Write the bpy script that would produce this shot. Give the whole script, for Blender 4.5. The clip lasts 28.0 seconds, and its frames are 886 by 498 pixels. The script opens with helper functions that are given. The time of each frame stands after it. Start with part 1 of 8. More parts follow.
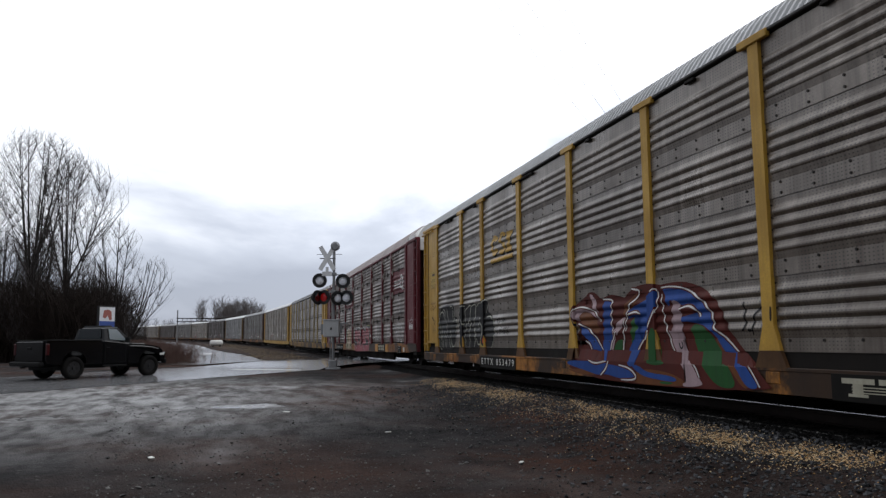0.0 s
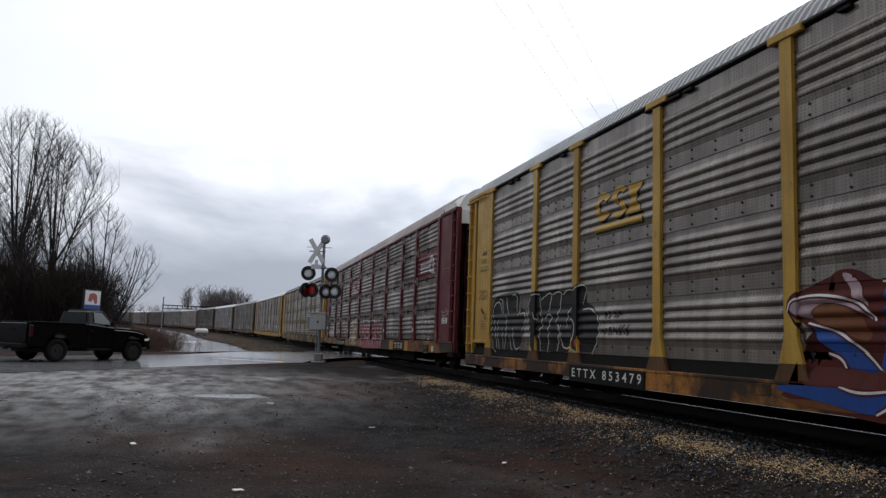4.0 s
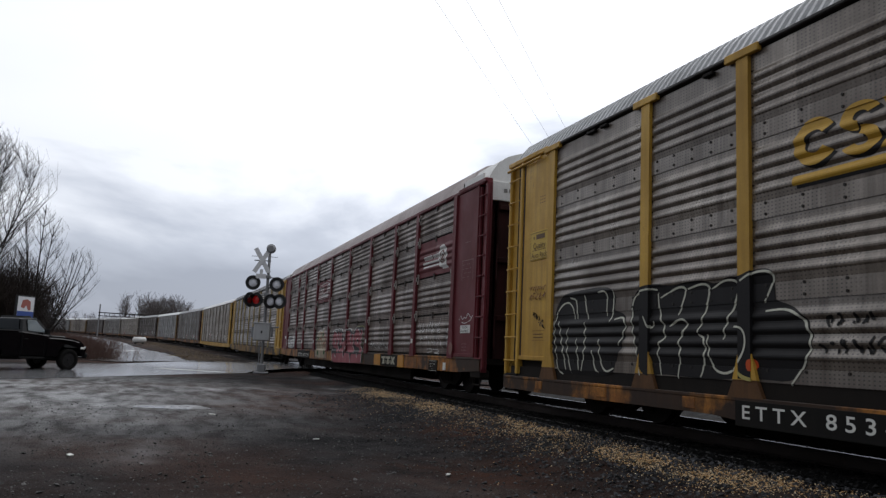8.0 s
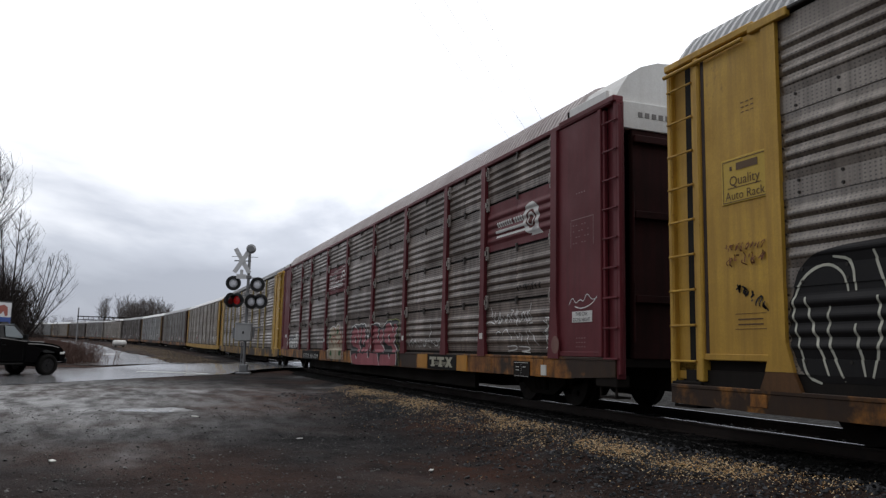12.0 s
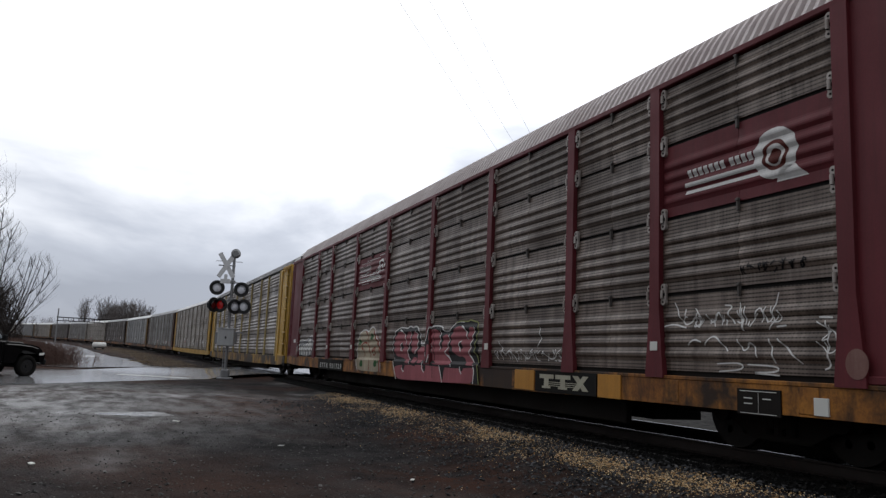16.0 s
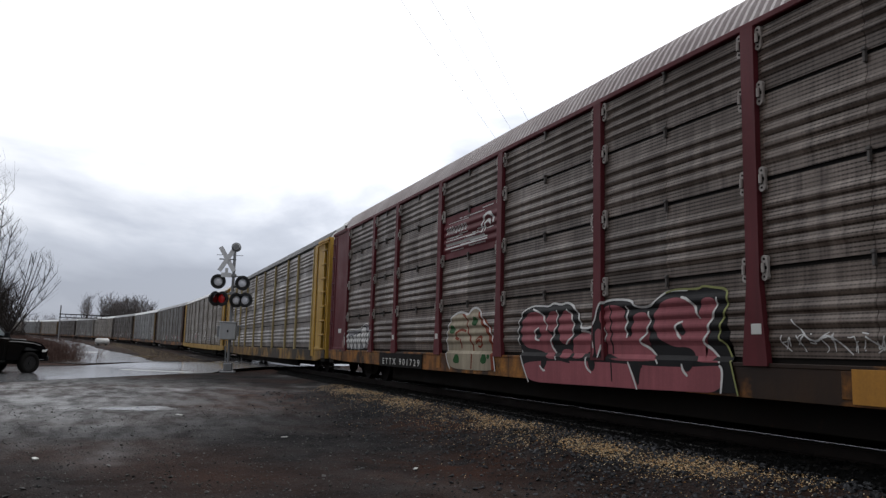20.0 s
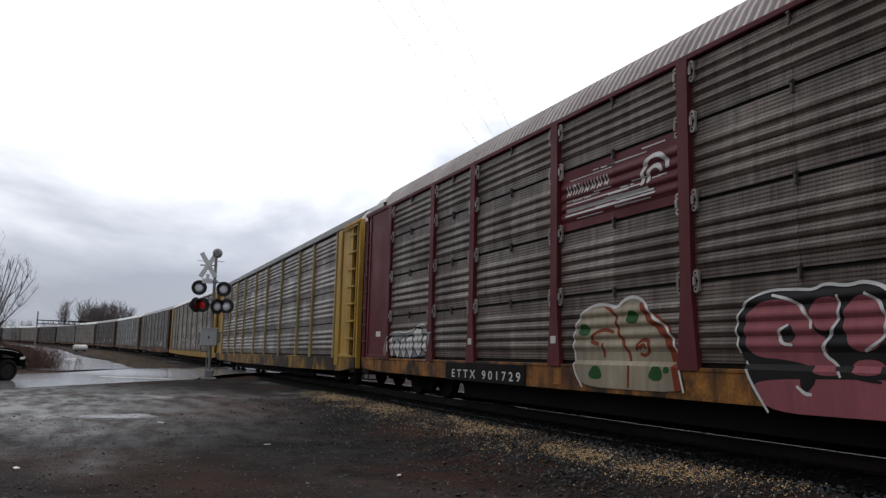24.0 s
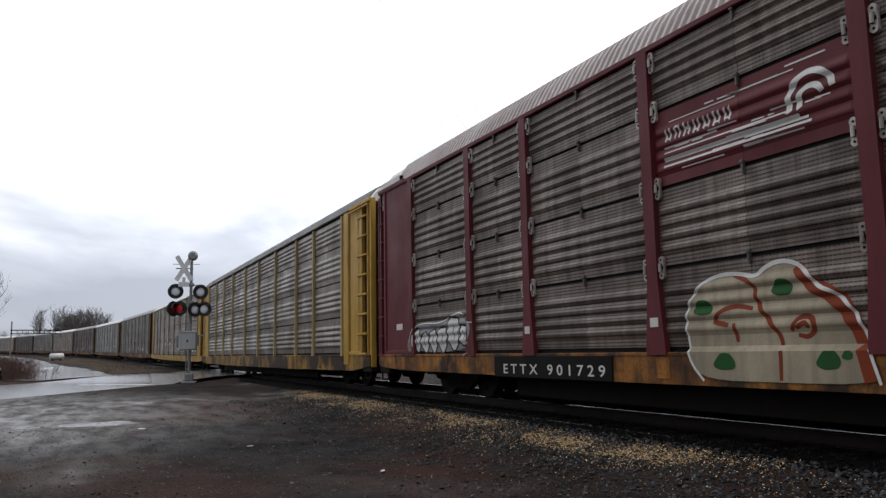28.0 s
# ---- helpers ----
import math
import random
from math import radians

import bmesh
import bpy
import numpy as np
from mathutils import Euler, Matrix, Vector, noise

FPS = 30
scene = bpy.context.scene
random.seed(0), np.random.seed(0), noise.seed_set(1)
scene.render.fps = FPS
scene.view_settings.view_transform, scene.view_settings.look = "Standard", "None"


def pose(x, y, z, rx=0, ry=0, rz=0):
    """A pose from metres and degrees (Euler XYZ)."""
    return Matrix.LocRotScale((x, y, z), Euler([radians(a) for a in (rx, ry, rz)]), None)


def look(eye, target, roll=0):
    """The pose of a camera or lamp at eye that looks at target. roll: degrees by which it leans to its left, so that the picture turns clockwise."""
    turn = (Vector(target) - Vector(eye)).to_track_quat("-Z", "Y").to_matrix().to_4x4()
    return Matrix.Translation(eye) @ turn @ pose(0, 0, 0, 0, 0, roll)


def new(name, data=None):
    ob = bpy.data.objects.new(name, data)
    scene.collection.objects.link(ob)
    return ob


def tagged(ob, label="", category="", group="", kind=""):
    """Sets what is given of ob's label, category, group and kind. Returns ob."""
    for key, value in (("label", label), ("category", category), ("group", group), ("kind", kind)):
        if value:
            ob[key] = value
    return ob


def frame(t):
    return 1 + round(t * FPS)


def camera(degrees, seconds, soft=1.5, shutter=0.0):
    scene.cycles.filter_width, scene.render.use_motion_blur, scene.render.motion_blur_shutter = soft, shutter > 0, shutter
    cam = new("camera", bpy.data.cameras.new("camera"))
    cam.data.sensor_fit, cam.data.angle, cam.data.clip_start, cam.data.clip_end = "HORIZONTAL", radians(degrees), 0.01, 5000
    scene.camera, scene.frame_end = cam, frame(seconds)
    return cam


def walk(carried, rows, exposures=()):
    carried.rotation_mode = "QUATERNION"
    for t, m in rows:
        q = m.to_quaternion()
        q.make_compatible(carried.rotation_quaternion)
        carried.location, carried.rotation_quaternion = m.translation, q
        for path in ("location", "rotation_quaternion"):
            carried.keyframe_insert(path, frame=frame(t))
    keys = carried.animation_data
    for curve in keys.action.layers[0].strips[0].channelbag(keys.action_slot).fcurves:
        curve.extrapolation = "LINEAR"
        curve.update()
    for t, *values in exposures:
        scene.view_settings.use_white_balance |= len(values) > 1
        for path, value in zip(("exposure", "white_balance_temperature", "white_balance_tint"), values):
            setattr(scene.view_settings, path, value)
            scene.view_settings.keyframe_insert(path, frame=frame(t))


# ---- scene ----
cam = camera(60.00, 28.0, soft=1.35)

# seconds, place, tilt, lean, turn of the hand-held camera
PATH = [
    (0, pose(0.105, 0.172, 1.436, 96.96, 0.38, -14.85)),
    (0.5, pose(0.062, 0.240, 1.423, 96.43, 0.11, -15.60)),
    (1, pose(0.067, 0.268, 1.431, 96.72, -0.10, -15.68)),
    (1.5, pose(0.074, 0.244, 1.428, 96.11, -1.14, -15.56)),
    (2, pose(0.076, 0.197, 1.429, 96.41, -2.97, -15.45)),
    (2.5, pose(0.087, 0.186, 1.432, 96.76, -2.21, -15.11)),
    (3, pose(0.075, 0.208, 1.436, 96.79, -1.97, -15.08)),
    (3.5, pose(0.075, 0.198, 1.432, 96.85, -1.63, -15.56)),
    (4, pose(0.073, 0.189, 1.432, 96.85, -2.01, -15.93)),
    (4.5, pose(0.073, 0.176, 1.420, 96.97, -1.44, -15.66)),
    (6.5, pose(0.053, 0.127, 1.432, 97.46, -1.50, -17.99)),
    (7, pose(0.037, 0.105, 1.447, 97.54, -1.69, -18.68)),
    (7.5, pose(0.029, 0.099, 1.439, 97.71, -1.89, -19.38)),
    (8, pose(0.012, 0.083, 1.436, 97.89, -2.61, -20.04)),
    (8.5, pose(0.009, 0.043, 1.446, 98.01, -3.05, -20.61)),
    (9, pose(0.001, 0.017, 1.444, 97.99, -3.06, -21.02)),
    (9.5, pose(-0.007, 0.020, 1.438, 97.95, -3.10, -21.21)),
    (10, pose(-0.012, 0.023, 1.447, 97.89, -3.37, -21.09)),
    (10.5, pose(-0.002, 0.024, 1.455, 97.97, -2.56, -20.74)),
    (11, pose(0.004, 0.021, 1.451, 98.00, -1.83, -20.80)),
    (11.5, pose(0.008, 0.017, 1.446, 97.83, -1.45, -20.89)),
    (12, pose(0.009, -0.011, 1.451, 97.62, -1.28, -21.28)),
    (12.5, pose(0.007, -0.024, 1.449, 97.37, -1.56, -21.82)),
    (14.5, pose(-0.033, -0.055, 1.453, 98.25, -2.33, -22.67)),
    (15, pose(-0.006, -0.086, 1.451, 98.31, -2.14, -22.64)),
    (15.5, pose(-0.034, -0.085, 1.460, 98.27, -2.58, -22.65)),
    (16, pose(-0.035, -0.067, 1.463, 98.34, -2.49, -22.58)),
    (16.5, pose(-0.036, -0.077, 1.459, 98.39, -2.65, -22.85)),
    (17, pose(-0.030, -0.080, 1.457, 98.29, -2.18, -22.81)),
    (17.5, pose(-0.016, -0.071, 1.457, 98.19, -1.67, -22.58)),
    (18, pose(-0.026, -0.066, 1.446, 98.01, -1.88, -22.61)),
    (18.5, pose(-0.017, -0.053, 1.445, 97.96, -1.81, -22.46)),
    (19, pose(-0.022, -0.061, 1.437, 97.97, -1.75, -22.68)),
    (19.5, pose(-0.012, -0.074, 1.446, 97.85, -1.62, -22.52)),
    (20, pose(-0.009, -0.055, 1.443, 97.63, -1.53, -22.38)),
    (20.5, pose(-0.005, -0.045, 1.441, 97.39, -1.74, -22.46)),
    (21, pose(-0.003, -0.042, 1.444, 97.32, -1.68, -22.50)),
    (21.5, pose(-0.008, -0.066, 1.440, 97.43, -1.39, -22.64)),
    (23.5, pose(-0.077, -0.149, 1.464, 97.89, -1.90, -24.31)),
    (24, pose(-0.063, -0.144, 1.471, 98.03, -1.32, -23.73)),
    (24.5, pose(-0.069, -0.140, 1.470, 98.21, -1.74, -23.41)),
    (25, pose(-0.068, -0.179, 1.475, 98.34, -1.25, -24.31)),
    (25.5, pose(-0.080, -0.219, 1.484, 97.94, -0.37, -27.07)),
    (26, pose(-0.078, -0.222, 1.492, 97.91, -0.22, -27.71)),
    (26.5, pose(-0.085, -0.236, 1.491, 97.96, -0.06, -27.43)),
    (27, pose(-0.083, -0.247, 1.497, 97.78, 0.30, -26.77)),
    (27.5, pose(-0.072, -0.245, 1.484, 97.59, 1.00, -25.94)),
    (28, pose(-0.059, -0.205, 1.484, 97.54, 1.02, -25.10)),
]
# the camera's own exposure drifts a little: stops, kelvin, tint
walk(cam, PATH, [(0, 0.20, 6330, 10), (0.8, 0.04, 6330, 10), (2, 0.0, 6330, 10), (8, -0.05, 6330, 10), (10, 0.0, 6350, 10), (12, 0.12, 6480, 10), (15, 0.03, 6420, 10), (18, 0.0, 6420, 10), (21, 0.04, 6420, 10), (24, 0.04, 6460, 10), (26, 0.22, 6500, 10), (28, 0.30, 6500, 10)])

# seconds and metres that the train has rolled towards the camera
ROLLED = [
    (0, -23.07),
    (0.5, -22.24),
    (1, -21.39),
    (1.5, -20.58),
    (2, -19.75),
    (2.5, -18.91),
    (3, -18.12),
    (3.5, -17.31),
    (4, -16.51),
    (4.5, -15.72),
    (6.5, -12.64),
    (7, -11.83),
    (7.5, -11.03),
    (8, -10.27),
    (8.5, -9.48),
    (9, -8.74),
    (9.5, -8.03),
    (10, -7.31),
    (10.5, -6.58),
    (11, -5.86),
    (11.5, -5.06),
    (12, -4.31),
    (12.5, -3.56),
    (14.5, -0.70),
    (15, 0.19),
    (15.5, 1.04),
    (16, 1.89),
    (16.5, 2.76),
    (17, 3.66),
    (17.5, 4.54),
    (18, 5.40),
    (18.5, 6.22),
    (19, 7.03),
    (19.5, 8.01),
    (20, 8.85),
    (20.5, 9.70),
    (21, 10.54),
    (21.5, 11.38),
    (23.5, 14.13),
    (24, 14.62),
    (24.5, 15.11),
    (25, 15.59),
    (25.5, 16.05),
    (26, 16.46),
    (26.5, 16.81),
    (27, 17.12),
    (27.5, 17.39),
    (28, 17.59),
]

# ---------------------------------------------------------------- sky and light
SUN_WAY = Vector((0.62, 0.50, 0.60)).normalized()
SUN_TURN, SUN_HIGH = math.atan2(SUN_WAY.x, SUN_WAY.y), math.asin(SUN_WAY.z)
world = bpy.data.worlds.new("overcast_sky")
scene.world = world
world.use_nodes = True
wt = world.node_tree
wt.nodes.clear()


def sky_node(kind, **values):
    n = wt.nodes.new(kind)
    for k, v in values.items():
        n.inputs[k].default_value = v
    return n


sky = sky_node("ShaderNodeTexSky")
sky.sky_type, sky.sun_disc, sky.sun_elevation, sky.sun_rotation = "NISHITA", False, SUN_HIGH, SUN_TURN
sky_bg = sky_node("ShaderNodeBackground", Strength=0.07)
wt.links.new(sky.outputs[0], sky_bg.inputs["Color"])
coords = sky_node("ShaderNodeTexCoord")
flat = sky_node("ShaderNodeMapping", Scale=(1.0, 1.0, 2.6))
wt.links.new(coords.outputs["Generated"], flat.inputs["Vector"])
puffs = sky_node("ShaderNodeTexNoise", Scale=2.1, Detail=7.0, Roughness=0.52, Distortion=0.25)
wt.links.new(flat.outputs[0], puffs.inputs["Vector"])
height = sky_node("ShaderNodeSeparateXYZ")
wt.links.new(coords.outputs["Generated"], height.inputs[0])
# the cloud layer is thin and bright overhead, thick and blue-grey near the horizon
lift = sky_node("ShaderNodeMapRange", **{"From Min": 0.02, "From Max": 0.45, "To Min": -0.17, "To Max": 0.18})
wt.links.new(height.outputs["Z"], lift.inputs["Value"])
both = sky_node("ShaderNodeMath")
both.operation = "ADD"
wt.links.new(puffs.outputs["Fac"], both.inputs[0])
wt.links.new(lift.outputs[0], both.inputs[1])
tone = sky_node("ShaderNodeValToRGB")
for el, (p, c) in zip((tone.color_ramp.elements[0], tone.color_ramp.elements[1], tone.color_ramp.elements.new(0.47), tone.color_ramp.elements.new(0.56)),
                      ((0.28, (0.36, 0.385, 0.45)), (0.72, (1.75, 1.74, 1.74)), (0.40, (0.52, 0.55, 0.62)), (0.52, (0.88, 0.90, 0.95)))):
    el.position, el.color = p, (*c, 1)
wt.links.new(both.outputs[0], tone.inputs["Fac"])
# the cloud glows where the hidden sun stands behind it, and falls off all round
toward = sky_node("ShaderNodeVectorMath")
toward.operation = "DOT_PRODUCT"
toward.inputs[1].default_value = SUN_WAY
wt.links.new(coords.outputs["Generated"], toward.inputs[0])
glow = sky_node("ShaderNodeMapRange", **{"From Min": -0.45, "From Max": 0.95, "To Min": 0.50, "To Max": 1.75})
wt.links.new(toward.outputs["Value"], glow.inputs["Value"])
lit = sky_node("ShaderNodeVectorMath")
lit.operation = "SCALE"
wt.links.new(tone.outputs["Color"], lit.inputs[0])
wt.links.new(glow.outputs[0], lit.inputs["Scale"])
cloud_bg = sky_node("ShaderNodeBackground", Strength=0.85)
wt.links.new(lit.outputs[0], cloud_bg.inputs["Color"])
cover = sky_node("ShaderNodeMixShader", Fac=0.93)
wt.links.new(sky_bg.outputs[0], cover.inputs[1])
wt.links.new(cloud_bg.outputs[0], cover.inputs[2])
sky_out = sky_node("ShaderNodeOutputWorld")
wt.links.new(cover.outputs[0], sky_out.inputs["Surface"])

sun = new("sun", bpy.data.lights.new("sun", "SUN"))
sun.data.energy, sun.data.angle, sun.data.color = 0.5, radians(40), (1.0, 0.97, 0.93)
sun.matrix_world = look(SUN_WAY * 60, (0, 0, 0))
scene.view_settings.exposure = 0.0

import itertools

# ---------------------------------------------------------------- materials
def mat(name, base=(0.5, 0.5, 0.5), rough=0.6, metal=0.0, spec=0.5):
    m = bpy.data.materials.new(name)
    m.use_nodes = True
    b = m.node_tree.nodes["Principled BSDF"]
    b.inputs["Base Color"].default_value = (*base, 1)
    b.inputs["Roughness"].default_value = rough
    b.inputs["Metallic"].default_value = metal
    b.inputs["Specular IOR Level"].default_value = spec
    return m


class Nodes:
    """Short hand for the node tree of a material."""

    def __init__(self, m, shift=True):
        self.t = m.node_tree
        self.b = self.t.nodes["Principled BSDF"]
        self.co = self.t.nodes.new("ShaderNodeTexCoord")
        self.start = self.co.outputs["Object"]
        if shift:
            # every piece takes its grain from another place, so that no two sheets look alike
            self.info = self.t.nodes.new("ShaderNodeObjectInfo")
            away = self.t.nodes.new("ShaderNodeVectorMath")
            away.operation = "MULTIPLY_ADD"
            away.inputs[1].default_value = (37.0, 53.0, 29.0)
            self.t.links.new(self.info.outputs["Random"], away.inputs[0])
            self.t.links.new(self.start, away.inputs[2])
            self.start = away.outputs[0]

    def add(self, kind, **values):
        n = self.t.nodes.new(kind)
        for k, v in values.items():
            n.inputs[k].default_value = v
        return n

    def link(self, a, b):
        self.t.links.new(a, b)

    def place(self, scale, off=(0, 0, 0)):
        mp = self.add("ShaderNodeMapping")
        mp.inputs["Scale"].default_value = scale
        mp.inputs["Location"].default_value = off
        self.link(self.start, mp.inputs["Vector"])
        return mp.outputs["Vector"]

    def noise(self, scale=(1, 1, 1), size=1.0, detail=5.0, rough=0.6, off=(0, 0, 0)):
        n = self.add("ShaderNodeTexNoise", Scale=size, Detail=detail, Roughness=rough)
        self.link(self.place(scale, off), n.inputs["Vector"])
        return n.outputs["Fac"]

    def ramp(self, fac, stops):
        r = self.add("ShaderNodeValToRGB")
        e = r.color_ramp.elements
        while len(e) < len(stops):
            e.new(0.5)
        for el, (p, c) in zip(e, stops):
            el.position = p
            el.color = (*c, 1) if len(c) == 3 else c
        self.link(fac, r.inputs["Fac"])
        return r.outputs["Color"]

    def mix(self, fac, a, b, mode="MIX"):
        n = self.t.nodes.new("ShaderNodeMix")
        n.data_type, n.blend_type = "RGBA", mode
        for sock, v in ((n.inputs[0], fac), (n.inputs[6], a), (n.inputs[7], b)):
            if hasattr(v, "is_linked"):
                self.link(v, sock)
            elif isinstance(v, tuple):
                sock.default_value = (*v, 1)
            else:
                sock.default_value = v
        return n.outputs[2]

    def bump(self, height, strength=0.4, dist=0.02):
        n = self.add("ShaderNodeBump", Strength=strength, Distance=dist)
        self.link(height, n.inputs["Height"])
        self.link(n.outputs["Normal"], self.b.inputs["Normal"])

    def color(self, c):
        self.link(c, self.b.inputs["Base Color"])

    def rough(self, r):
        self.link(r, self.b.inputs["Roughness"])


def grey(v):
    return (v, v, v)


def weathered(name, base, dirt, rough=0.55, metal=0.0, amount=0.5, streak=1.0, rust=0.25, bump=0.12, holes=0.0, spec=0.3, vary=0.0, all_over=False):
    """Painted or galvanised steel with rain streaks, blotches, grime and a little rust."""
    m = mat(name, base, rough, metal, spec)
    n = Nodes(m)
    blot = n.noise((0.5, 0.5, 0.5), 1.6, 6)
    stre = n.noise((3.0, 3.0, 0.22 / streak), 2.2, 5, 0.65)
    fine = n.noise((1, 1, 1), 34, 4, 0.7)
    c = n.mix(n.ramp(blot, [(0.35, grey(0)), (0.7, grey(amount))]), base, dirt)
    c = n.mix(n.ramp(stre, [(0.42, grey(0)), (0.72, grey(amount))]), c, dirt)
    c = n.mix(n.ramp(fine, [(0.3, grey(0.35)), (0.7, grey(0))]), c, dirt)
    spots = n.noise((1, 1, 0.6), 5.5, 8, 0.75, (3, 7, 1))
    c = n.mix(n.ramp(spots, [(0.62, grey(0)), (0.74, grey(rust))]), c, (0.10, 0.035, 0.015))
    if holes:
        # columns of small punched holes, in uneven strips
        sep = n.add("ShaderNodeSeparateXYZ")
        n.link(n.co.outputs["Object"], sep.inputs[0])
        dots = []
        for axis, step in (("Y", 0.052 if all_over else 0.060), ("Z", 0.047 if all_over else 0.043)):
            w = n.add("ShaderNodeMath")
            w.operation = "MULTIPLY"
            w.inputs[1].default_value = 2 * math.pi / step
            n.link(sep.outputs[axis], w.inputs[0])
            si = n.add("ShaderNodeMath")
            si.operation = "SINE"
            n.link(w.outputs[0], si.inputs[0])
            dots.append(n.ramp(si.outputs[0], [(0.25, grey(0)), (0.5, grey(1))]))
        strip = n.ramp(n.noise((0, 1, 0.15), 1.9, 2, 0.5, (0, 4, 0)), [(0.36, grey(0.65 if all_over else 0.15)), (0.52, grey(1))])
        if all_over:
            # lines pressed along the sheet, with holes in them
            dots[0] = n.ramp(dots[0], [(0.0, grey(0.72)), (1.0, grey(1))])
        hole = n.mix(1.0, n.mix(1.0, dots[0], dots[1], "MULTIPLY"), strip, "MULTIPLY")
        c = n.mix(n.mix(1.0, hole, grey(holes), "MULTIPLY"), c, (0.02, 0.018, 0.016))
        if all_over:
            n.link(n.mix(hole, grey(spec), grey(0.12)), n.b.inputs["Specular IOR Level"])
    if vary:
        c = n.mix(1.0, c, n.ramp(n.info.outputs["Random"], [(0.0, grey(1 - vary)), (0.5, (1.0, 0.985, 0.96)), (1.0, grey(1 + 0.6 * vary))]), "MULTIPLY")
    n.color(c)
    n.rough(n.ramp(blot, [(0.3, grey(rough - 0.12)), (0.7, grey(rough + 0.15))]))
    n.bump(fine, bump, 0.01)
    return m


def wet_ground(name, dry, dark, brown, wet=0.5, scale=1.0, brown_at=0.6, puddle=0.66, spec=0.12, relief=1.0, soaked_sheen=None):
    """Wet dirt and fine gravel, with smooth darker places where water stands."""
    m = mat(name, dry, 0.8, 0, spec)
    n = Nodes(m, False)
    big = n.noise((1, 1, 1), 0.16 * scale, 6, 0.6)
    mid = n.noise((1, 1, 1), 1.3 * scale, 6, 0.65, (5, 2, 0))
    fine = n.noise((1, 1, 1), 26, 6, 0.75)
    grit = n.add("ShaderNodeTexVoronoi", Scale=38.0)
    n.link(n.co.outputs["Object"], grit.inputs["Vector"])
    c = n.mix(n.ramp(mid, [(0.42, grey(0)), (0.58, grey(1))]), dark, dry)
    c = n.mix(n.ramp(big, [(brown_at - 0.08, grey(0)), (brown_at + 0.1, grey(0.8))]), c, brown)
    c = n.mix(n.ramp(fine, [(0.35, grey(0.7)), (0.6, grey(0))]), c, tuple(v * 0.45 for v in dark))
    pale = n.mix(n.ramp(grit.outputs["Color"], [(0.93, grey(0)), (0.97, grey(0.6))]), c, (0.22, 0.21, 0.20))
    n.color(pale)
    stand = n.noise((1, 0.55, 1), 0.33 * scale, 4, 0.55, (11, 4, 0))
    n.rough(n.ramp(stand, [(puddle - 0.14, grey(0.95)), (puddle - 0.02, grey(wet)), (puddle + 0.05, grey(0.14))]))
    hgt = n.mix(n.ramp(stand, [(puddle - 0.1, grey(1)), (puddle, grey(0.05))]), grey(0), n.mix(0.5, fine, grit.outputs["Distance"]))
    n.bump(hgt, relief, 0.05)
    if soaked_sheen:
        # a soaked stretch of ruts, its wet sheen painted pale: (x, y, half width, half length)
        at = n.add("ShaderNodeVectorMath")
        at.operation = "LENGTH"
        n.link(n.place((1 / soaked_sheen[2], 1 / soaked_sheen[3], 0), (-soaked_sheen[0] / soaked_sheen[2], -soaked_sheen[1] / soaked_sheen[3], 0)), at.inputs[0])
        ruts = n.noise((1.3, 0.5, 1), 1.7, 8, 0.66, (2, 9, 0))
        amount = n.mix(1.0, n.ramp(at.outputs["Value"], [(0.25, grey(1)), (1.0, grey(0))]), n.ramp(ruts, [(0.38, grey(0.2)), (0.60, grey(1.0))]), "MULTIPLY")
        # rust-brown stains where something was spilled: (x, y, half width, half length)
        ragged = n.noise((1, 1, 1), 1.6, 7, 0.7, (7, 3, 0))
        for x, y, hw, hl in ((4.0, 8.9, 2.2, 1.7), (3.2, 20.5, 2.6, 6.0), (1.8, 5.2, 2.4, 1.0), (5.0, 12.5, 1.0, 2.6)):
            spot = n.add("ShaderNodeVectorMath")
            spot.operation = "LENGTH"
            n.link(n.place((1 / hw, 1 / hl, 0), (-x / hw, -y / hl, 0)), spot.inputs[0])
            near = n.mix(1.0, n.ramp(spot.outputs["Value"], [(0.1, grey(1)), (1.0, grey(0))]), n.ramp(ragged, [(0.38, grey(0)), (0.58, grey(1.0))]), "MULTIPLY")
            pale = n.mix(near, pale, (0.062, 0.026, 0.015))
        # this pale grey stands for sky sheen on the wet ruts
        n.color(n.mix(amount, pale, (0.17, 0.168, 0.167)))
        n.link(n.mix(amount, n.b.inputs["Roughness"].links[0].from_socket, grey(0.40)), n.b.inputs["Roughness"])
        n.link(n.mix(amount, grey(spec), grey(0.8)), n.b.inputs["Specular IOR Level"])
    return m


M = {}
M["galv"] = weathered("galvanised_panel", (0.30, 0.262, 0.222), (0.080, 0.058, 0.042), 0.36, 0.22, 0.95, 1.6, 0.55, holes=0.8, spec=1.0, vary=0.2)
M["galv_b"] = weathered("galvanised_panel_brown", (0.300, 0.240, 0.202), (0.066, 0.043, 0.032), 0.44, 0.05, 1.0, 1.0, 0.75, holes=0.85, spec=0.6, vary=0.13, all_over=True)
M["galv_c"] = weathered("galvanised_dusty_brown", (0.29, 0.25, 0.215), (0.075, 0.054, 0.041), 0.40, 0.05, 0.95, 1.4, 0.7, spec=0.6, vary=0.2)
M["box_grey"] = weathered("pale_grey_box", (0.46, 0.47, 0.48), (0.30, 0.30, 0.30), 0.5, 0.1, 0.4, 1.0, 0.05)
M["yellow_pale"] = weathered("weathered_yellow_paint", (0.58, 0.46, 0.20), (0.27, 0.21, 0.115), 0.5, 0, 0.6, 1.0, 0.5)
M["roof_dull"] = weathered("dull_grey_roof", (0.30, 0.30, 0.31), (0.18, 0.178, 0.175), 0.5, 0.1, 0.6)
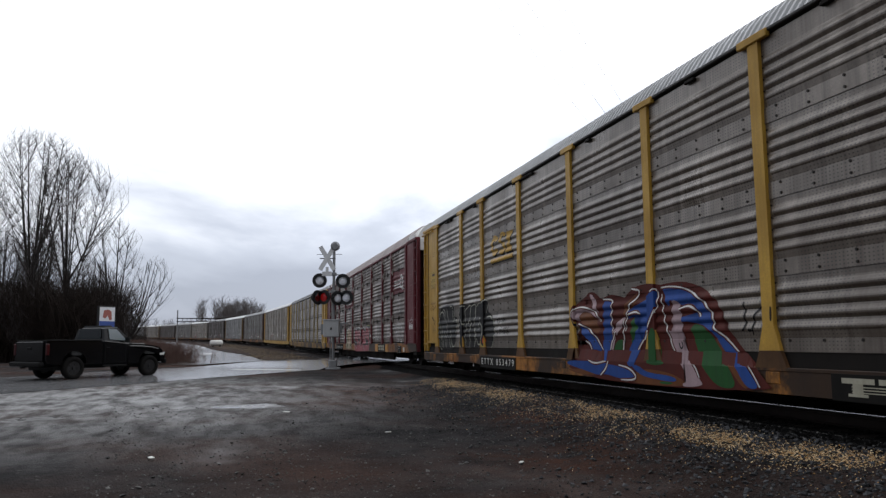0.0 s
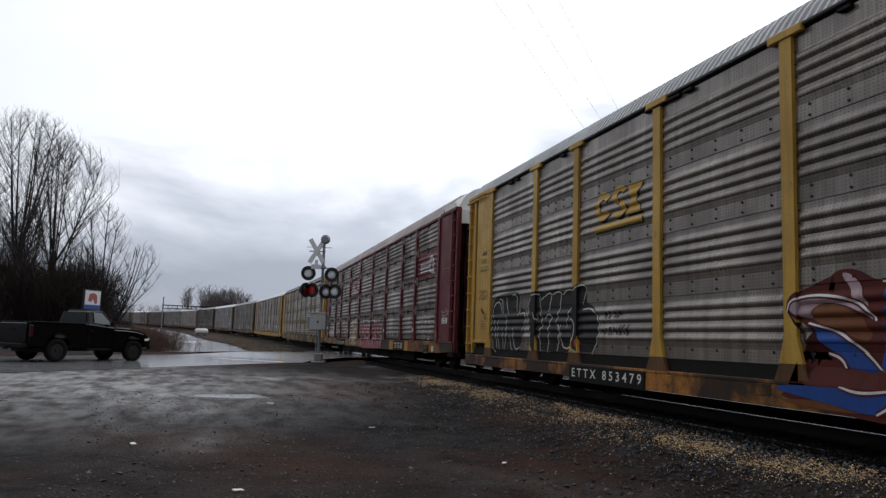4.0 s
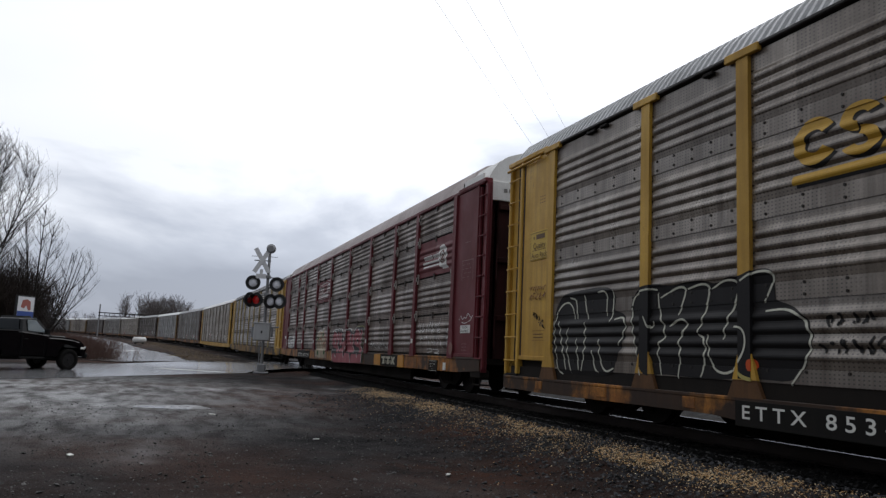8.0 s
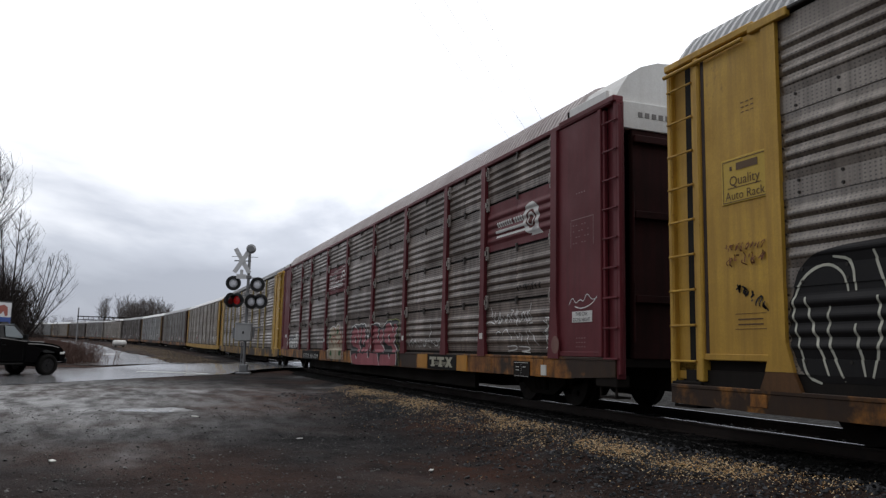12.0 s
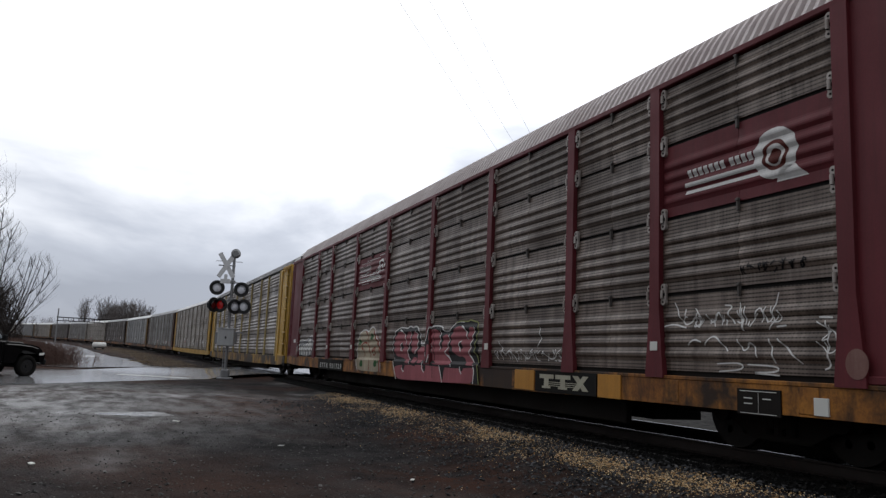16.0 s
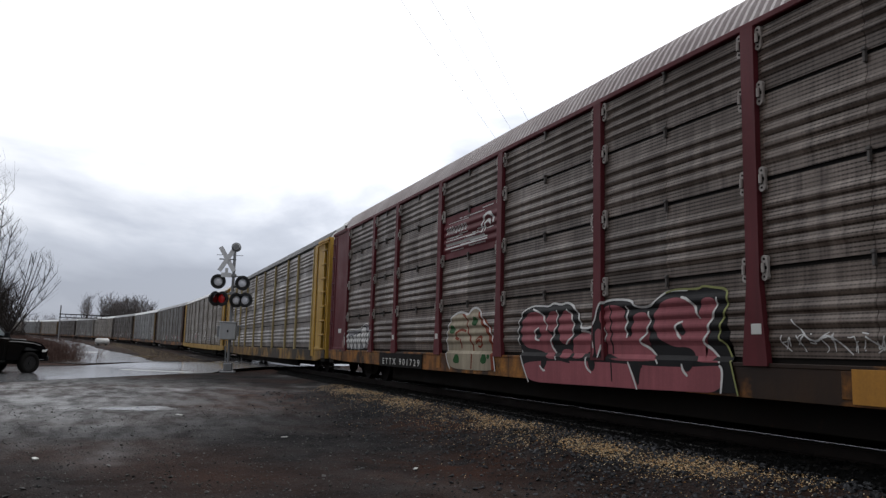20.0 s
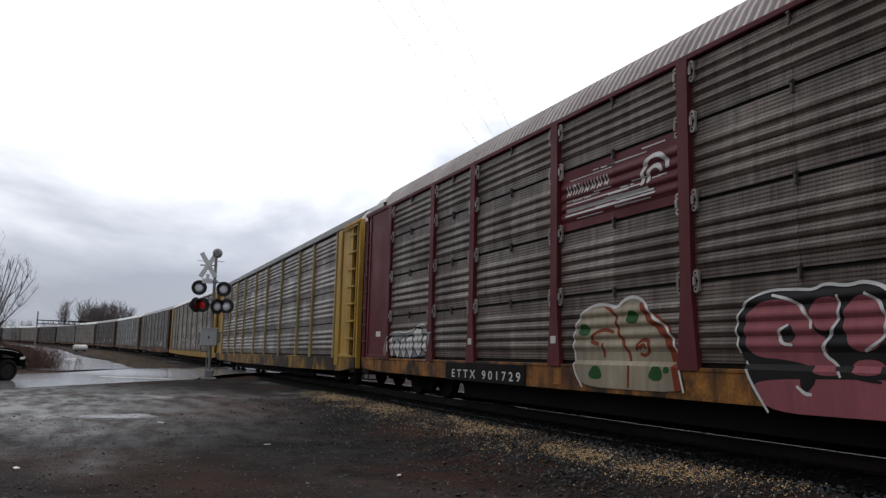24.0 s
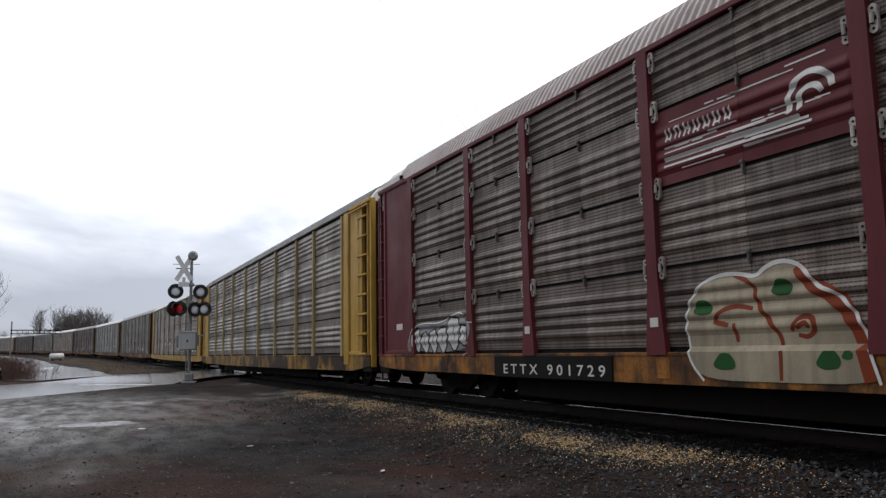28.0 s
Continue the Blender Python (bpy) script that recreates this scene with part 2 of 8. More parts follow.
M["foot"] = weathered("rust_brown_foot", (0.15, 0.068, 0.022), (0.045, 0.024, 0.012), 0.65, 0, 0.7, 1.0, 0.6)
M["roof_white"] = weathered("pale_roof", (0.75, 0.75, 0.75), (0.55, 0.55, 0.55), 0.5, 0, 0.5)
M["end_brown"] = weathered("dark_end_paint", (0.05, 0.028, 0.02), (0.02, 0.014, 0.012), 0.6, 0, 0.6)
M["print_brown"] = mat("dark_print", (0.10, 0.05, 0.012), 0.6)
M["plate_black"] = weathered("plate_black", (0.007, 0.007, 0.007), (0.016, 0.014, 0.012), 0.7, 0, 0.5, spec=0.12)
M["yellow"] = weathered("yellow_paint", (0.66, 0.40, 0.055), (0.30, 0.165, 0.035), 0.5, 0, 0.65, 1.0, 0.7)
M["red"] = weathered("oxide_red_paint", (0.160, 0.022, 0.030), (0.080, 0.016, 0.019), 0.55, 0, 0.6, 1.0, 0.2, spec=0.3)
M["eave_grey"] = weathered("dark_eave_steel", (0.085, 0.083, 0.08), (0.03, 0.028, 0.026), 0.6, 0.1, 0.6)
M["faint_dark"] = mat("worn_dark_print", (0.20, 0.19, 0.18), 0.6)
M["white_paint"] = weathered("white_paint", (0.84, 0.84, 0.82), (0.52, 0.50, 0.47), 0.5, 0, 0.3, 1.0, 0.2)
M["roof"] = weathered("galvanised_roof", (0.55, 0.56, 0.57), (0.32, 0.32, 0.32), 0.5, 0.1, 0.5)
M["roof_red"] = weathered("dusty_roof", (0.58, 0.53, 0.52), (0.34, 0.28, 0.275), 0.5, 0.1, 0.5)


def sill_paint(name, fresh, worn, black):
    """Orange paint under oil, brake dust and rust: whole stretches gone black, dark runs from the top edge."""
    m = mat(name, fresh, 0.55, 0, 0.3)
    n = Nodes(m)
    c = n.mix(n.ramp(n.noise((1, 0.5, 1), 1.0, 5, 0.6), [(0.42, grey(0)), (0.66, grey(0.9))]), fresh, worn)
    c = n.mix(n.ramp(n.noise((1, 0.42, 0.5), 1.15, 6, 0.62, (4, 11, 2)), [(black, grey(0)), (black + 0.09, grey(0.94))]), c, (0.014, 0.010, 0.008))
    c = n.mix(n.ramp(n.noise((1, 2.4, 0.6), 1.5, 7, 0.68, (1, 3, 8)), [(0.45, grey(0)), (0.66, grey(0.9))]), c, (0.022, 0.013, 0.009))
    c = n.mix(n.ramp(n.noise((1, 1, 1), 24, 5, 0.7), [(0.3, grey(0.5)), (0.6, grey(0))]), c, (0.03, 0.014, 0.008))
    n.color(c)
    n.bump(n.noise((1, 1, 1), 20, 4), 0.15, 0.01)
    return m


M["sill"] = sill_paint("orange_sill_paint", (0.50, 0.205, 0.032), (0.17, 0.058, 0.016), 0.45)
M["sill_yellow"] = sill_paint("grimy_yellow_sill", (0.50, 0.285, 0.045), (0.24, 0.115, 0.028), 0.455)
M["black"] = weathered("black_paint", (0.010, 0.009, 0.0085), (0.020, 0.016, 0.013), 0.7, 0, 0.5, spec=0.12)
# grimy steel, darkened further: the shade beneath the cars is in its colour
M["grime"] = weathered("oily_shaded_steel", (0.010, 0.009, 0.008), (0.016, 0.012, 0.010), 0.8, 0.0, 0.6, spec=0.1)
M["rail_head"] = mat("worn_rail_head", (0.07, 0.07, 0.073), 0.24, 1.0)
# ballast under the train: oil, and the train's shade put into the near-black
M["oiled_shade"] = wet_ground("oiled_ballast", (0.006, 0.006, 0.006), (0.003, 0.003, 0.003), (0.012, 0.010, 0.008), 0.9, 1.0, 0.66, 0.9, 0.04)
M["rail_side"] = weathered("rusty_rail", (0.020, 0.012, 0.009), (0.010, 0.007, 0.006), 0.8, 0, 0.6)
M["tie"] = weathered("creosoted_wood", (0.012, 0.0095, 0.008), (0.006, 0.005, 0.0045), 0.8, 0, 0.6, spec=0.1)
M["letters"] = mat("white_lettering", (0.66, 0.66, 0.62), 0.6)
M["alu"] = weathered("grey_aluminium", (0.30, 0.305, 0.315), (0.15, 0.15, 0.15), 0.45, 0.5, 0.4, 1.0, 0.05)
M["dirt"] = wet_ground("wet_dirt", (0.041, 0.037, 0.037), (0.012, 0.011, 0.0115), (0.074, 0.034, 0.021), 0.55, 1.0, 0.535, 0.70, soaked_sheen=(-4.2, 20.5, 9.5, 11.5))
M["earth"] = wet_ground("brown_bank_earth", (0.070, 0.046, 0.033), (0.030, 0.021, 0.016), (0.10, 0.070, 0.048), 0.9, 1.6, 0.52, 0.9)
M["ballast"] = wet_ground("ballast_stone", (0.014, 0.0147, 0.017), (0.0055, 0.0058, 0.007), (0.07, 0.05, 0.04), 0.5, 1.0, 0.66, 0.8)
M["sign_yellow"] = weathered("sign_yellow", (0.62, 0.42, 0.06), (0.40, 0.26, 0.05), 0.5, 0, 0.3)
M["disc_paint"] = weathered("faded_disc", (0.34, 0.22, 0.19), (0.16, 0.07, 0.06), 0.6, 0, 0.8)
M["faint_print"] = mat("faint_print", (0.30, 0.19, 0.18), 0.6)
# base lifted far above wet asphalt: the sky's sheen is in its colour
M["asphalt"] = wet_ground("wet_asphalt_sheen", (0.24, 0.243, 0.25), (0.18, 0.182, 0.187), (0.16, 0.155, 0.15), 0.20, 0.6, 0.78, 0.30, 1.0, 0.3)
M["track_dirt"] = wet_ground("pale_wet_dirt", (0.14, 0.132, 0.125), (0.075, 0.07, 0.066), (0.10, 0.078, 0.06), 0.42, 0.7, 0.66, 0.40, 0.9, 0.6)
M["line_paint"] = weathered("road_paint", (0.62, 0.62, 0.60), (0.34, 0.34, 0.33), 0.4, 0, 0.5)
M["car_black"] = mat("black_car_paint", (0.0025, 0.0025, 0.003), 0.22, 0, 0.22)
M["car_black"].node_tree.nodes["Principled BSDF"].inputs["Coat Weight"].default_value = 0.0
M["trim_black"] = mat("black_plastic", (0.012, 0.012, 0.013), 0.55)
M["truck_trim"] = mat("black_truck_trim", (0.005, 0.005, 0.005), 0.7, 0, 0.15)
M["rubber"] = weathered("tyre_rubber", (0.005, 0.005, 0.005), (0.009, 0.008, 0.007), 0.85, 0, 0.5, spec=0.12)
M["rim"] = weathered("dull_alloy", (0.03, 0.03, 0.032), (0.014, 0.013, 0.012), 0.5, 0.4, 0.5)
M["glass_dark"] = mat("tinted_glass", (0.03, 0.035, 0.04), 0.06)
# grey-blue base colour stands in for sky mirrored by the glass
M["glass_pale"] = mat("sky_pale_glass", (0.30, 0.34, 0.36), 0.08)
M["lamp_red"] = mat("tail_lamp_red", (0.035, 0.003, 0.004), 0.35, 0, 0.2)
# unlit lenses: the reflected sky is put into their pale colour
M["lens_sky"] = mat("signal_lens_sky_pale", (0.80, 0.82, 0.88), 0.2)
M["lens_red"] = mat("signal_lens_lit", (0.30, 0.01, 0.01), 0.25)
M["lens_red"].node_tree.nodes["Principled BSDF"].inputs["Emission Color"].default_value = (1.0, 0.02, 0.02, 1)
M["lens_red"].node_tree.nodes["Principled BSDF"].inputs["Emission Strength"].default_value = 0.04
M["lens_dim"] = mat("signal_lens_red_unlit", (0.12, 0.008, 0.008), 0.2)
M["bark"] = weathered("grey_brown_bark", (0.030, 0.025, 0.023), (0.012, 0.01, 0.009), 0.85, 0, 0.6)
M["twig"] = mat("brown_twigs", (0.048, 0.040, 0.038), 0.9)
# paler than the near twigs: distance haze is painted into the colour
M["far_twig_haze"] = mat("hazed_brown_twigs", (0.10, 0.087, 0.083), 0.95)
M["end_dark"] = weathered("grimy_dark_red", (0.045, 0.010, 0.010), (0.016, 0.008, 0.007), 0.7, 0, 0.7, spec=0.12)
M["brush"] = mat("dark_brush", (0.022, 0.0165, 0.014), 0.95, 0, 0.1)
M["cable"] = mat("grey_cable", (0.55, 0.55, 0.57), 0.6)
M["russet"] = mat("russet_brush", (0.075, 0.038, 0.028), 0.9)
M["dead_grass"] = mat("dead_grass", (0.19, 0.145, 0.085), 0.9)
M["sign_white"] = weathered("sign_white", (0.70, 0.71, 0.73), (0.5, 0.5, 0.5), 0.4, 0, 0.3)
M["sign_blue"] = mat("sign_blue", (0.04, 0.08, 0.28), 0.4)
M["sign_red"] = mat("sign_red", (0.30, 0.09, 0.07), 0.5)


def stone_mat(name, dark, pale, spec=0.3):
    m = mat(name, dark, 0.6, 0, spec)
    n = Nodes(m)
    geo = n.add("ShaderNodeNewGeometry")
    n.color(n.ramp(geo.outputs["Random Per Island"], [(0.0, dark), (0.75, tuple((a + b) / 2 for a, b in zip(dark, pale))), (1.0, pale)]))
    n.bump(n.noise((1, 1, 1), 90, 4), 0.5, 0.004)
    return m


M["stone"] = stone_mat("ballast_grey", (0.005, 0.0055, 0.0068), (0.075, 0.077, 0.084))
M["stone_brown"] = stone_mat("gravel_brown", (0.008, 0.0075, 0.007), (0.13, 0.125, 0.12))
M["corn"] = stone_mat("corn_yellow", (0.42, 0.21, 0.05), (1.0, 0.84, 0.56))


def water_mat():
    m = mat("muddy_water", (0.05, 0.047, 0.045), 0.2, 0, 0.5)
    n = Nodes(m)
    a = n.noise((1, 1, 1), 1.7, 5)
    n.rough(n.ramp(a, [(0.35, grey(0.10)), (0.62, grey(0.5))]))
    n.bump(n.noise((1, 1, 1), 14, 4), 0.12, 0.02)
    return m


M["water"] = water_mat()

# ---------------------------------------------------------------- building tools
def mesh_of(name, bm, material, smooth=False):
    me = bpy.data.meshes.new(name)
    bm.normal_update()
    bm.to_mesh(me)
    bm.free()
    for m in material if isinstance(material, (list, tuple)) else (material,):
        me.materials.append(m)
    if smooth:
        for p in me.polygons:
            p.use_smooth = True
    return me


def part(name, bm, material, parent, label="", smooth=False, at=None):
    ob = new(name, mesh_of(name, bm, material, smooth))
    ob.parent = parent
    if at is not None:
        ob.matrix_basis = at
    return tagged(ob, label)


def thing(name, label, category, group="", kind="", at=None):
    ob = tagged(new(name), label, category, group, kind)
    ob.empty_display_size = 0.2
    if at is not None:
        ob.matrix_basis = at
    return ob


def solid(name, bm, material, label, category, group="", kind="", at=None, smooth=False):
    ob = new(name, mesh_of(name, bm, material, smooth))
    if at is not None:
        ob.matrix_basis = at
    return tagged(ob, label, category, group, kind)


def box(bm, x0, x1, y0, y1, z0, z1, bevel=0.0):
    m = Matrix.Translation(((x0 + x1) / 2, (y0 + y1) / 2, (z0 + z1) / 2)) @ Matrix.Diagonal((abs(x1 - x0), abs(y1 - y0), abs(z1 - z0), 1))
    r = bmesh.ops.create_cube(bm, size=1, matrix=m)
    if bevel:
        es = list({e for v in r["verts"] for e in v.link_edges})
        bmesh.ops.bevel(bm, geom=es, offset=bevel, segments=1, affect="EDGES", clamp_overlap=True)
    return bm


def boxes(*specs, bevel=0.0):
    bm = bmesh.new()
    for s in specs:
        box(bm, *s, bevel=bevel)
    return bm


def rod(bm, a, b, r, seg=8, r2=None, caps=True):
    a, b = Vector(a), Vector(b)
    d = b - a
    m = Matrix.Translation((a + b) / 2) @ d.to_track_quat("Z", "Y").to_matrix().to_4x4()
    bmesh.ops.create_cone(bm, cap_ends=caps, segments=seg, radius1=r, radius2=r if r2 is None else r2, depth=d.length, matrix=m)
    return bm


def sweep(bm, section, y0, y1, close=False):
    """A section of (x, z) drawn along y."""
    a = [bm.verts.new((x, y0, z)) for x, z in section]
    b = [bm.verts.new((x, y1, z)) for x, z in section]
    n = len(section)
    for i in range(n if close else n - 1):
        j = (i + 1) % n
        bm.faces.new((a[i], a[j], b[j], b[i]))
    if close:
        bm.faces.new(a[::-1])
        bm.faces.new(b)
    return bm


def outline(points, thick=0.01, axis="x", at=0.0):
    """A closed flat shape given by (u, v), drawn out by thick along the axis; bent shapes are cut into triangles."""
    bm = bmesh.new()
    put = {"x": lambda u, v: (at, u, v), "y": lambda u, v: (u, at, v), "z": lambda u, v: (u, v, at)}[axis]
    f = bm.faces.new([bm.verts.new(put(u, v)) for u, v in points])
    r = bmesh.ops.extrude_face_region(bm, geom=[f])
    step = {"x": (thick, 0, 0), "y": (0, thick, 0), "z": (0, 0, thick)}[axis]
    bmesh.ops.translate(bm, vec=step, verts=[v for v in r["geom"] if isinstance(v, bmesh.types.BMVert)])
    bmesh.ops.recalc_face_normals(bm, faces=bm.faces)
    return bm


def lettering(text, size, extrude=0.0, bold=0.0):
    """A mesh of the built-in font in the plane of u, v, centred."""
    cu = bpy.data.curves.new("text", "FONT")
    cu.body, cu.size, cu.extrude, cu.align_x, cu.align_y = text, size, extrude, "CENTER", "CENTER"
    cu.resolution_u = 3
    cu.offset = bold * size
    ob = bpy.data.objects.new("text", cu)
    scene.collection.objects.link(ob)
    me = bpy.data.meshes.new_from_object(ob.evaluated_get(bpy.context.evaluated_depsgraph_get()))
    bm = bmesh.new()
    bm.from_mesh(me)
    bpy.data.objects.remove(ob)
    bpy.data.meshes.remove(me)
    return bm

# ---------------------------------------------------------------- autorack cars
SIDE, DECK, EAVE, HALF = 1.5, 0.85, 4.80, 14.9
RAIL_X, RAIL_Z = 8.12, 0.55
BAYS = (-13.03, -10.02, -7.84, -4.82, -1.68, 1.69, 4.79, 7.88, 9.97, 12.82)
ROWS = 4
# the four rows of sheets, foot to head: bolted bands on the first car, open seams on the others
EDGES = {"banded": (0.70, 1.685, 2.67, 3.655, 4.80), "seamed": (0.905, 1.925, 2.945, 3.965, 4.80)}


def ridge_line(kind, k, gap=0.0):
    """Heights and depths of row k of the side: four pressed ridges between flat strips."""
    z0, z1 = EDGES[kind][k], EDGES[kind][k + 1]
    if kind == "banded":
        # the sheet above laps over this one in a flat bolted band
        out = [(max(z0, 0.745), 0.014), (z0 + 0.21, 0.014), (z0 + 0.212, 0.0)]
        foot, step, deep = z0 + 0.285, 0.157, 0.036
    else:
        foot = z0 + (0.19 if k == 3 else 0.17)
        step = (z1 - foot - (0.07 if k == 3 else 0.20)) / 4
        deep = 0.034
        out = [(z0 + gap, 0.0), (foot - 0.02, 0.0)]
    for q in range(4):
        z = foot + q * step
        out += [(z + 0.12 * step, 0.50 * deep), (z + 0.25 * step, 0.90 * deep), (z + 0.38 * step, deep), (z + 0.51 * step, 0.88 * deep), (z + 0.82 * step, 0.14 * deep), (z + 0.97 * step, 0.0)]
    out.append((z1 - gap - 0.001, 0.0))
    return out


def all_ridges(kind, gap=0.0):
    return [p for k in range(ROWS) for p in ridge_line(kind, k, gap)]


def depth_at(z, line):
    if z <= line[0][0] or z >= line[-1][0]:
        return 0.0
    for (a, da), (b, db) in zip(line, line[1:]):
        if a <= z <= b:
            return da + (db - da) * (z - a) / max(b - a, 1e-6)
    return 0.0


def drape(bm, line, lift=0.005, flat_below=DECK + 0.02):
    """Lays a flat shape in (y, z) on the corrugated side."""
    lo, hi = min(v.co.z for v in bm.verts), max(v.co.z for v in bm.verts)
    for z, _ in line + [(flat_below, 0)]:
        if lo < z < hi:
            bmesh.ops.bisect_plane(bm, geom=bm.verts[:] + bm.edges[:] + bm.faces[:], plane_co=(0, 0, z), plane_no=(0, 0, 1), dist=1e-5)
    for v in bm.verts:
        d = depth_at(v.co.z, line) if v.co.z > flat_below + 1e-3 else 0.058
        v.co.x = -SIDE - d - lift
    return bm


def blob(points, rounds=3):
    """Chaikin smoothing of a closed outline."""
    p = [Vector(q) for q in points]
    for _ in range(rounds):
        p = [c for a, b in zip(p, p[1:] + p[:1]) for c in (a * 0.75 + b * 0.25, a * 0.25 + b * 0.75)]
    return p


def soft_line(points, rounds=3):
    p = [Vector(q) for q in points]
    for _ in range(rounds):
        p = [p[0]] + [c for a, b in zip(p, p[1:]) for c in (a * 0.75 + b * 0.25, a * 0.25 + b * 0.75)] + [p[-1]]
    return p


def filled(points, y0, z0, mirror=-1):
    """A filled shape; u runs to the reader's right, which is towards smaller y."""
    bm = bmesh.new()
    f = bm.faces.new([bm.verts.new((0, y0 + mirror * u, z0 + v)) for u, v in points])
    bmesh.ops.triangulate(bm, faces=[f])
    return bm


def stroke(lines, width, y0, z0, taper=0.0):
    """Painted lines of a given width, one quad strip for each line of (u, v)."""
    bm = bmesh.new()
    for pts in lines:
        pts = [Vector(p) for p in pts]
        left, right = [], []
        for i, p in enumerate(pts):
            d = (pts[min(i + 1, len(pts) - 1)] - pts[max(i - 1, 0)])
            d = d.normalized() if d.length > 1e-6 else Vector((1, 0))
            w = width * (0.5 - taper * 0.5 * abs(2 * i / max(len(pts) - 1, 1) - 1))
            q = Vector((-d.y, d.x)) * w
            left.append(bm.verts.new((0, y0 - (p + q).x, z0 + (p + q).y)))
            right.append(bm.verts.new((0, y0 - (p - q).x, z0 + (p - q).y)))
        for i in range(len(pts) - 1):
            bm.faces.new((left[i], left[i + 1], right[i + 1], right[i]))
    return bm


def closed(points):
    return list(points) + [points[0]]


def writing(text, size, y0, z0, stretch=1.0, x=-SIDE - 0.05, bold=0.0, length=0.0):
    """Letters facing the near side, drawn out to a given length if there is one."""
    bm = lettering(text, size, 0.0, bold)
    if length:
        lo, hi = min(v.co.x for v in bm.verts), max(v.co.x for v in bm.verts)
        for v in bm.verts:
            v.co.x = (v.co.x - (lo + hi) / 2) * length / (hi - lo)
    for v in bm.verts:
        v.co = Vector((x, y0 - v.co.x * stretch, z0 + v.co.y))
    return bm


def flat_bars(rows, x):
    """Thin painted bars (y0, y1, z0, z1) standing for small print."""
    bm = bmesh.new()
    for y0, y1, z0, z1 in rows:
        bm.faces.new([bm.verts.new((x, y, z)) for y, z in ((y1, z0), (y0, z0), (y0, z1), (y1, z1))])
    return bm


def letters(name, bm, material, parent, label):
    """Every letter a part of its own."""
    left = set(bm.verts)
    while left:
        seed = left.pop()
        piece, edge = {seed}, [seed]
        while edge:
            for e in edge.pop().link_edges:
                for v in e.verts:
                    if v not in piece:
                        piece.add(v)
                        edge.append(v)
        left -= piece
        one = bmesh.new()
        twin = {v: one.verts.new(v.co) for v in piece}
        for f in {f for v in piece for f in v.link_faces}:
            one.faces.new([twin[v] for v in f.verts])
        part(name, one, material, parent, label)
    bm.free()


mesh_cache = {}


def shared_part(key, name, make, material, parent, label="", at=None, smooth=False):
    """A part whose mesh is made once and used again."""
    if key not in mesh_cache:
        mesh_cache[key] = mesh_of(name, make(), material, smooth)
    ob = new(name, mesh_cache[key])
    ob.parent = parent
    if at is not None:
        ob.matrix_basis = at
    return tagged(ob, label)


def panel_mesh(width, kind, k, gap, ends=(1, 1)):
    """One sheet of row k; its ridges run out flat just before the posts."""
    bm = bmesh.new()
    line = ridge_line(kind, k, gap)
    back = -SIDE + 0.025
    h = width / 2
    stations = [(-h, 0.0 if ends[0] else 1.0)] + ([(-h + 0.05, 0.15), (-h + 0.13, 1.0)] if ends[0] else []) + ([(h - 0.13, 1.0), (h - 0.05, 0.15)] if ends[1] else []) + [(h, 0.0 if ends[1] else 1.0)]
    rows = []
    for y, f in stations:
        rows.append([bm.verts.new((-SIDE - (d if kind == "banded" and d == 0.014 else d * f), y, z)) for z, d in line] + [bm.verts.new((back, y, line[-1][0])), bm.verts.new((back, y, line[0][0]))])
    n = len(rows[0])
    for p, q in zip(rows, rows[1:]):
        for i in range(n):
            j = (i + 1) % n
            bm.faces.new((p[i], p[j], q[j], q[i]))
    bm.faces.new(rows[0][::-1])
    bm.faces.new(rows[-1])
    bmesh.ops.recalc_face_normals(bm, faces=bm.faces)
    return bm


def roof_section(z0, rise, inset=0.0):
    out = []
    half = [(1.50, 0.0), (1.44, 0.13), (1.34, 0.36), (1.20, 0.60), (0.98, 0.79), (0.66, 0.93), (0.0, 1.0)]
    out = [(-x, z0 + rise * k) for x, k in half] + [(x, z0 + rise * k) for x, k in half[-2::-1]]
    return out


def roof_mesh(z0, rise, y0, y1, pitch=0.157):
    """Arched sheet with ribs across the car."""
    bm = bmesh.new()
    ys = []
    y = y0
    while y < y1 - 1e-6:
        ys += [(y, 0.0), (y + 0.40 * pitch, 0.0), (y + 0.52 * pitch, 0.05), (y + 0.88 * pitch, 0.05)]
        y += pitch
    ys.append((y1, 0.0))
    last = None
    for y, up in ys:
        sec = roof_section(z0, rise)
        row = []
        for k, (x, z) in enumerate(sec):
            n = Vector((x * 0.6, 0, (z - z0) + 0.25)).normalized() * up
            row.append(bm.verts.new((x + n.x, y, z + n.z)))
        if last:
            for i in range(len(row) - 1):
                bm.faces.new((last[i], last[i + 1], row[i + 1], row[i]))
        last = row
    bmesh.ops.recalc_face_normals(bm, faces=bm.faces)
    return bm


def plain_roof(z0, rise, y0, y1):
    bm = bmesh.new()
    sweep(bm, roof_section(z0, rise), y0, y1, close=True)
    bmesh.ops.recalc_face_normals(bm, faces=bm.faces)
    return bm


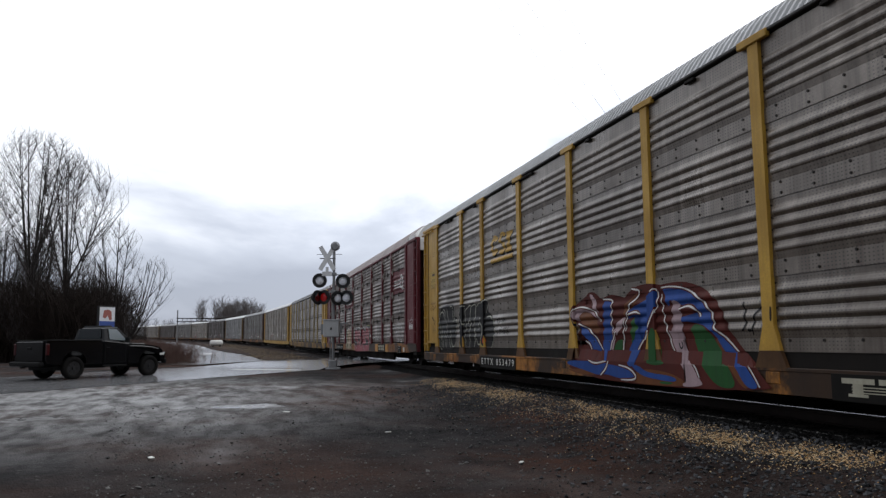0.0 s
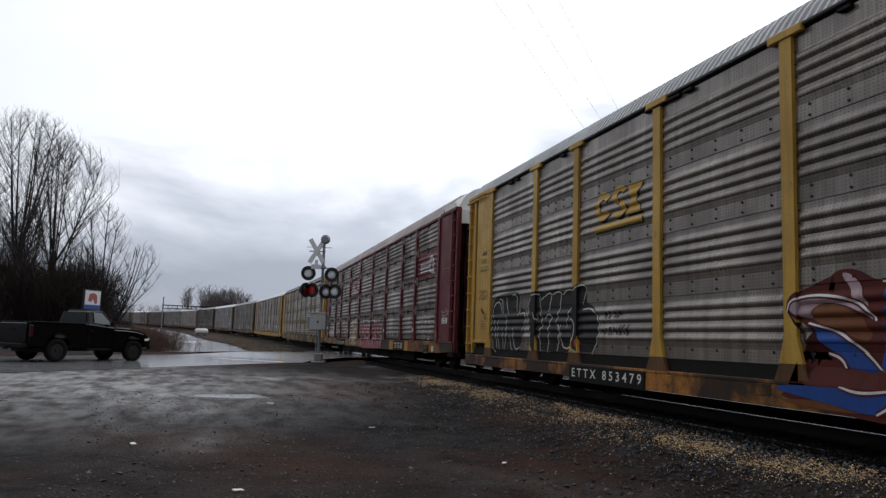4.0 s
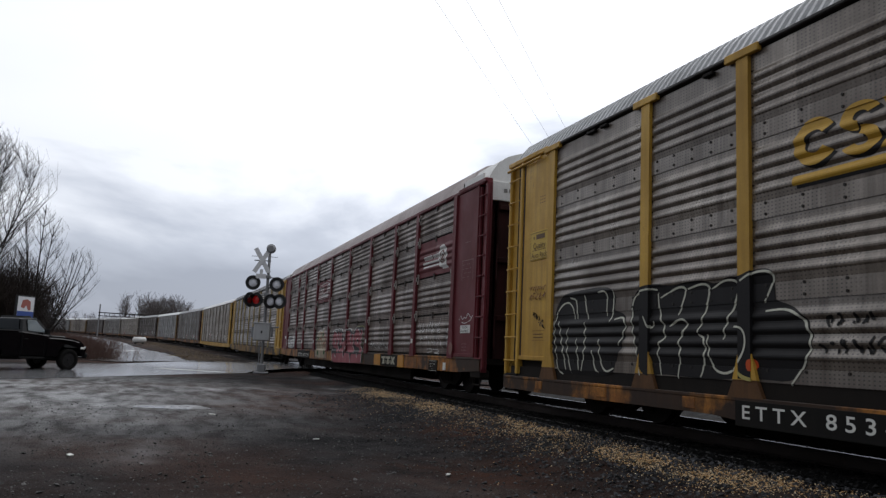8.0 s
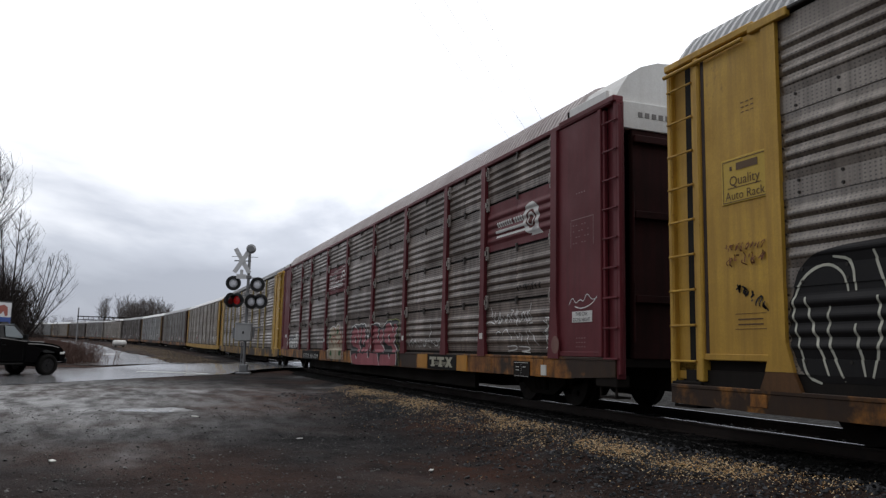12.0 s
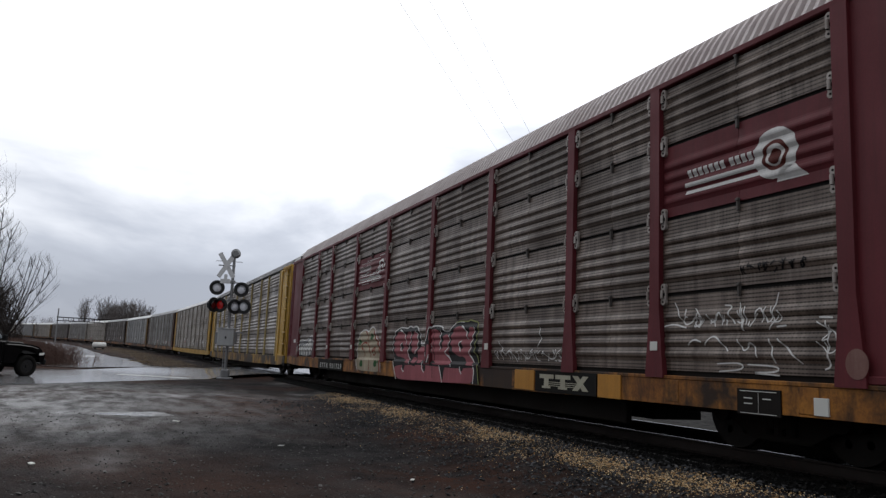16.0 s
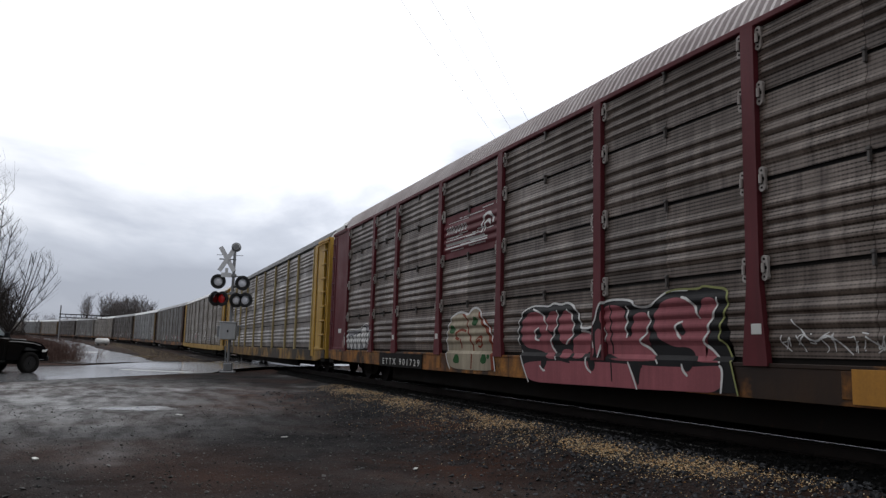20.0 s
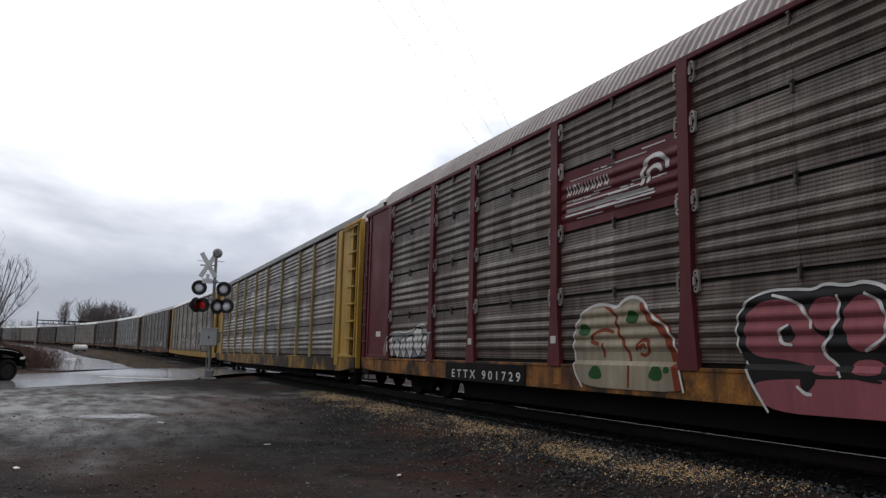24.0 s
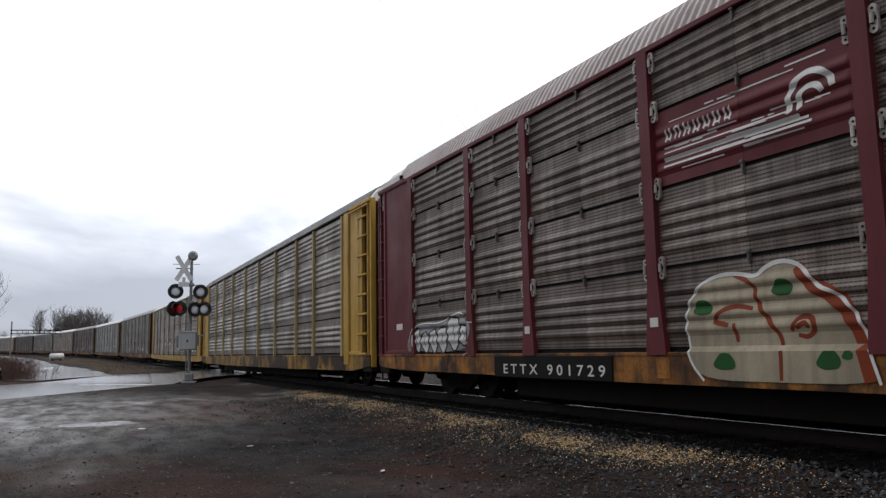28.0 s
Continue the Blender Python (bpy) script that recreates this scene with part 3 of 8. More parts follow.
def wheel_mesh():
    bm = bmesh.new()
    for s in (-1, 1):
        x = 0.755 * s
        rod(bm, (x - 0.07, 0, 0), (x + 0.06, 0, 0), 0.46, 28)
        rod(bm, (x - s * 0.09, 0, 0), (x - s * 0.05, 0, 0), 0.49, 28)
        rod(bm, (x + s * 0.06, 0, 0), (x + s * 0.16, 0, 0), 0.13, 14, 0.10)
    rod(bm, (-0.75, 0, 0), (0.75, 0, 0), 0.085, 12)
    for s in (-1, 1):
        for k in range(6):
            a = k * math.pi / 3
            rod(bm, (s * 0.81, 0.27 * math.cos(a), 0.27 * math.sin(a)), (s * 0.825, 0.27 * math.cos(a), 0.27 * math.sin(a)), 0.05, 8)
    return bm


def side_frame_mesh(s):
    pts = [(-1.18, 0.50), (-1.05, 0.62), (-0.55, 0.66), (0.55, 0.66), (1.05, 0.62), (1.18, 0.50), (1.05, 0.36), (0.80, 0.36), (0.42, 0.16), (-0.42, 0.16), (-0.80, 0.36), (-1.05, 0.36)]
    bm = outline(pts, 0.13, "x", 0.93 * s - 0.065)
    for y in (-0.88, 0.88):
        rod(bm, (0.98 * s, y, 0.46), (1.08 * s, y, 0.46), 0.13, 12)
    for y in (-0.18, 0, 0.18):
        rod(bm, (1.0 * s, y, 0.24), (1.0 * s, y, 0.58), 0.07, 10)
    return bm


def truck_group(car, y, wheels=True):
    t = shared_part("bolster", "truck", lambda: boxes((-1.05, 1.05, -0.2, 0.2, 0.30, 0.62), (-0.3, 0.3, -0.35, 0.35, 0.55, 0.72), bevel=0.02), M["grime"], car, "grimy cast steel truck, its black deepened by painted shade", pose(0, y, 0))
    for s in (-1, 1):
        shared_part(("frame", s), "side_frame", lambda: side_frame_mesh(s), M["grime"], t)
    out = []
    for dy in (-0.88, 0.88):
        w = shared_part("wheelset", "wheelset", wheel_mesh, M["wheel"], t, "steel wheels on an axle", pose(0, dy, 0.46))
        out.append(w)
    return out


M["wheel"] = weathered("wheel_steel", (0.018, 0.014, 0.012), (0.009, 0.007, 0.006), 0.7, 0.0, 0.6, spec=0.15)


def ladder(car, x, y0, y1, z0, z1, n, material, label, face="side", thick=0.016):
    """Rungs between two stiles; on the side they run along y, on the end along x."""
    lad = part("ladder", boxes(*(((x - 0.03, x + 0.03, y - 0.03, y + 0.03, z0, z1) for y in (y0, y1)) if face == "side" else ((q - 0.03, q + 0.03, y0 - 0.03, y0 + 0.03, z0, z1) for q in (x, y1))), bevel=0.006), material, car, label)
    for k in range(n):
        z = z0 + (z1 - z0) * (k + 0.5) / n
        bm = bmesh.new()
        if face == "side":
            rod(bm, (x - 0.05, y0, z), (x - 0.05, y1, z), thick, 6)
        else:
            rod(bm, (x, y0, z), (y1, y0, z), 0.016, 6)
        part("rung", bm, material, lad)
    return lad


def rack_car(label, y, style, detail=True):
    """One enclosed autorack. style: posts, ends, panel, roof colours, gap between panel rows, cap."""
    car = thing("autorack_car", label, "rail car", "cars of the freight train")
    car.matrix_basis = pose(RAIL_X, y, RAIL_Z)
    gap, kind = style["gap"], style.get("rows", "seamed")
    post_m, end_m, pan_m, roof_m = M[style["post"]], M[style["end"]], M[style["panel"]], M[style["roof"]]
    bays = style.get("bays", BAYS)
    # panels of the near side, one by one
    if detail:
        for a, b in zip(bays, bays[1:]):
            w = round(b - a - 0.10, 2)
            halves = (-1, 1) if style.get("clips") else (0,)
            sheet_w = round(w / len(halves) - 0.007 * (len(halves) - 1), 3)
            for k, half in itertools.product(range(ROWS), halves):
                painted = (round(a, 2), k) in style.get("painted", ())
                ends = {0: (1, 1), -1: (1, 0), 1: (0, 1)}[half]
                shared_part(("panel", sheet_w, gap, kind, k, ends, style["panel"], painted), "side_panel", lambda: panel_mesh(sheet_w, kind, k, gap, ends), M["red"] if painted else pan_m, car, "panel painted oxide red" if painted else "", pose(0, (a + b) / 2 + half * w / 4, 0))
            for k in range(ROWS):
                if style.get("clips"):
                    zc = EDGES[kind][k + 1] - (0.05 if k == 3 else 0)
                    shared_part("clip", "panel_clip", lambda: boxes((-SIDE - 0.045, -SIDE, -0.015, 0.015, -0.09, 0.07), (-SIDE - 0.055, -SIDE - 0.03, -0.026, 0.026, 0.03, 0.06), bevel=0.005), M["clip"], car, "", pose(0, (a + b) / 2, zc - 0.01))
    else:
        line = all_ridges("seamed", 0.008)
        for a, b in zip(bays, bays[1:]):
            w = round(b - a - 0.08, 2)

            def far_panel():
                bm = bmesh.new()
                sweep(bm, [(-SIDE - d, z) for z, d in line], -w / 2, w / 2)
                return bm

            shared_part(("far", w, style["panel"]), "side_panel", far_panel, pan_m, car, "", pose(0, (a + b) / 2, 0))
    # backing that closes the car behind the panels, and the far side
    shared_part(("inner", "v2"), "inner_wall", lambda: boxes((-SIDE + 0.03, -SIDE + 0.06, -HALF + 0.35, HALF - 0.35, DECK, EAVE)), M["black"], car)
    shared_part(("far_side", style["panel"]), "far_side", lambda: boxes((SIDE - 0.06, SIDE, -HALF + 0.3, HALF - 0.3, DECK, EAVE)), pan_m, car)
    # posts
    for i, yy in enumerate(bays):
        last = i in (0, len(bays) - 1)

        def post_mesh():
            bm = bmesh.new()
            wtop = style.get("post_w", 0.13)
            sec = [(-0.5 * wtop, EAVE), (0.5 * wtop, EAVE), (0.5 * wtop, 1.75), (0.9 * wtop, DECK + 0.05), (0.9 * wtop, DECK - 0.02), (-0.9 * wtop, DECK - 0.02), (-0.9 * wtop, DECK + 0.05), (-0.5 * wtop, 1.75)]
            if style.get("gusset"):
                # straight down to the floor, then a spreading foot on the sill
                sec = [(-0.5 * wtop, EAVE), (0.5 * wtop, EAVE), (0.5 * wtop, 1.08), (0.98 * wtop, 0.76), (-0.98 * wtop, 0.76), (-0.5 * wtop, 1.08)]
            sec.reverse()
            bm = outline(sec, -style.get("post_d", 0.075), "x", -SIDE - 0.005)
            if style.get("t_head"):
                box(bm, -SIDE - 0.085, -SIDE - 0.01, -0.30, 0.30, EAVE - 0.03, EAVE + 0.08, 0.01)
            return bm

        shared_part(("post", style["post"], style.get("t_head"), style.get("post_w", 0.13)), "post", post_mesh, post_m, car, "", pose(0, yy, 0))
        if style.get("gusset"):
            shared_part("post_foot", "post_foot", lambda: outline([(-0.20, 0.757), (-0.30, 0.545), (0.30, 0.545), (0.20, 0.757)], -0.05, "x", -SIDE - 0.006), M["foot"], car, "rust-brown spreading foot of the post", pose(0, yy, 0))
        if style.get("clips") and detail:
            for k in range(1, ROWS + 1):
                for s in (-1, 1):
                    zc = EDGES[kind][k]

                    def hinge():
                        bm = bmesh.new()
                        # a long pressed plate with round ends and a knuckle with its pin
                        for zz in (-0.10, 0.10):
                            rod(bm, (-SIDE - 0.048, 0, zz), (-SIDE, 0, zz), 0.046, 12)
                        box(bm, -SIDE - 0.046, -SIDE, -0.044, 0.044, -0.10, 0.10, 0.008)
                        rod(bm, (-SIDE - 0.066, 0, -0.055), (-SIDE - 0.066, 0, 0.055), 0.022, 8)
                        n_plate = len(bm.faces)
                        for zz in (-0.10, 0.10):
                            rod(bm, (-SIDE - 0.054, 0, zz), (-SIDE - 0.04, 0, zz), 0.014, 8)
                        box(bm, -SIDE - 0.056, -SIDE - 0.04, -0.036, 0.036, -0.02, 0.02, 0.004)
                        bm.faces.ensure_lookup_table()
                        for f in bm.faces[n_plate:]:
                            f.material_index = 1
                        return bm

                    if (i == 0 and s < 0) or (i == len(bays) - 1 and s > 0):
                        continue
                    shared_part("hinge", "hinge_bracket", hinge, [M["hinge"], M["black"]], car, "", pose(0, yy + s * 0.148, zc if k < ROWS else zc - 0.17))
    # rails, sill, floor
    rail_z = EAVE + (0.035 if kind == "banded" else 0.0)
    shared_part(("rail", style["rail"]), "top_rail", lambda: boxes((-SIDE - 0.06, -SIDE + 0.1, -HALF + 0.1, HALF - 0.1, rail_z, EAVE + 0.085), (SIDE - 0.1, SIDE + 0.06, -HALF + 0.1, HALF - 0.1, rail_z, EAVE + 0.085), bevel=0.012), M[style["rail"]], car)
    belly = style.get("belly", 0.0)
    low = style.get("sill_low", 0.47)
    top = style.get("sill_top", DECK)
    if top < DECK:
        shared_part(("skirt", top), "skirt", lambda: boxes((-SIDE + 0.0, -SIDE + 0.08, -HALF + 0.3, HALF - 0.3, top, 0.745)), M["black"], car, "black strip above the sill")

    def sill_mesh():
        ends = (low + 0.02, low) if kind == "banded" else (0.58, low + 0.04)
        pts = [(-HALF + 0.05, ends[0]), (-HALF + 1.5, ends[1]), (-8.6, low + 0.02), (-7.4, low - belly), (7.4, low - belly), (8.6, low + 0.02), (HALF - 1.5, ends[1]), (HALF - 0.05, ends[0]), (HALF - 0.05, top), (-HALF + 0.05, top)]
        bm = outline(pts, 0.09, "x", -SIDE - 0.045)
        box(bm, -SIDE - 0.056, -SIDE - 0.03, -HALF + 0.05, HALF - 0.05, top - 0.035, top + 0.015, 0.008)
        return bm

    sill = shared_part(("sill", style["sill"], belly, low, top), "side_sill", sill_mesh, M[style["sill"]], car, style.get("sill_label", "rusty orange-painted side sill"))
    for k in range(-6, 7):
        shared_part(("tab", style["sill"], top), "sill_bracket", lambda: boxes((-SIDE - 0.054, -SIDE - 0.04, -0.13, 0.13, low + 0.06, top - 0.04), bevel=0.01), M[style["sill"]], sill, "", pose(0, k * 2.15 + 0.4, 0))
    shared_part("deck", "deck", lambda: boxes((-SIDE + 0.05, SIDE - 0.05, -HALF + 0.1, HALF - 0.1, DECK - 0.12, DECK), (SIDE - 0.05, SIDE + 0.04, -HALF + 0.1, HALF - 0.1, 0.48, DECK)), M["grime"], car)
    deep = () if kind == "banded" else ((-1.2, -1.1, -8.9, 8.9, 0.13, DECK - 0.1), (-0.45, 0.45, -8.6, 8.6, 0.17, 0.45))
    shared_part(("centre_sill", kind), "centre_sill", lambda: boxes((-0.35, 0.35, -HALF + 0.2, HALF - 0.2, 0.36, DECK - 0.1), *deep, (-0.1, 0.1, -HALF - 0.45, -HALF + 0.3, 0.42, 0.62), (-0.1, 0.1, HALF - 0.3, HALF + 0.45, 0.42, 0.62), *((-1.35, 1.35, q - 0.06, q + 0.06, 0.45, DECK - 0.1) for q in (-8.0, -5, -2, 1, 4, 7)), bevel=0.01), M["grime"], car, "grimy underframe and couplers, shade painted into their dark colour")
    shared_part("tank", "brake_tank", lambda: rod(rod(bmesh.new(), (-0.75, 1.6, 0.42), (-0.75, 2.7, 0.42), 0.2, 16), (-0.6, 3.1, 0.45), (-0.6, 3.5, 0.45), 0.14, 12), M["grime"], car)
    # roof
    rise = style.get("rise", 0.62)
    ry0, ry1 = -HALF + 1.3, HALF - 1.3
    if not style.get("cap"):
        ry0, ry1 = -HALF + 0.35, HALF - 0.35
    if detail:
        shared_part(("roof", style["roof"], rise, ry0), "roof", lambda: roof_mesh(EAVE + 0.06, rise, ry0, ry1), roof_m, car)
    else:
        shared_part(("roof_far", style["roof"], rise), "roof", lambda: plain_roof(EAVE + 0.06, rise, -HALF + 0.3, HALF - 0.3), roof_m, car)
    # ends
    for s in (-1, 1):
        e = HALF * s

        def end_panel():
            bm = bmesh.new()
            b = bays[0] if s < 0 else bays[-1]
            y0, y1 = sorted((e - s * style.get("panel_end", 0.62), b + s * 0.06))
            box(bm, -SIDE - 0.03, -SIDE + 0.05, y0, y1, DECK + 0.02, EAVE, 0.012)
            box(bm, -SIDE - 0.06, -SIDE + 0.02, y1 - 0.10 if s > 0 else y0, y1 if s > 0 else y0 + 0.10, DECK + 0.02, EAVE, 0.012)
            box(bm, -SIDE - 0.052, -SIDE + 0.02, y0 + 0.1, y1 - 0.1, DECK + 0.02, DECK + 0.10, 0.008)
            return bm

        shared_part(("endp", style["end"], s, bays[0], bays[-1]), "end_panel", end_panel, end_m, car, style.get("end_label", ""))
        ed = shared_part(("door", style["door"], s), "end_door", lambda: boxes((-SIDE + 0.3, SIDE - 0.3, e - s * 0.12 - 0.05, e - s * 0.12 + 0.05, DECK, EAVE), bevel=0.015), M[style["door"]], car)
        for q in (-1, 1):
            shared_part(("flap", style["door"], s, q), "door_flap", lambda: boxes(((SIDE - 0.21) * q - 0.09, (SIDE - 0.21) * q + 0.09, e - s * 0.45 - 0.2, e - s * 0.45 + 0.25, DECK, EAVE), bevel=0.015), M[style["door"]], ed)
        if detail:
            for z in (1.7, 3.0, 4.2):
                shared_part(("bar", style["door"], s), "door_bar", lambda: boxes((-SIDE + 0.3, SIDE - 0.3, e - s * 0.03 - 0.04, e - s * 0.03 + 0.04, 0, 0.12), bevel=0.012), M[style["door"]], ed, "", pose(0, 0, z))
        cap_m = M["white_paint"] if style.get("cap") else roof_m
        if style.get("cap"):
            y0, y1 = sorted((e - s * 0.12, e - s * 1.45))
            shared_part(("cap", s, rise), "end_cap", lambda: plain_roof(EAVE + 0.05, rise + 0.015, y0, y1), cap_m, car, "white-painted roof end cap")
        else:
            y0, y1 = sorted((e - s * 0.12, e - s * 0.36))
            shared_part(("cap2", s, rise, style["roof"]), "end_cap", lambda: plain_roof(EAVE + 0.05, rise + 0.02, y0, y1), M["white_paint"], car)
        if detail:
            la, lb = style.get("ladder", (0.06, 0.56))
            y0, y1 = sorted((e - s * la, e - s * lb))
            ladder(car, -SIDE + 0.0, y0, y1, 0.62, EAVE - 0.05, style.get("rungs", 9), end_m, "side ladder with steel rungs", "side", style.get("rung_r", 0.016))
            part("ladder_back", boxes((-SIDE + 0.05, -SIDE + 0.08, min(e - s * la, e - s * (lb + 0.12)), max(e - s * la, e - s * (lb + 0.12)), 0.62, EAVE), bevel=0.006), end_m, car)
            if style["end"] == "yellow":
                # channel between the end panel and the ladder
                at, hw = style.get("channel", (0.66, 0.045))
                part("end_channel", boxes((-SIDE - 0.07, -SIDE + 0.12, e - s * at - hw, e - s * at + hw, 0.60, EAVE + 0.02), bevel=0.012), end_m, car)
                part("channel_gap", boxes((-SIDE - 0.034, -SIDE, e - s * (at - 0.1 if hw > 0.1 else at + 0.1) - 0.03 - (hw > 0.1) * -0.17 * s, e - s * (at - 0.1 if hw > 0.1 else at + 0.1) + 0.03 + (hw > 0.1) * 0.17 * s, 0.9, EAVE - 0.06)), M["end_brown"], car, "dark slot beside the channel")
                part("header_pipe", rod(bmesh.new(), (-SIDE - 0.09, e - s * 0.05, EAVE - 0.06), (-SIDE - 0.09, e - s * 1.55, EAVE - 0.06), 0.028, 8), end_m, car)
            if style.get("cap"):
                fascia = part("end_fascia", boxes((-SIDE + 0.03, SIDE - 0.03, e - s * 0.09 - 0.05, e - s * 0.09 + 0.05, 4.42, EAVE + 0.06), bevel=0.01), M["white_paint"], car, "white-painted head of the car end")
                tagged(part("small_print", boxes(*((-1.1 + 0.13 * q, -1.02 + 0.13 * q, e - s * 0.035 - 0.004, e - s * 0.035 + 0.004, 4.62, 4.70) for q in range(14) if q != 6)), M["faint_dark"], fascia), kind="stuff")
                part("eave_plate", boxes((-SIDE - 0.035, -SIDE + 0.02, min(e - s * 0.25, e - s * 1.4), max(e - s * 0.25, e - s * 1.4), EAVE + 0.10, EAVE + 0.27), bevel=0.012), M["white_paint"], car, "white plate along the roof edge")
                part("cap_gap", boxes((-SIDE - 0.036, -SIDE + 0.1, e - s * 1.44 - 0.02, e - s * 1.44 + 0.02, EAVE + 0.08, EAVE + 0.24), bevel=0.006), M["black"], car, "dark gap between roof and cap")
            bm = boxes((-SIDE - 0.02, -SIDE + 0.12, e - s * 0.06 - 0.05, e - s * 0.06 + 0.05, DECK - 0.3, EAVE + 0.03), bevel=0.01)
            part("corner_post", bm, end_m, car)
            bm = boxes((-SIDE - 0.07, -SIDE + 0.12, min(e - s * 0.02, e - s * 1.7), max(e - s * 0.02, e - s * 1.7), EAVE + 0.02, EAVE + 0.12), bevel=0.015)
            part("end_header", bm, end_m if not style.get("cap") else M[style["rail"]], car)
            for z0, z1 in ((1.1, 2.0), (2.6, 3.4)):
                part("grab_iron", rod(bmesh.new(), (-SIDE + 0.25, e + s * 0.03, z0), (-SIDE + 0.25, e + s * 0.03, z1), 0.016, 6), M[style["door"]], car)
            bm = boxes((-SIDE - 0.02, -SIDE + 0.25, e - s * 0.3 - 0.22, e - s * 0.3 + 0.22, 0.26, 0.29), (-SIDE - 0.01, -SIDE + 0.02, e - s * 0.3 - 0.22, e - s * 0.3 - 0.19, 0.26, 0.62), (-SIDE - 0.01, -SIDE + 0.02, e - s * 0.3 + 0.19, e - s * 0.3 + 0.22, 0.26, 0.62))
            part("step", bm, M["grime"], car)
            part("end_sill_box", boxes((-SIDE - 0.03, -SIDE + 0.2, min(e - s * 0.03, e - s * 0.62), max(e - s * 0.03, e - s * 0.62), 0.42, 0.60), bevel=0.02), M["grime"], car)
    wheels = truck_group(car, -HALF + 3.3) + truck_group(car, HALF - 3.3)
    return car, wheels


M["clip"] = weathered("dark_bracket", (0.17, 0.16, 0.15), (0.06, 0.05, 0.045), 0.6, 0.3, 0.5)
M["hinge"] = weathered("worn_hinge", (0.66, 0.62, 0.58), (0.18, 0.14, 0.12), 0.5, 0.2, 0.7)
M["bolt"] = weathered("dark_bolt", (0.04, 0.034, 0.03), (0.02, 0.018, 0.016), 0.6, 0.3, 0.5)

STYLE_A = dict(rows="banded", post="yellow", end="yellow", door="end_brown", panel="galv", roof="roof", rail="eave_grey", sill="sill", gap=0.0, t_head=True, gusset=True, post_w=0.21, post_d=0.055, rise=0.66, sill_low=0.29, sill_top=0.54, belly=0.06, bays=(-11.83, -8.93, -6.83, -3.88, -1.03, 2.05, 5.01, 7.95, 10.01, 12.97))
STYLE_B = dict(post="red", end="red", door="end_dark", panel="galv_b", roof="roof_red", rail="red", sill="sill", gap=0.024, panel_end=0.40, ladder=(-0.03, 0.36), clips=True, post_w=0.20, rise=0.79, cap=True, sill_low=0.47, painted=((-13.03, 2), (1.69, 2)))
STYLE_C = dict(rungs=8, rung_r=0.034, post="yellow_pale", end="yellow", door="end_brown", panel="galv_c", roof="roof_dull", rail="eave_grey", sill="sill_yellow", sill_label="dirty yellow side sill", gap=0.02, post_w=0.085, rise=0.60, sill_low=0.40, ladder=(0.27, 0.95), channel=(1.95, 0.20), bays=(-12.55, -9.56, -7.36, -4.21, -1.11, 1.75, 4.95, 7.5, 9.9, 12.55))
car_a, wheels_a = rack_car("grey corrugated autorack with yellow posts and bright graffiti", -10.67, STYLE_A)
car_b, wheels_b = rack_car("grey corrugated autorack with oxide-red posts and pink graffiti", 20.33, STYLE_B)
car_c, wheels_c = rack_car("dusty grey autorack with thin yellow posts and yellow ends", 50.75, STYLE_C)
M["far_tan"] = weathered("dusty_tan_panel", (0.36, 0.33, 0.295), (0.17, 0.145, 0.12), 0.5, 0.05, 0.8, spec=0.4, vary=0.15)
M["far_grey"] = weathered("dull_grey_panel", (0.19, 0.185, 0.18), (0.09, 0.082, 0.075), 0.5, 0.05, 0.8, spec=0.4, vary=0.15)
M["far_pale"] = weathered("pale_blue_grey_panel", (0.30, 0.305, 0.31), (0.16, 0.158, 0.155), 0.5, 0.05, 0.7, spec=0.4, vary=0.12)
M["far_brown"] = weathered("dark_brown_panel", (0.125, 0.105, 0.095), (0.06, 0.05, 0.043), 0.55, 0.05, 0.8, spec=0.4, vary=0.1)
M["end_rust"] = weathered("rust_brown_end", (0.085, 0.034, 0.022), (0.035, 0.018, 0.013), 0.6, 0, 0.6)
M["end_ochre"] = weathered("dull_ochre_end", (0.27, 0.16, 0.04), (0.10, 0.06, 0.02), 0.6, 0, 0.7)
# side, near end, roof of each car in turn
FAR = (("far_tan", "yellow", "roof_white"), ("far_grey", "end_rust", "roof_dull"), ("far_pale", "end_ochre", "roof_white"), ("far_brown", "end_brown", "roof_dull"), ("far_tan", "far_tan", "roof_white"), ("far_grey", "far_tan", "roof_dull"), ("far_brown", "end_brown", "roof_dull"), ("far_tan", "end_ochre", "roof_white"), ("far_pale", "far_pale", "roof_white"), ("far_tan", "end_rust", "roof_dull"), ("far_grey", "far_grey", "roof_dull"), ("far_tan", "end_brown", "roof_dull"))
CARS = [(car_a, -10.67), (car_b, 20.33), (car_c, 50.75)]
for k, (pan, end, roof) in enumerate(FAR):
    words = {"far_tan": "dusty tan autorack car", "far_grey": "dull grey weathered autorack car", "far_brown": "dark brown autorack car", "far_pale": "pale blue-grey autorack car"}[pan]
    words += {"yellow": " with yellow ends", "end_ochre": " with dull ochre ends", "end_rust": " with rust-brown ends", "end_brown": " with dark ends"}.get(end, " further down the train")
    if roof == "roof_white":
        words += " and white roof"
    c, _ = rack_car(words, 0, dict(post="far_tan" if pan == "far_grey" else pan, end=end, door=end, panel=pan, roof=roof, rail=pan, sill="yellow" if end == "yellow" else "sill", gap=0.0, post_w=0.07, rise=0.6), detail=False)
    CARS.append((c, 81.2 + 30.45 * k))

# ---------------------------------------------------------------- the moving train
BEND_FROM, BEND_R = 46.0, 950.0


def climb(s):
    """The line climbs gently beyond the crossing."""
    k = max(0.0, s - 44.0)
    return 0.0112 * k * k / (k + 30.0)


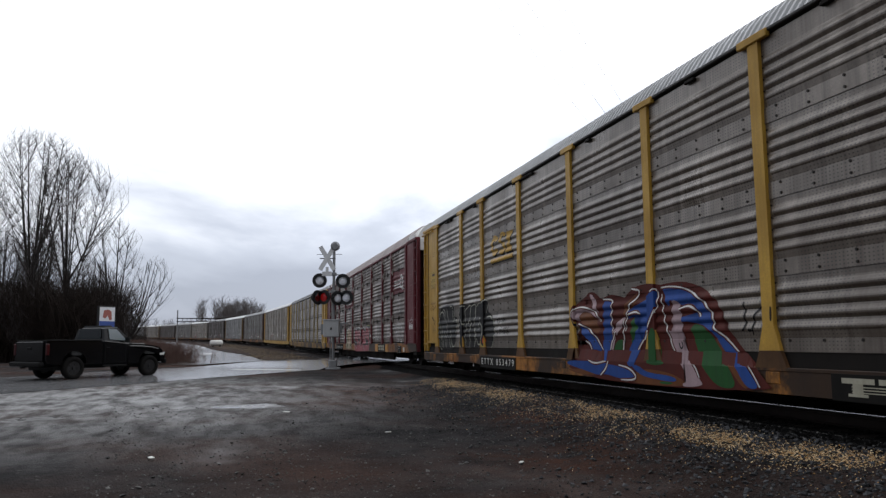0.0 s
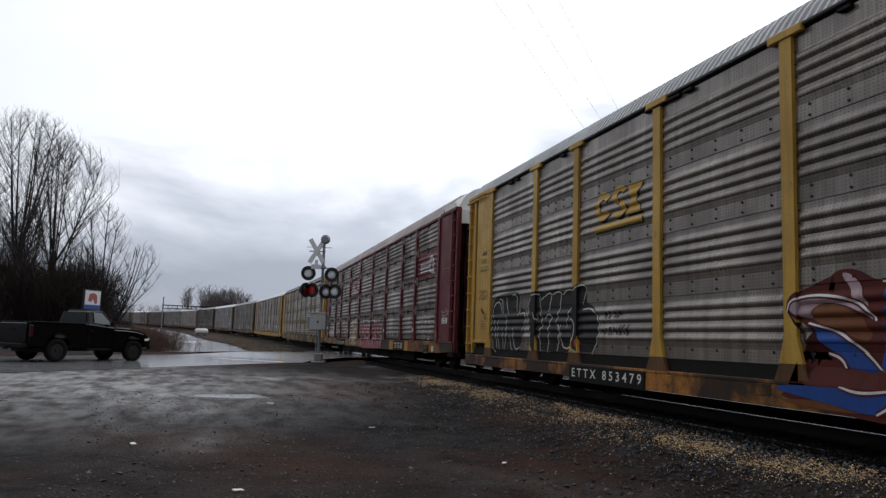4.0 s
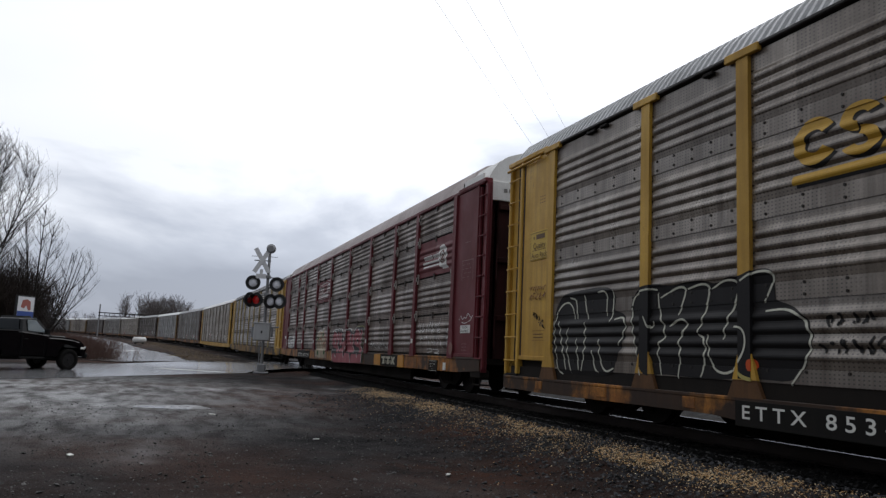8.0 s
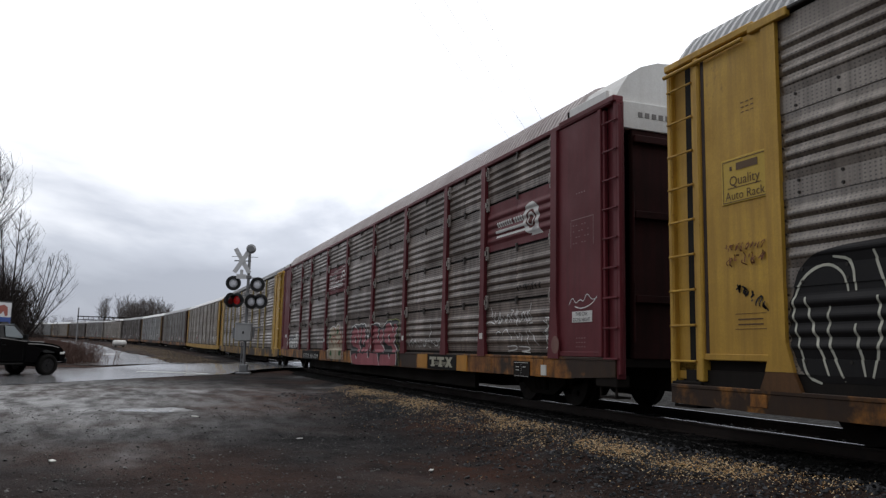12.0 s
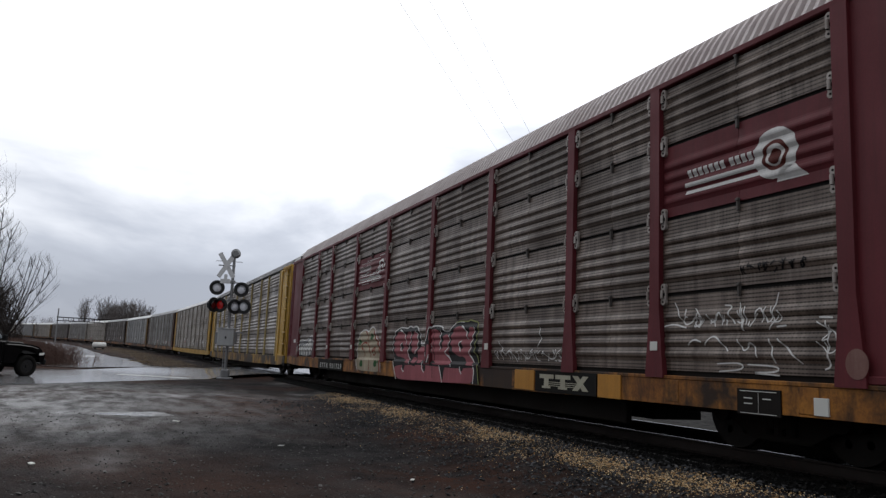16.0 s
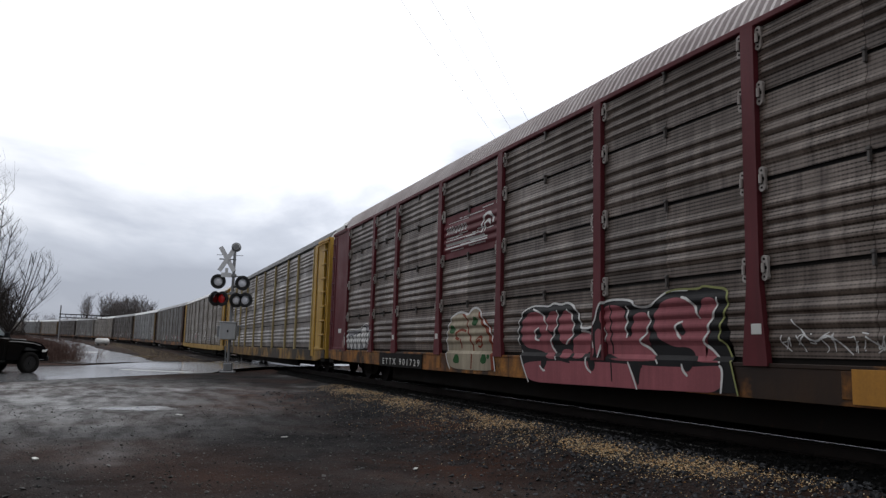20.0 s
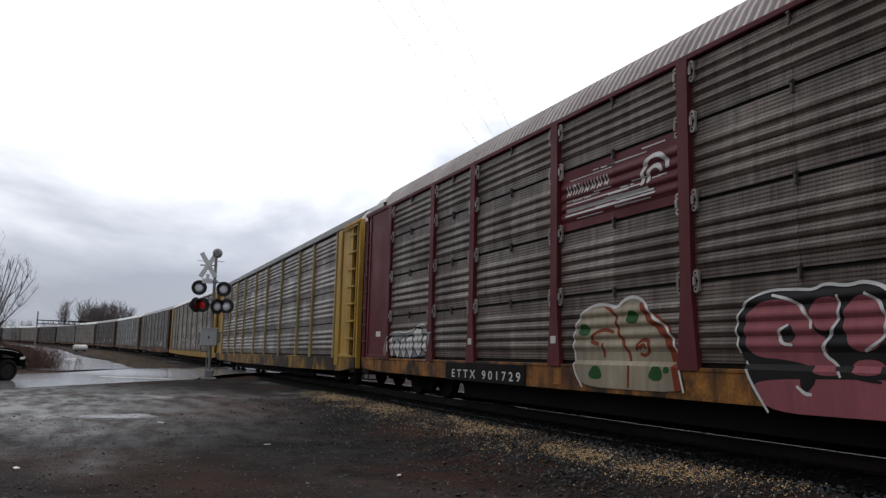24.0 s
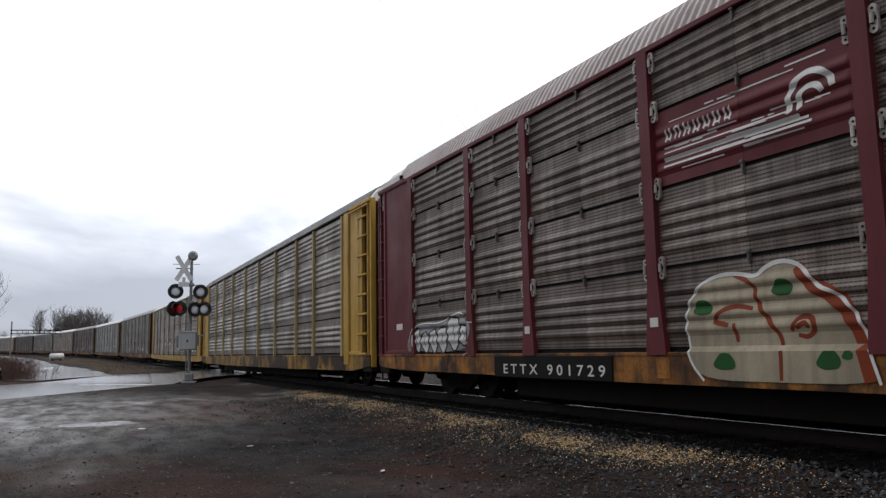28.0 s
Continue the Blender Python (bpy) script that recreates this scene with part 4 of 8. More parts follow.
def on_track(s):
    """Pose on the track s metres along it: straight beside the camera, then a bend to the left."""
    if s <= BEND_FROM:
        return pose(RAIL_X, s, RAIL_Z + climb(s))
    a = (s - BEND_FROM) / BEND_R
    return pose(RAIL_X - BEND_R * (1 - math.cos(a)), BEND_FROM + BEND_R * math.sin(a), RAIL_Z + climb(s), 0, 0, math.degrees(a))



# ---------------------------------------------------------------- ground, track, road
def ease(a, b, v):
    k = min(1.0, max(0.0, (v - a) / (b - a)))
    return k * k * (3 - 2 * k)


def off_track(x, y):
    """Distance from the track's centre line, to the right of it."""
    if y <= BEND_FROM:
        return x - RAIL_X
    return math.hypot(x - RAIL_X + BEND_R, y - BEND_FROM) - BEND_R


def base_height(x, y):
    z = 0.30 * ease(6, 33, y) + 0.10 * ease(33, 60, y)
    z += climb(y)
    z += 0.035 * noise.noise((x * 0.35, y * 0.35, 0)) + 0.02 * noise.noise((x * 1.1, y * 1.1, 3))
    # the wood stands a little higher
    z += 1.5 * ease(-14, -60, x) * ease(25, 60, y)
    return z


ROAD_DIR = Vector((0.655, 0.756))
ROAD_SIDE = Vector((-0.756, 0.655))
ROAD_AT = Vector((3.75, 33.35))


def road_uv(x, y):
    d = Vector((x, y)) - ROAD_AT
    return d.dot(ROAD_DIR), d.dot(ROAD_SIDE)


def ground_height(x, y):
    z = base_height(x, y)
    d = abs(off_track(x, y))
    bed = RAIL_Z + climb(y) - 0.20
    if d < 4.6:
        z = max(z, bed - max(0.0, d - 2.0) * 0.16) if d > 1.9 else max(z, bed - 0.02)
    u, v = road_uv(x, y)
    on_road = ease(-1.6, -0.2, v) * (1 - ease(8.8, 10.5, v)) * ease(-60, -50, u)
    if on_road > 0:
        road = 0.20 + 0.13 * ease(-16, 0, u) + 0.17 * ease(0, 7, u)
        if d < 4.5:
            road = min(road, bed - 0.03) if d < 1.6 else road
        z = z * (1 - on_road) + road * on_road
    return z


def spaced(lo, hi, near_lo, near_hi, fine, grow=1.18):
    out = list(np.arange(near_lo, near_hi, fine)) + [near_hi]
    step, v = fine, near_hi
    while v < hi:
        step *= grow
        v += step
        out.append(min(v, hi))
    step, v = fine, near_lo
    while v > lo:
        step *= grow
        v -= step
        out.insert(0, max(v, lo))
    return out


def sheet(xs, ys, height, lift=0.0):
    bm = bmesh.new()
    grid = [[bm.verts.new((x, y, height(x, y) + lift)) for x in xs] for y in ys]
    for r0, r1 in zip(grid, grid[1:]):
        for i in range(len(xs) - 1):
            bm.faces.new((r0[i], r0[i + 1], r1[i + 1], r1[i]))
    return bm


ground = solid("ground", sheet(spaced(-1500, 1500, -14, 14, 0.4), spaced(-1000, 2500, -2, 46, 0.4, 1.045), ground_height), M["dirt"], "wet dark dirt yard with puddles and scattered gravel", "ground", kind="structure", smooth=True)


def track_strip(s0, s1, step, profile):
    """A band that follows the track: profile of (offset, height) swept along it."""
    bm = bmesh.new()
    last = None
    s = s0
    while s <= s1 + 1e-6:
        m = on_track(s)
        row = [bm.verts.new(m @ Vector((o, 0, h))) for o, h in profile]
        if last:
            for i in range(len(row) - 1):
                bm.faces.new((last[i], last[i + 1], row[i + 1], row[i]))
        last = row
        s += step
    return bm


def rail_profile(side, head):
    c = 0.7535 * side
    if head:
        return [(c - 0.036, -0.012), (c - 0.030, 0.0), (c + 0.030, 0.0), (c + 0.036, -0.012)]
    return [(c - 0.07, -0.172), (c - 0.07, -0.16), (c - 0.012, -0.145), (c - 0.012, -0.045), (c - 0.036, -0.035), (c - 0.036, -0.012), (c + 0.036, -0.012), (c + 0.036, -0.035), (c + 0.012, -0.045), (c + 0.012, -0.145), (c + 0.07, -0.16), (c + 0.07, -0.172)]

ballast = solid("ballast", track_strip(-30, 420, 1.0, [(-3.3, -0.42), (-2.3, -0.26), (-1.45, -0.175), (1.45, -0.175), (2.6, -0.30), (3.6, -0.5)]), M["ballast"], "dark blue-grey crushed stone ballast under the track", "ballast", kind="structure")
solid("oiled_ballast", track_strip(-30, 420, 1.0, [(-2.15, -0.237), (-1.95, -0.217), (-1.45, -0.168), (1.45, -0.168), (1.6, -0.185)]), M["oiled_shade"], "oil-stained ballast between and beside the rails, with shade in its black", "ballast", kind="structure")
M["gravel"] = wet_ground("wet_grey_gravel", (0.060, 0.058, 0.055), (0.018, 0.0175, 0.017), (0.045, 0.036, 0.03), 0.9, 3.0, 0.66, 0.95, 0.06)
solid("gravel_bed", track_strip(-30, 60, 1.0, [(-0.66, -0.160), (-0.3, -0.145), (0.3, -0.145), (0.66, -0.160)]), M["gravel"], "wet grey gravel between the rails", "gravel", kind="structure")
solid("gravel_bank", track_strip(-30, 120, 1.0, [(2.3, -0.262), (3.6, -0.30), (6.0, -0.24), (11.0, -0.22)]), M["gravel"], "wet grey gravel beyond the track", "gravel", kind="structure")
for s in (-1, 1):
    rail = thing("rail", "steel running rail with a polished head and rusty web", "rail", "rails of the track")
    part("web", track_strip(-30, 420, 2.0, rail_profile(s, False)), M["rail_side"], rail, "rusty rail web and foot")
    part("head", track_strip(-30, 420, 2.0, rail_profile(s, True)), M["rail_head"], rail, "shiny worn rail head")



def road_sheet():
    bm = bmesh.new()
    us, vs = np.arange(-60, 34, 0.5), np.arange(0, 8.41, 0.6)
    grid = []
    for u in us:
        row = []
        for v in vs:
            p = ROAD_AT + ROAD_DIR * u + ROAD_SIDE * v
            d = abs(off_track(p.x, p.y))
            z = ground_height(p.x, p.y) + 0.012
            if d < 2.6:
                z = RAIL_Z - 0.012
            elif d < 4.5:
                z = max(z, RAIL_Z - 0.012 - (d - 2.6) * 0.06)
            row.append(bm.verts.new((p.x, p.y, z)))
        grid.append(row)
    for r0, r1 in zip(grid, grid[1:]):
        for i in range(len(vs) - 1):
            bm.faces.new((r0[i], r0[i + 1], r1[i + 1], r1[i]))
    bmesh.ops.recalc_face_normals(bm, faces=bm.faces)
    return bm


road = solid("road", road_sheet(), M["asphalt"], "wet asphalt road that crosses the track", "road", kind="structure", smooth=True)

# ---------------------------------------------------------------- paint and lettering on the cars
for key, col, wear in (("maroon", (0.115, 0.020, 0.014), 0.6), ("spray_green", (0.025, 0.115, 0.03), 0.55), ("spray_blue", (0.03, 0.09, 0.36), 0.5), ("spray_pink", (0.56, 0.41, 0.44), 0.6), ("spray_white", (0.82, 0.81, 0.79), 0.3),
                       ("spray_bone", (0.66, 0.66, 0.56), 0.45), ("spray_brown", (0.20, 0.07, 0.025), 0.6), ("spray_black", (0.014, 0.013, 0.014), 0.5), ("spray_orange", (0.62, 0.10, 0.03), 0.4), ("spray_yellow", (0.56, 0.48, 0.16), 0.5), ("spray_rose", (0.42, 0.13, 0.15), 0.6), ("spray_lime", (0.42, 0.44, 0.17), 0.6),
                       ("spray_cream", (0.48, 0.41, 0.30), 0.75), ("spray_rust", (0.27, 0.05, 0.018), 0.5), ("spray_white2", (0.40, 0.40, 0.42), 0.7)):
    M[key] = weathered(key, col, tuple(v * 0.45 + 0.015 for v in col), 0.5 if key == "spray_black" else 0.6, 0, wear, 1.0, 0.15, spec=0.14 if key == "spray_black" else 0.12)

POST_AT = {car_a: STYLE_A["bays"], car_b: BAYS, car_c: STYLE_C["bays"]}
POST_SIZE = {car_a: (0.105, 0.061), car_b: (0.105, 0.081), car_c: (0.05, 0.081)}
LINE_OF = {car_a: all_ridges("banded"), car_b: all_ridges("seamed", 0.024), car_c: all_ridges("seamed", 0.02)}


def lay(car, bm, material, lift, name="graffiti"):
    """Lays painted shapes over the ridges, and over the posts where they cross one."""
    lo, hi = min(v.co.y for v in bm.verts), max(v.co.y for v in bm.verts)
    over = []
    half, deep = POST_SIZE[car]
    for p in POST_AT[car]:
        if lo < p + half and hi > p - half:
            piece = bm.copy()
            for q, n in ((p - half, -1), (p + half, 1)):
                bmesh.ops.bisect_plane(piece, geom=piece.verts[:] + piece.edges[:] + piece.faces[:], plane_co=(0, q, 0), plane_no=(0, n, 0), clear_outer=True)
            bmesh.ops.bisect_plane(piece, geom=piece.verts[:] + piece.edges[:] + piece.faces[:], plane_co=(0, 0, 0.56 if car is car_a else DECK + 0.02), plane_no=(0, 0, -1), clear_outer=True)
            sides = [e for e in piece.edges if all(abs(v.co.y - (p - half)) < 1e-4 for v in e.verts)]
            r = bmesh.ops.extrude_edge_only(piece, edges=sides)
            inner = {v for v in r["geom"] if isinstance(v, bmesh.types.BMVert)}
            for v in piece.verts:
                if v in inner:
                    v.co.x, v.co.y = -SIDE, v.co.y - lift
                else:
                    v.co.x = -SIDE - deep - lift
                    if abs(v.co.y - (p - half)) < 1e-4:
                        v.co.y -= lift
            over.append(piece)
    drape(bm, LINE_OF[car], lift, 0.54 if car is car_a else DECK + 0.015)
    for piece in over:
        me = bpy.data.meshes.new("piece")
        piece.to_mesh(me)
        piece.free()
        bm.from_mesh(me)
        bpy.data.meshes.remove(me)
    for f in bm.faces:
        f.normal_update()
        if f.normal.x > 0 or f.normal.y > 0.9:
            f.normal_flip()
    return part(name, bm, M[material], car, "sprayed " + material.replace("spray_", "").rstrip("2") + " graffiti paint")


def paint(car, material, points, lift, smooth=2):
    bm = bmesh.new()
    f = bm.faces.new([bm.verts.new((0, p.x, p.y)) for p in blob(points, smooth)])
    bmesh.ops.triangulate(bm, faces=[f])
    return lay(car, bm, material, lift)


def spray(car, material, width, points, lift):
    if car is car_a and material == "spray_white":
        # a dark edge under every white line of the tall piece
        lay(car, stroke([[(-p.x, p.y) for p in soft_line(points, 2)]], width * 2.6, 0, 0, 0.35), "maroon", lift - 0.0015)
    return lay(car, stroke([[(-p.x, p.y) for p in soft_line(points, 2)]], width, 0, 0, 0.35), material, lift)


# the tall colourful piece on the first car
paint(car_a, "maroon", [(2.11, 1.5), (1.96, 1.62), (1.48, 1.72), (1.34, 1.83), (1.05, 1.82), (0.79, 1.65), (0.52, 1.73), (0.19, 1.71), (-0.05, 1.63), (-0.21, 1.71), (-0.44, 1.8), (-0.73, 1.83), (-1.07, 1.82), (-1.33, 1.77), (-1.64, 1.8), (-1.98, 1.78), (-2.3, 1.71), (-2.6, 1.58), (-2.83, 1.39), (-2.93, 1.22), (-2.9, 1.09), (-3.11, 0.96), (-3.35, 0.74), (-3.58, 0.56), (-3.82, 0.34), (-3.93, 0.28), (-3.05, 0.22), (-1.87, 0.19), (-0.19, 0.18), (0.96, 0.21), (1.82, 0.31), (2.34, 0.39), (1.81, 0.5), (1.29, 0.9), (1.77, 1.19), (2.08, 1.35)], 0.004, smooth=2)
paint(car_a, "spray_brown", [(1.97, 1.45), (1.45, 1.48), (0.99, 1.32), (0.82, 0.99), (1.28, 1.13), (1.77, 1.29)], 0.006, smooth=2)
paint(car_a, "spray_brown", [(-0.28, 1.62), (-0.61, 1.72), (-0.6, 1.6), (-0.34, 1.4), (-0.11, 1.28), (-0.04, 1.46)], 0.006, smooth=2)
paint(car_a, "spray_brown", [(0.77, 0.44), (1.81, 0.36), (2.35, 0.34), (1.72, 0.26), (0.77, 0.28)], 0.006, smooth=2)
paint(car_a, "spray_brown", [(-0.64, 0.45), (-1.54, 0.41), (-2.04, 0.26), (-1.87, 0.21), (-0.76, 0.18), (-0.2, 0.22)], 0.006, smooth=2)
paint(car_a, "spray_brown", [(-2.66, 1.03), (-2.92, 0.76), (-3.25, 0.52), (-3.48, 0.28), (-3.31, 0.25), (-2.99, 0.57), (-2.74, 0.83)], 0.006, smooth=2)
paint(car_a, "spray_green", [(-0.34, 1.3), (-0.63, 1.32), (-0.54, 1.1), (-0.38, 0.81), (-0.28, 0.9)], 0.008, smooth=2)
paint(car_a, "spray_green", [(0.23, 0.9), (-0.01, 0.94), (-0.04, 0.73), (0.33, 0.68), (0.36, 0.72)], 0.008, smooth=2)
paint(car_a, "spray_green", [(-1.03, 1.13), (-1.15, 1.05), (-1.26, 0.74), (-1.37, 0.59), (-1.37, 0.52), (-0.99, 0.5), (-0.72, 0.57), (-0.88, 0.86)], 0.008, smooth=2)
paint(car_a, "spray_green", [(-2.1, 1.15), (-2.46, 1.1), (-2.69, 0.9), (-2.91, 0.67), (-3.07, 0.48), (-3.19, 0.25), (-2.79, 0.24), (-2.51, 0.42), (-2.33, 0.62), (-2.19, 0.9)], 0.008, smooth=2)
paint(car_a, "spray_green", [(-1.23, 0.26), (-1.65, 0.26), (-1.53, 0.22), (-1.23, 0.22)], 0.008, smooth=2)
paint(car_a, "spray_blue", [(1.77, 1.24), (1.18, 1.13), (0.92, 0.9), (0.75, 0.7), (1.11, 0.68), (1.29, 0.87), (1.58, 0.99)], 0.01, smooth=2)
paint(car_a, "spray_blue", [(0.73, 1.65), (0.36, 1.63), (0.34, 1.34), (0.35, 1.07), (0.5, 0.54), (0.76, 0.53), (0.78, 0.76), (0.69, 1.08), (0.66, 1.4)], 0.01, smooth=2)
paint(car_a, "spray_blue", [(-1.16, 1.74), (-1.23, 1.6), (-1.17, 1.36), (-0.97, 1.21), (-0.75, 0.98), (-0.55, 0.69), (-0.43, 0.47), (-0.21, 0.46), (-0.15, 0.68), (-0.39, 0.9), (-0.62, 1.22), (-0.7, 1.38), (-0.34, 1.33), (-0.18, 1.24), (-0.24, 1.45), (-0.71, 1.51), (-0.99, 1.65)], 0.01, smooth=2)
paint(car_a, "spray_blue", [(-1.32, 1.71), (-1.63, 1.72), (-1.97, 1.67), (-2.29, 1.56), (-2.58, 1.37), (-2.71, 1.2), (-2.66, 1.1), (-3.01, 0.86), (-3.26, 0.68), (-3.45, 0.5), (-3.67, 0.27), (-3.39, 0.26), (-3.17, 0.55), (-2.92, 0.73), (-2.74, 0.93), (-2.51, 1.1), (-2.05, 1.18), (-1.83, 1.17), (-1.81, 1.26), (-2.27, 1.23), (-2.39, 1.26), (-2.33, 1.35), (-2.12, 1.45), (-1.85, 1.43), (-1.68, 1.49), (-1.59, 1.54), (-1.49, 1.39), (-1.44, 1.58)], 0.01, smooth=2)
paint(car_a, "spray_blue", [(0.59, 0.49), (0.18, 0.46), (-0.28, 0.44), (-0.52, 0.32), (-0.49, 0.24), (0.03, 0.24), (0.6, 0.31), (0.95, 0.27), (1.32, 0.33), (2.34, 0.44), (2.23, 0.52), (1.31, 0.52), (0.76, 0.55)], 0.01, smooth=2)
paint(car_a, "spray_blue", [(-0.29, 0.5), (-0.58, 0.49), (-0.85, 0.38), (-1.54, 0.36), (-1.75, 0.31), (-1.65, 0.26), (-1.04, 0.29), (-0.64, 0.33)], 0.01, smooth=2)
paint(car_a, "spray_pink", [(2.04, 1.35), (2.05, 1.5), (1.75, 1.57), (1.26, 1.53), (0.98, 1.41), (0.81, 1.26), (1.17, 1.42), (1.55, 1.48), (1.76, 1.39), (1.67, 1.27)], 0.012, smooth=2)
paint(car_a, "spray_pink", [(1.3, 1.81), (1.06, 1.74), (0.94, 1.45), (0.81, 1.22), (1.04, 1.38), (1.16, 1.61)], 0.012, smooth=2)
paint(car_a, "spray_pink", [(-1.62, 1.53), (-1.85, 1.48), (-1.89, 1.19), (-1.92, 0.9), (-2.02, 0.72), (-2.14, 0.58), (-2.33, 0.34), (-2.45, 0.25), (-1.93, 0.2), (-1.88, 0.25), (-2.01, 0.29), (-1.95, 0.46), (-1.79, 0.6), (-1.62, 0.75), (-1.58, 0.9), (-1.47, 1.05), (-1.56, 1.05), (-1.7, 1.01), (-1.64, 1.31)], 0.012, smooth=2)
paint(car_a, "spray_pink", [(0.13, 1.24), (-0.08, 1.32), (-0.14, 1.28), (0.06, 1.11), (0.2, 0.98), (0.26, 1.03), (0.32, 0.81), (0.41, 0.67), (0.43, 0.85), (0.34, 1.07)], 0.012, smooth=2)
spray(car_a, "spray_white", 0.032, [(-1.32, 1.73), (-1.51, 1.74), (-1.86, 1.71), (-2.19, 1.61), (-2.54, 1.41), (-2.7, 1.23), (-2.71, 1.14), (-2.66, 1.08), (-3.02, 0.9), (-3.26, 0.71), (-3.49, 0.53), (-3.67, 0.29)], 0.014)
spray(car_a, "spray_white", 0.032, [(2.08, 1.38), (2.03, 1.52), (1.65, 1.57), (1.16, 1.5), (0.89, 1.36), (0.81, 1.25)], 0.014)
spray(car_a, "spray_white", 0.032, [(1.77, 1.24), (1.28, 1.13), (0.92, 0.9), (0.72, 0.7)], 0.014)
spray(car_a, "spray_white", 0.032, [(1.48, 0.9), (1.29, 0.85), (1.21, 0.71)], 0.014)
spray(car_a, "spray_white", 0.032, [(0.73, 1.66), (0.36, 1.64), (0.33, 1.56)], 0.014)
spray(car_a, "spray_white", 0.032, [(0.36, 1.61), (0.38, 1.25), (0.35, 1.07)], 0.014)
spray(car_a, "spray_white", 0.032, [(-0.61, 1.74), (-0.65, 1.7), (-0.5, 1.6), (-0.27, 1.5), (-0.19, 1.36), (-0.13, 1.07)], 0.014)
spray(car_a, "spray_white", 0.032, [(-0.37, 1.78), (-0.61, 1.74)], 0.014)
spray(car_a, "spray_white", 0.032, [(-0.23, 1.34), (-0.49, 1.39), (-0.67, 1.34)], 0.014)
spray(car_a, "spray_white", 0.032, [(-1.04, 1.69), (-1.16, 1.74), (-1.23, 1.64), (-1.2, 1.44), (-1.03, 1.25), (-0.82, 0.98), (-0.6, 0.81), (-0.49, 0.69), (-0.62, 0.57)], 0.014)
spray(car_a, "spray_white", 0.032, [(-0.08, 1.28), (-0.06, 0.98), (-0.01, 0.68)], 0.014)
spray(car_a, "spray_white", 0.032, [(0.49, 0.67), (0.4, 0.9), (0.22, 1.07)], 0.014)
spray(car_a, "spray_white", 0.032, [(-1.32, 1.63), (-1.37, 1.43), (-1.41, 1.2), (-1.52, 0.97), (-1.62, 0.75), (-1.77, 0.69)], 0.014)
spray(car_a, "spray_white", 0.032, [(-1.84, 1.37), (-2.07, 1.42), (-2.28, 1.35), (-2.39, 1.24)], 0.014)
spray(car_a, "spray_white", 0.032, [(0.1, 0.48), (-0.28, 0.44), (-0.52, 0.31), (-0.42, 0.24), (0.03, 0.23)], 0.014)
spray(car_a, "spray_white", 0.032, [(0.5, 0.54), (0.59, 0.4), (0.81, 0.28)], 0.014)
spray(car_a, "spray_white", 0.032, [(-2.12, 0.61), (-2.27, 0.48), (-2.33, 0.36)], 0.014)
spray(car_a, "spray_white", 0.032, [(1.31, 0.54), (1.03, 0.48), (0.59, 0.54)], 0.014)
spray(car_a, "spray_black", 0.03, [(2.08, 1.4), (1.88, 1.14), (1.69, 0.8)], 0.013)
spray(car_a, "spray_black", 0.03, [(-1.78, 0.86), (-1.82, 0.76), (-1.89, 0.81), (-1.85, 0.88)], 0.013)
spray(car_a, "spray_black", 0.035, [(-3.38, 1.4), (-3.39, 1.05), (-3.32, 1.02)], 0.006)
spray(car_a, "spray_black", 0.035, [(-3.53, 0.96), (-3.56, 1.17), (-3.65, 1.29), (-3.79, 1.31)], 0.006)
spray(car_a, "spray_black", 0.035, [(-3.95, 1.31), (-3.94, 1.13)], 0.006)
spray(car_a, "spray_black", 0.035, [(-3.44, 1.02), (-3.52, 1.02)], 0.006)
# black and white piece by the end of the first car
paint(car_a, "spray_black", [(12.85, 1.27), (12.78, 1.67), (12.63, 1.97), (12.23, 2.07), (11.66, 2.09), (11.31, 2.1), (10.89, 2.06), (10.79, 1.87), (10.87, 1.7), (10.55, 1.64), (10.47, 1.43), (10.62, 1.13), (10.8, 0.91), (10.84, 0.72), (11.26, 0.66), (11.98, 0.68), (12.57, 0.66), (12.78, 0.87)], 0.004, smooth=2)
paint(car_a, "spray_black", [(10.3, 1.22), (10.41, 1.51), (10.37, 1.85), (10.2, 2.01), (9.78, 2.05), (9.45, 1.98), (9.02, 2.02), (8.68, 2.01), (8.52, 1.94), (8.25, 2.03), (8.05, 2.0), (7.81, 2.08), (7.54, 2.07), (7.47, 1.96), (7.53, 1.7), (7.23, 1.62), (6.99, 1.46), (6.92, 1.24), (7.0, 1.0), (7.21, 0.76), (7.69, 0.78), (8.06, 0.77), (8.57, 0.74), (9.14, 0.75), (9.63, 0.77), (10.04, 0.71), (10.21, 1.05)], 0.004, smooth=2)
spray(car_a, "spray_bone", 0.034, [(12.69, 1.02), (12.8, 1.52), (12.62, 1.8), (12.32, 1.92), (12.1, 1.8), (12.07, 1.6)], 0.008)
spray(car_a, "spray_bone", 0.034, [(12.23, 1.97), (11.99, 1.92), (11.98, 1.6)], 0.008)
spray(car_a, "spray_bone", 0.034, [(11.75, 1.99), (11.63, 1.59)], 0.008)
spray(car_a, "spray_bone", 0.034, [(11.31, 2.01), (11.04, 2.03), (11.06, 1.62)], 0.008)
spray(car_a, "spray_bone", 0.034, [(10.87, 2.02), (10.85, 1.74), (10.96, 1.53)], 0.008)
spray(car_a, "spray_bone", 0.034, [(10.83, 1.56), (10.57, 1.6), (10.5, 1.43), (10.71, 1.16)], 0.008)
spray(car_a, "spray_bone", 0.034, [(12.61, 1.57), (12.47, 1.12), (12.33, 0.71)], 0.008)
spray(car_a, "spray_bone", 0.034, [(12.3, 1.46), (12.32, 1.05), (12.15, 0.69)], 0.008)
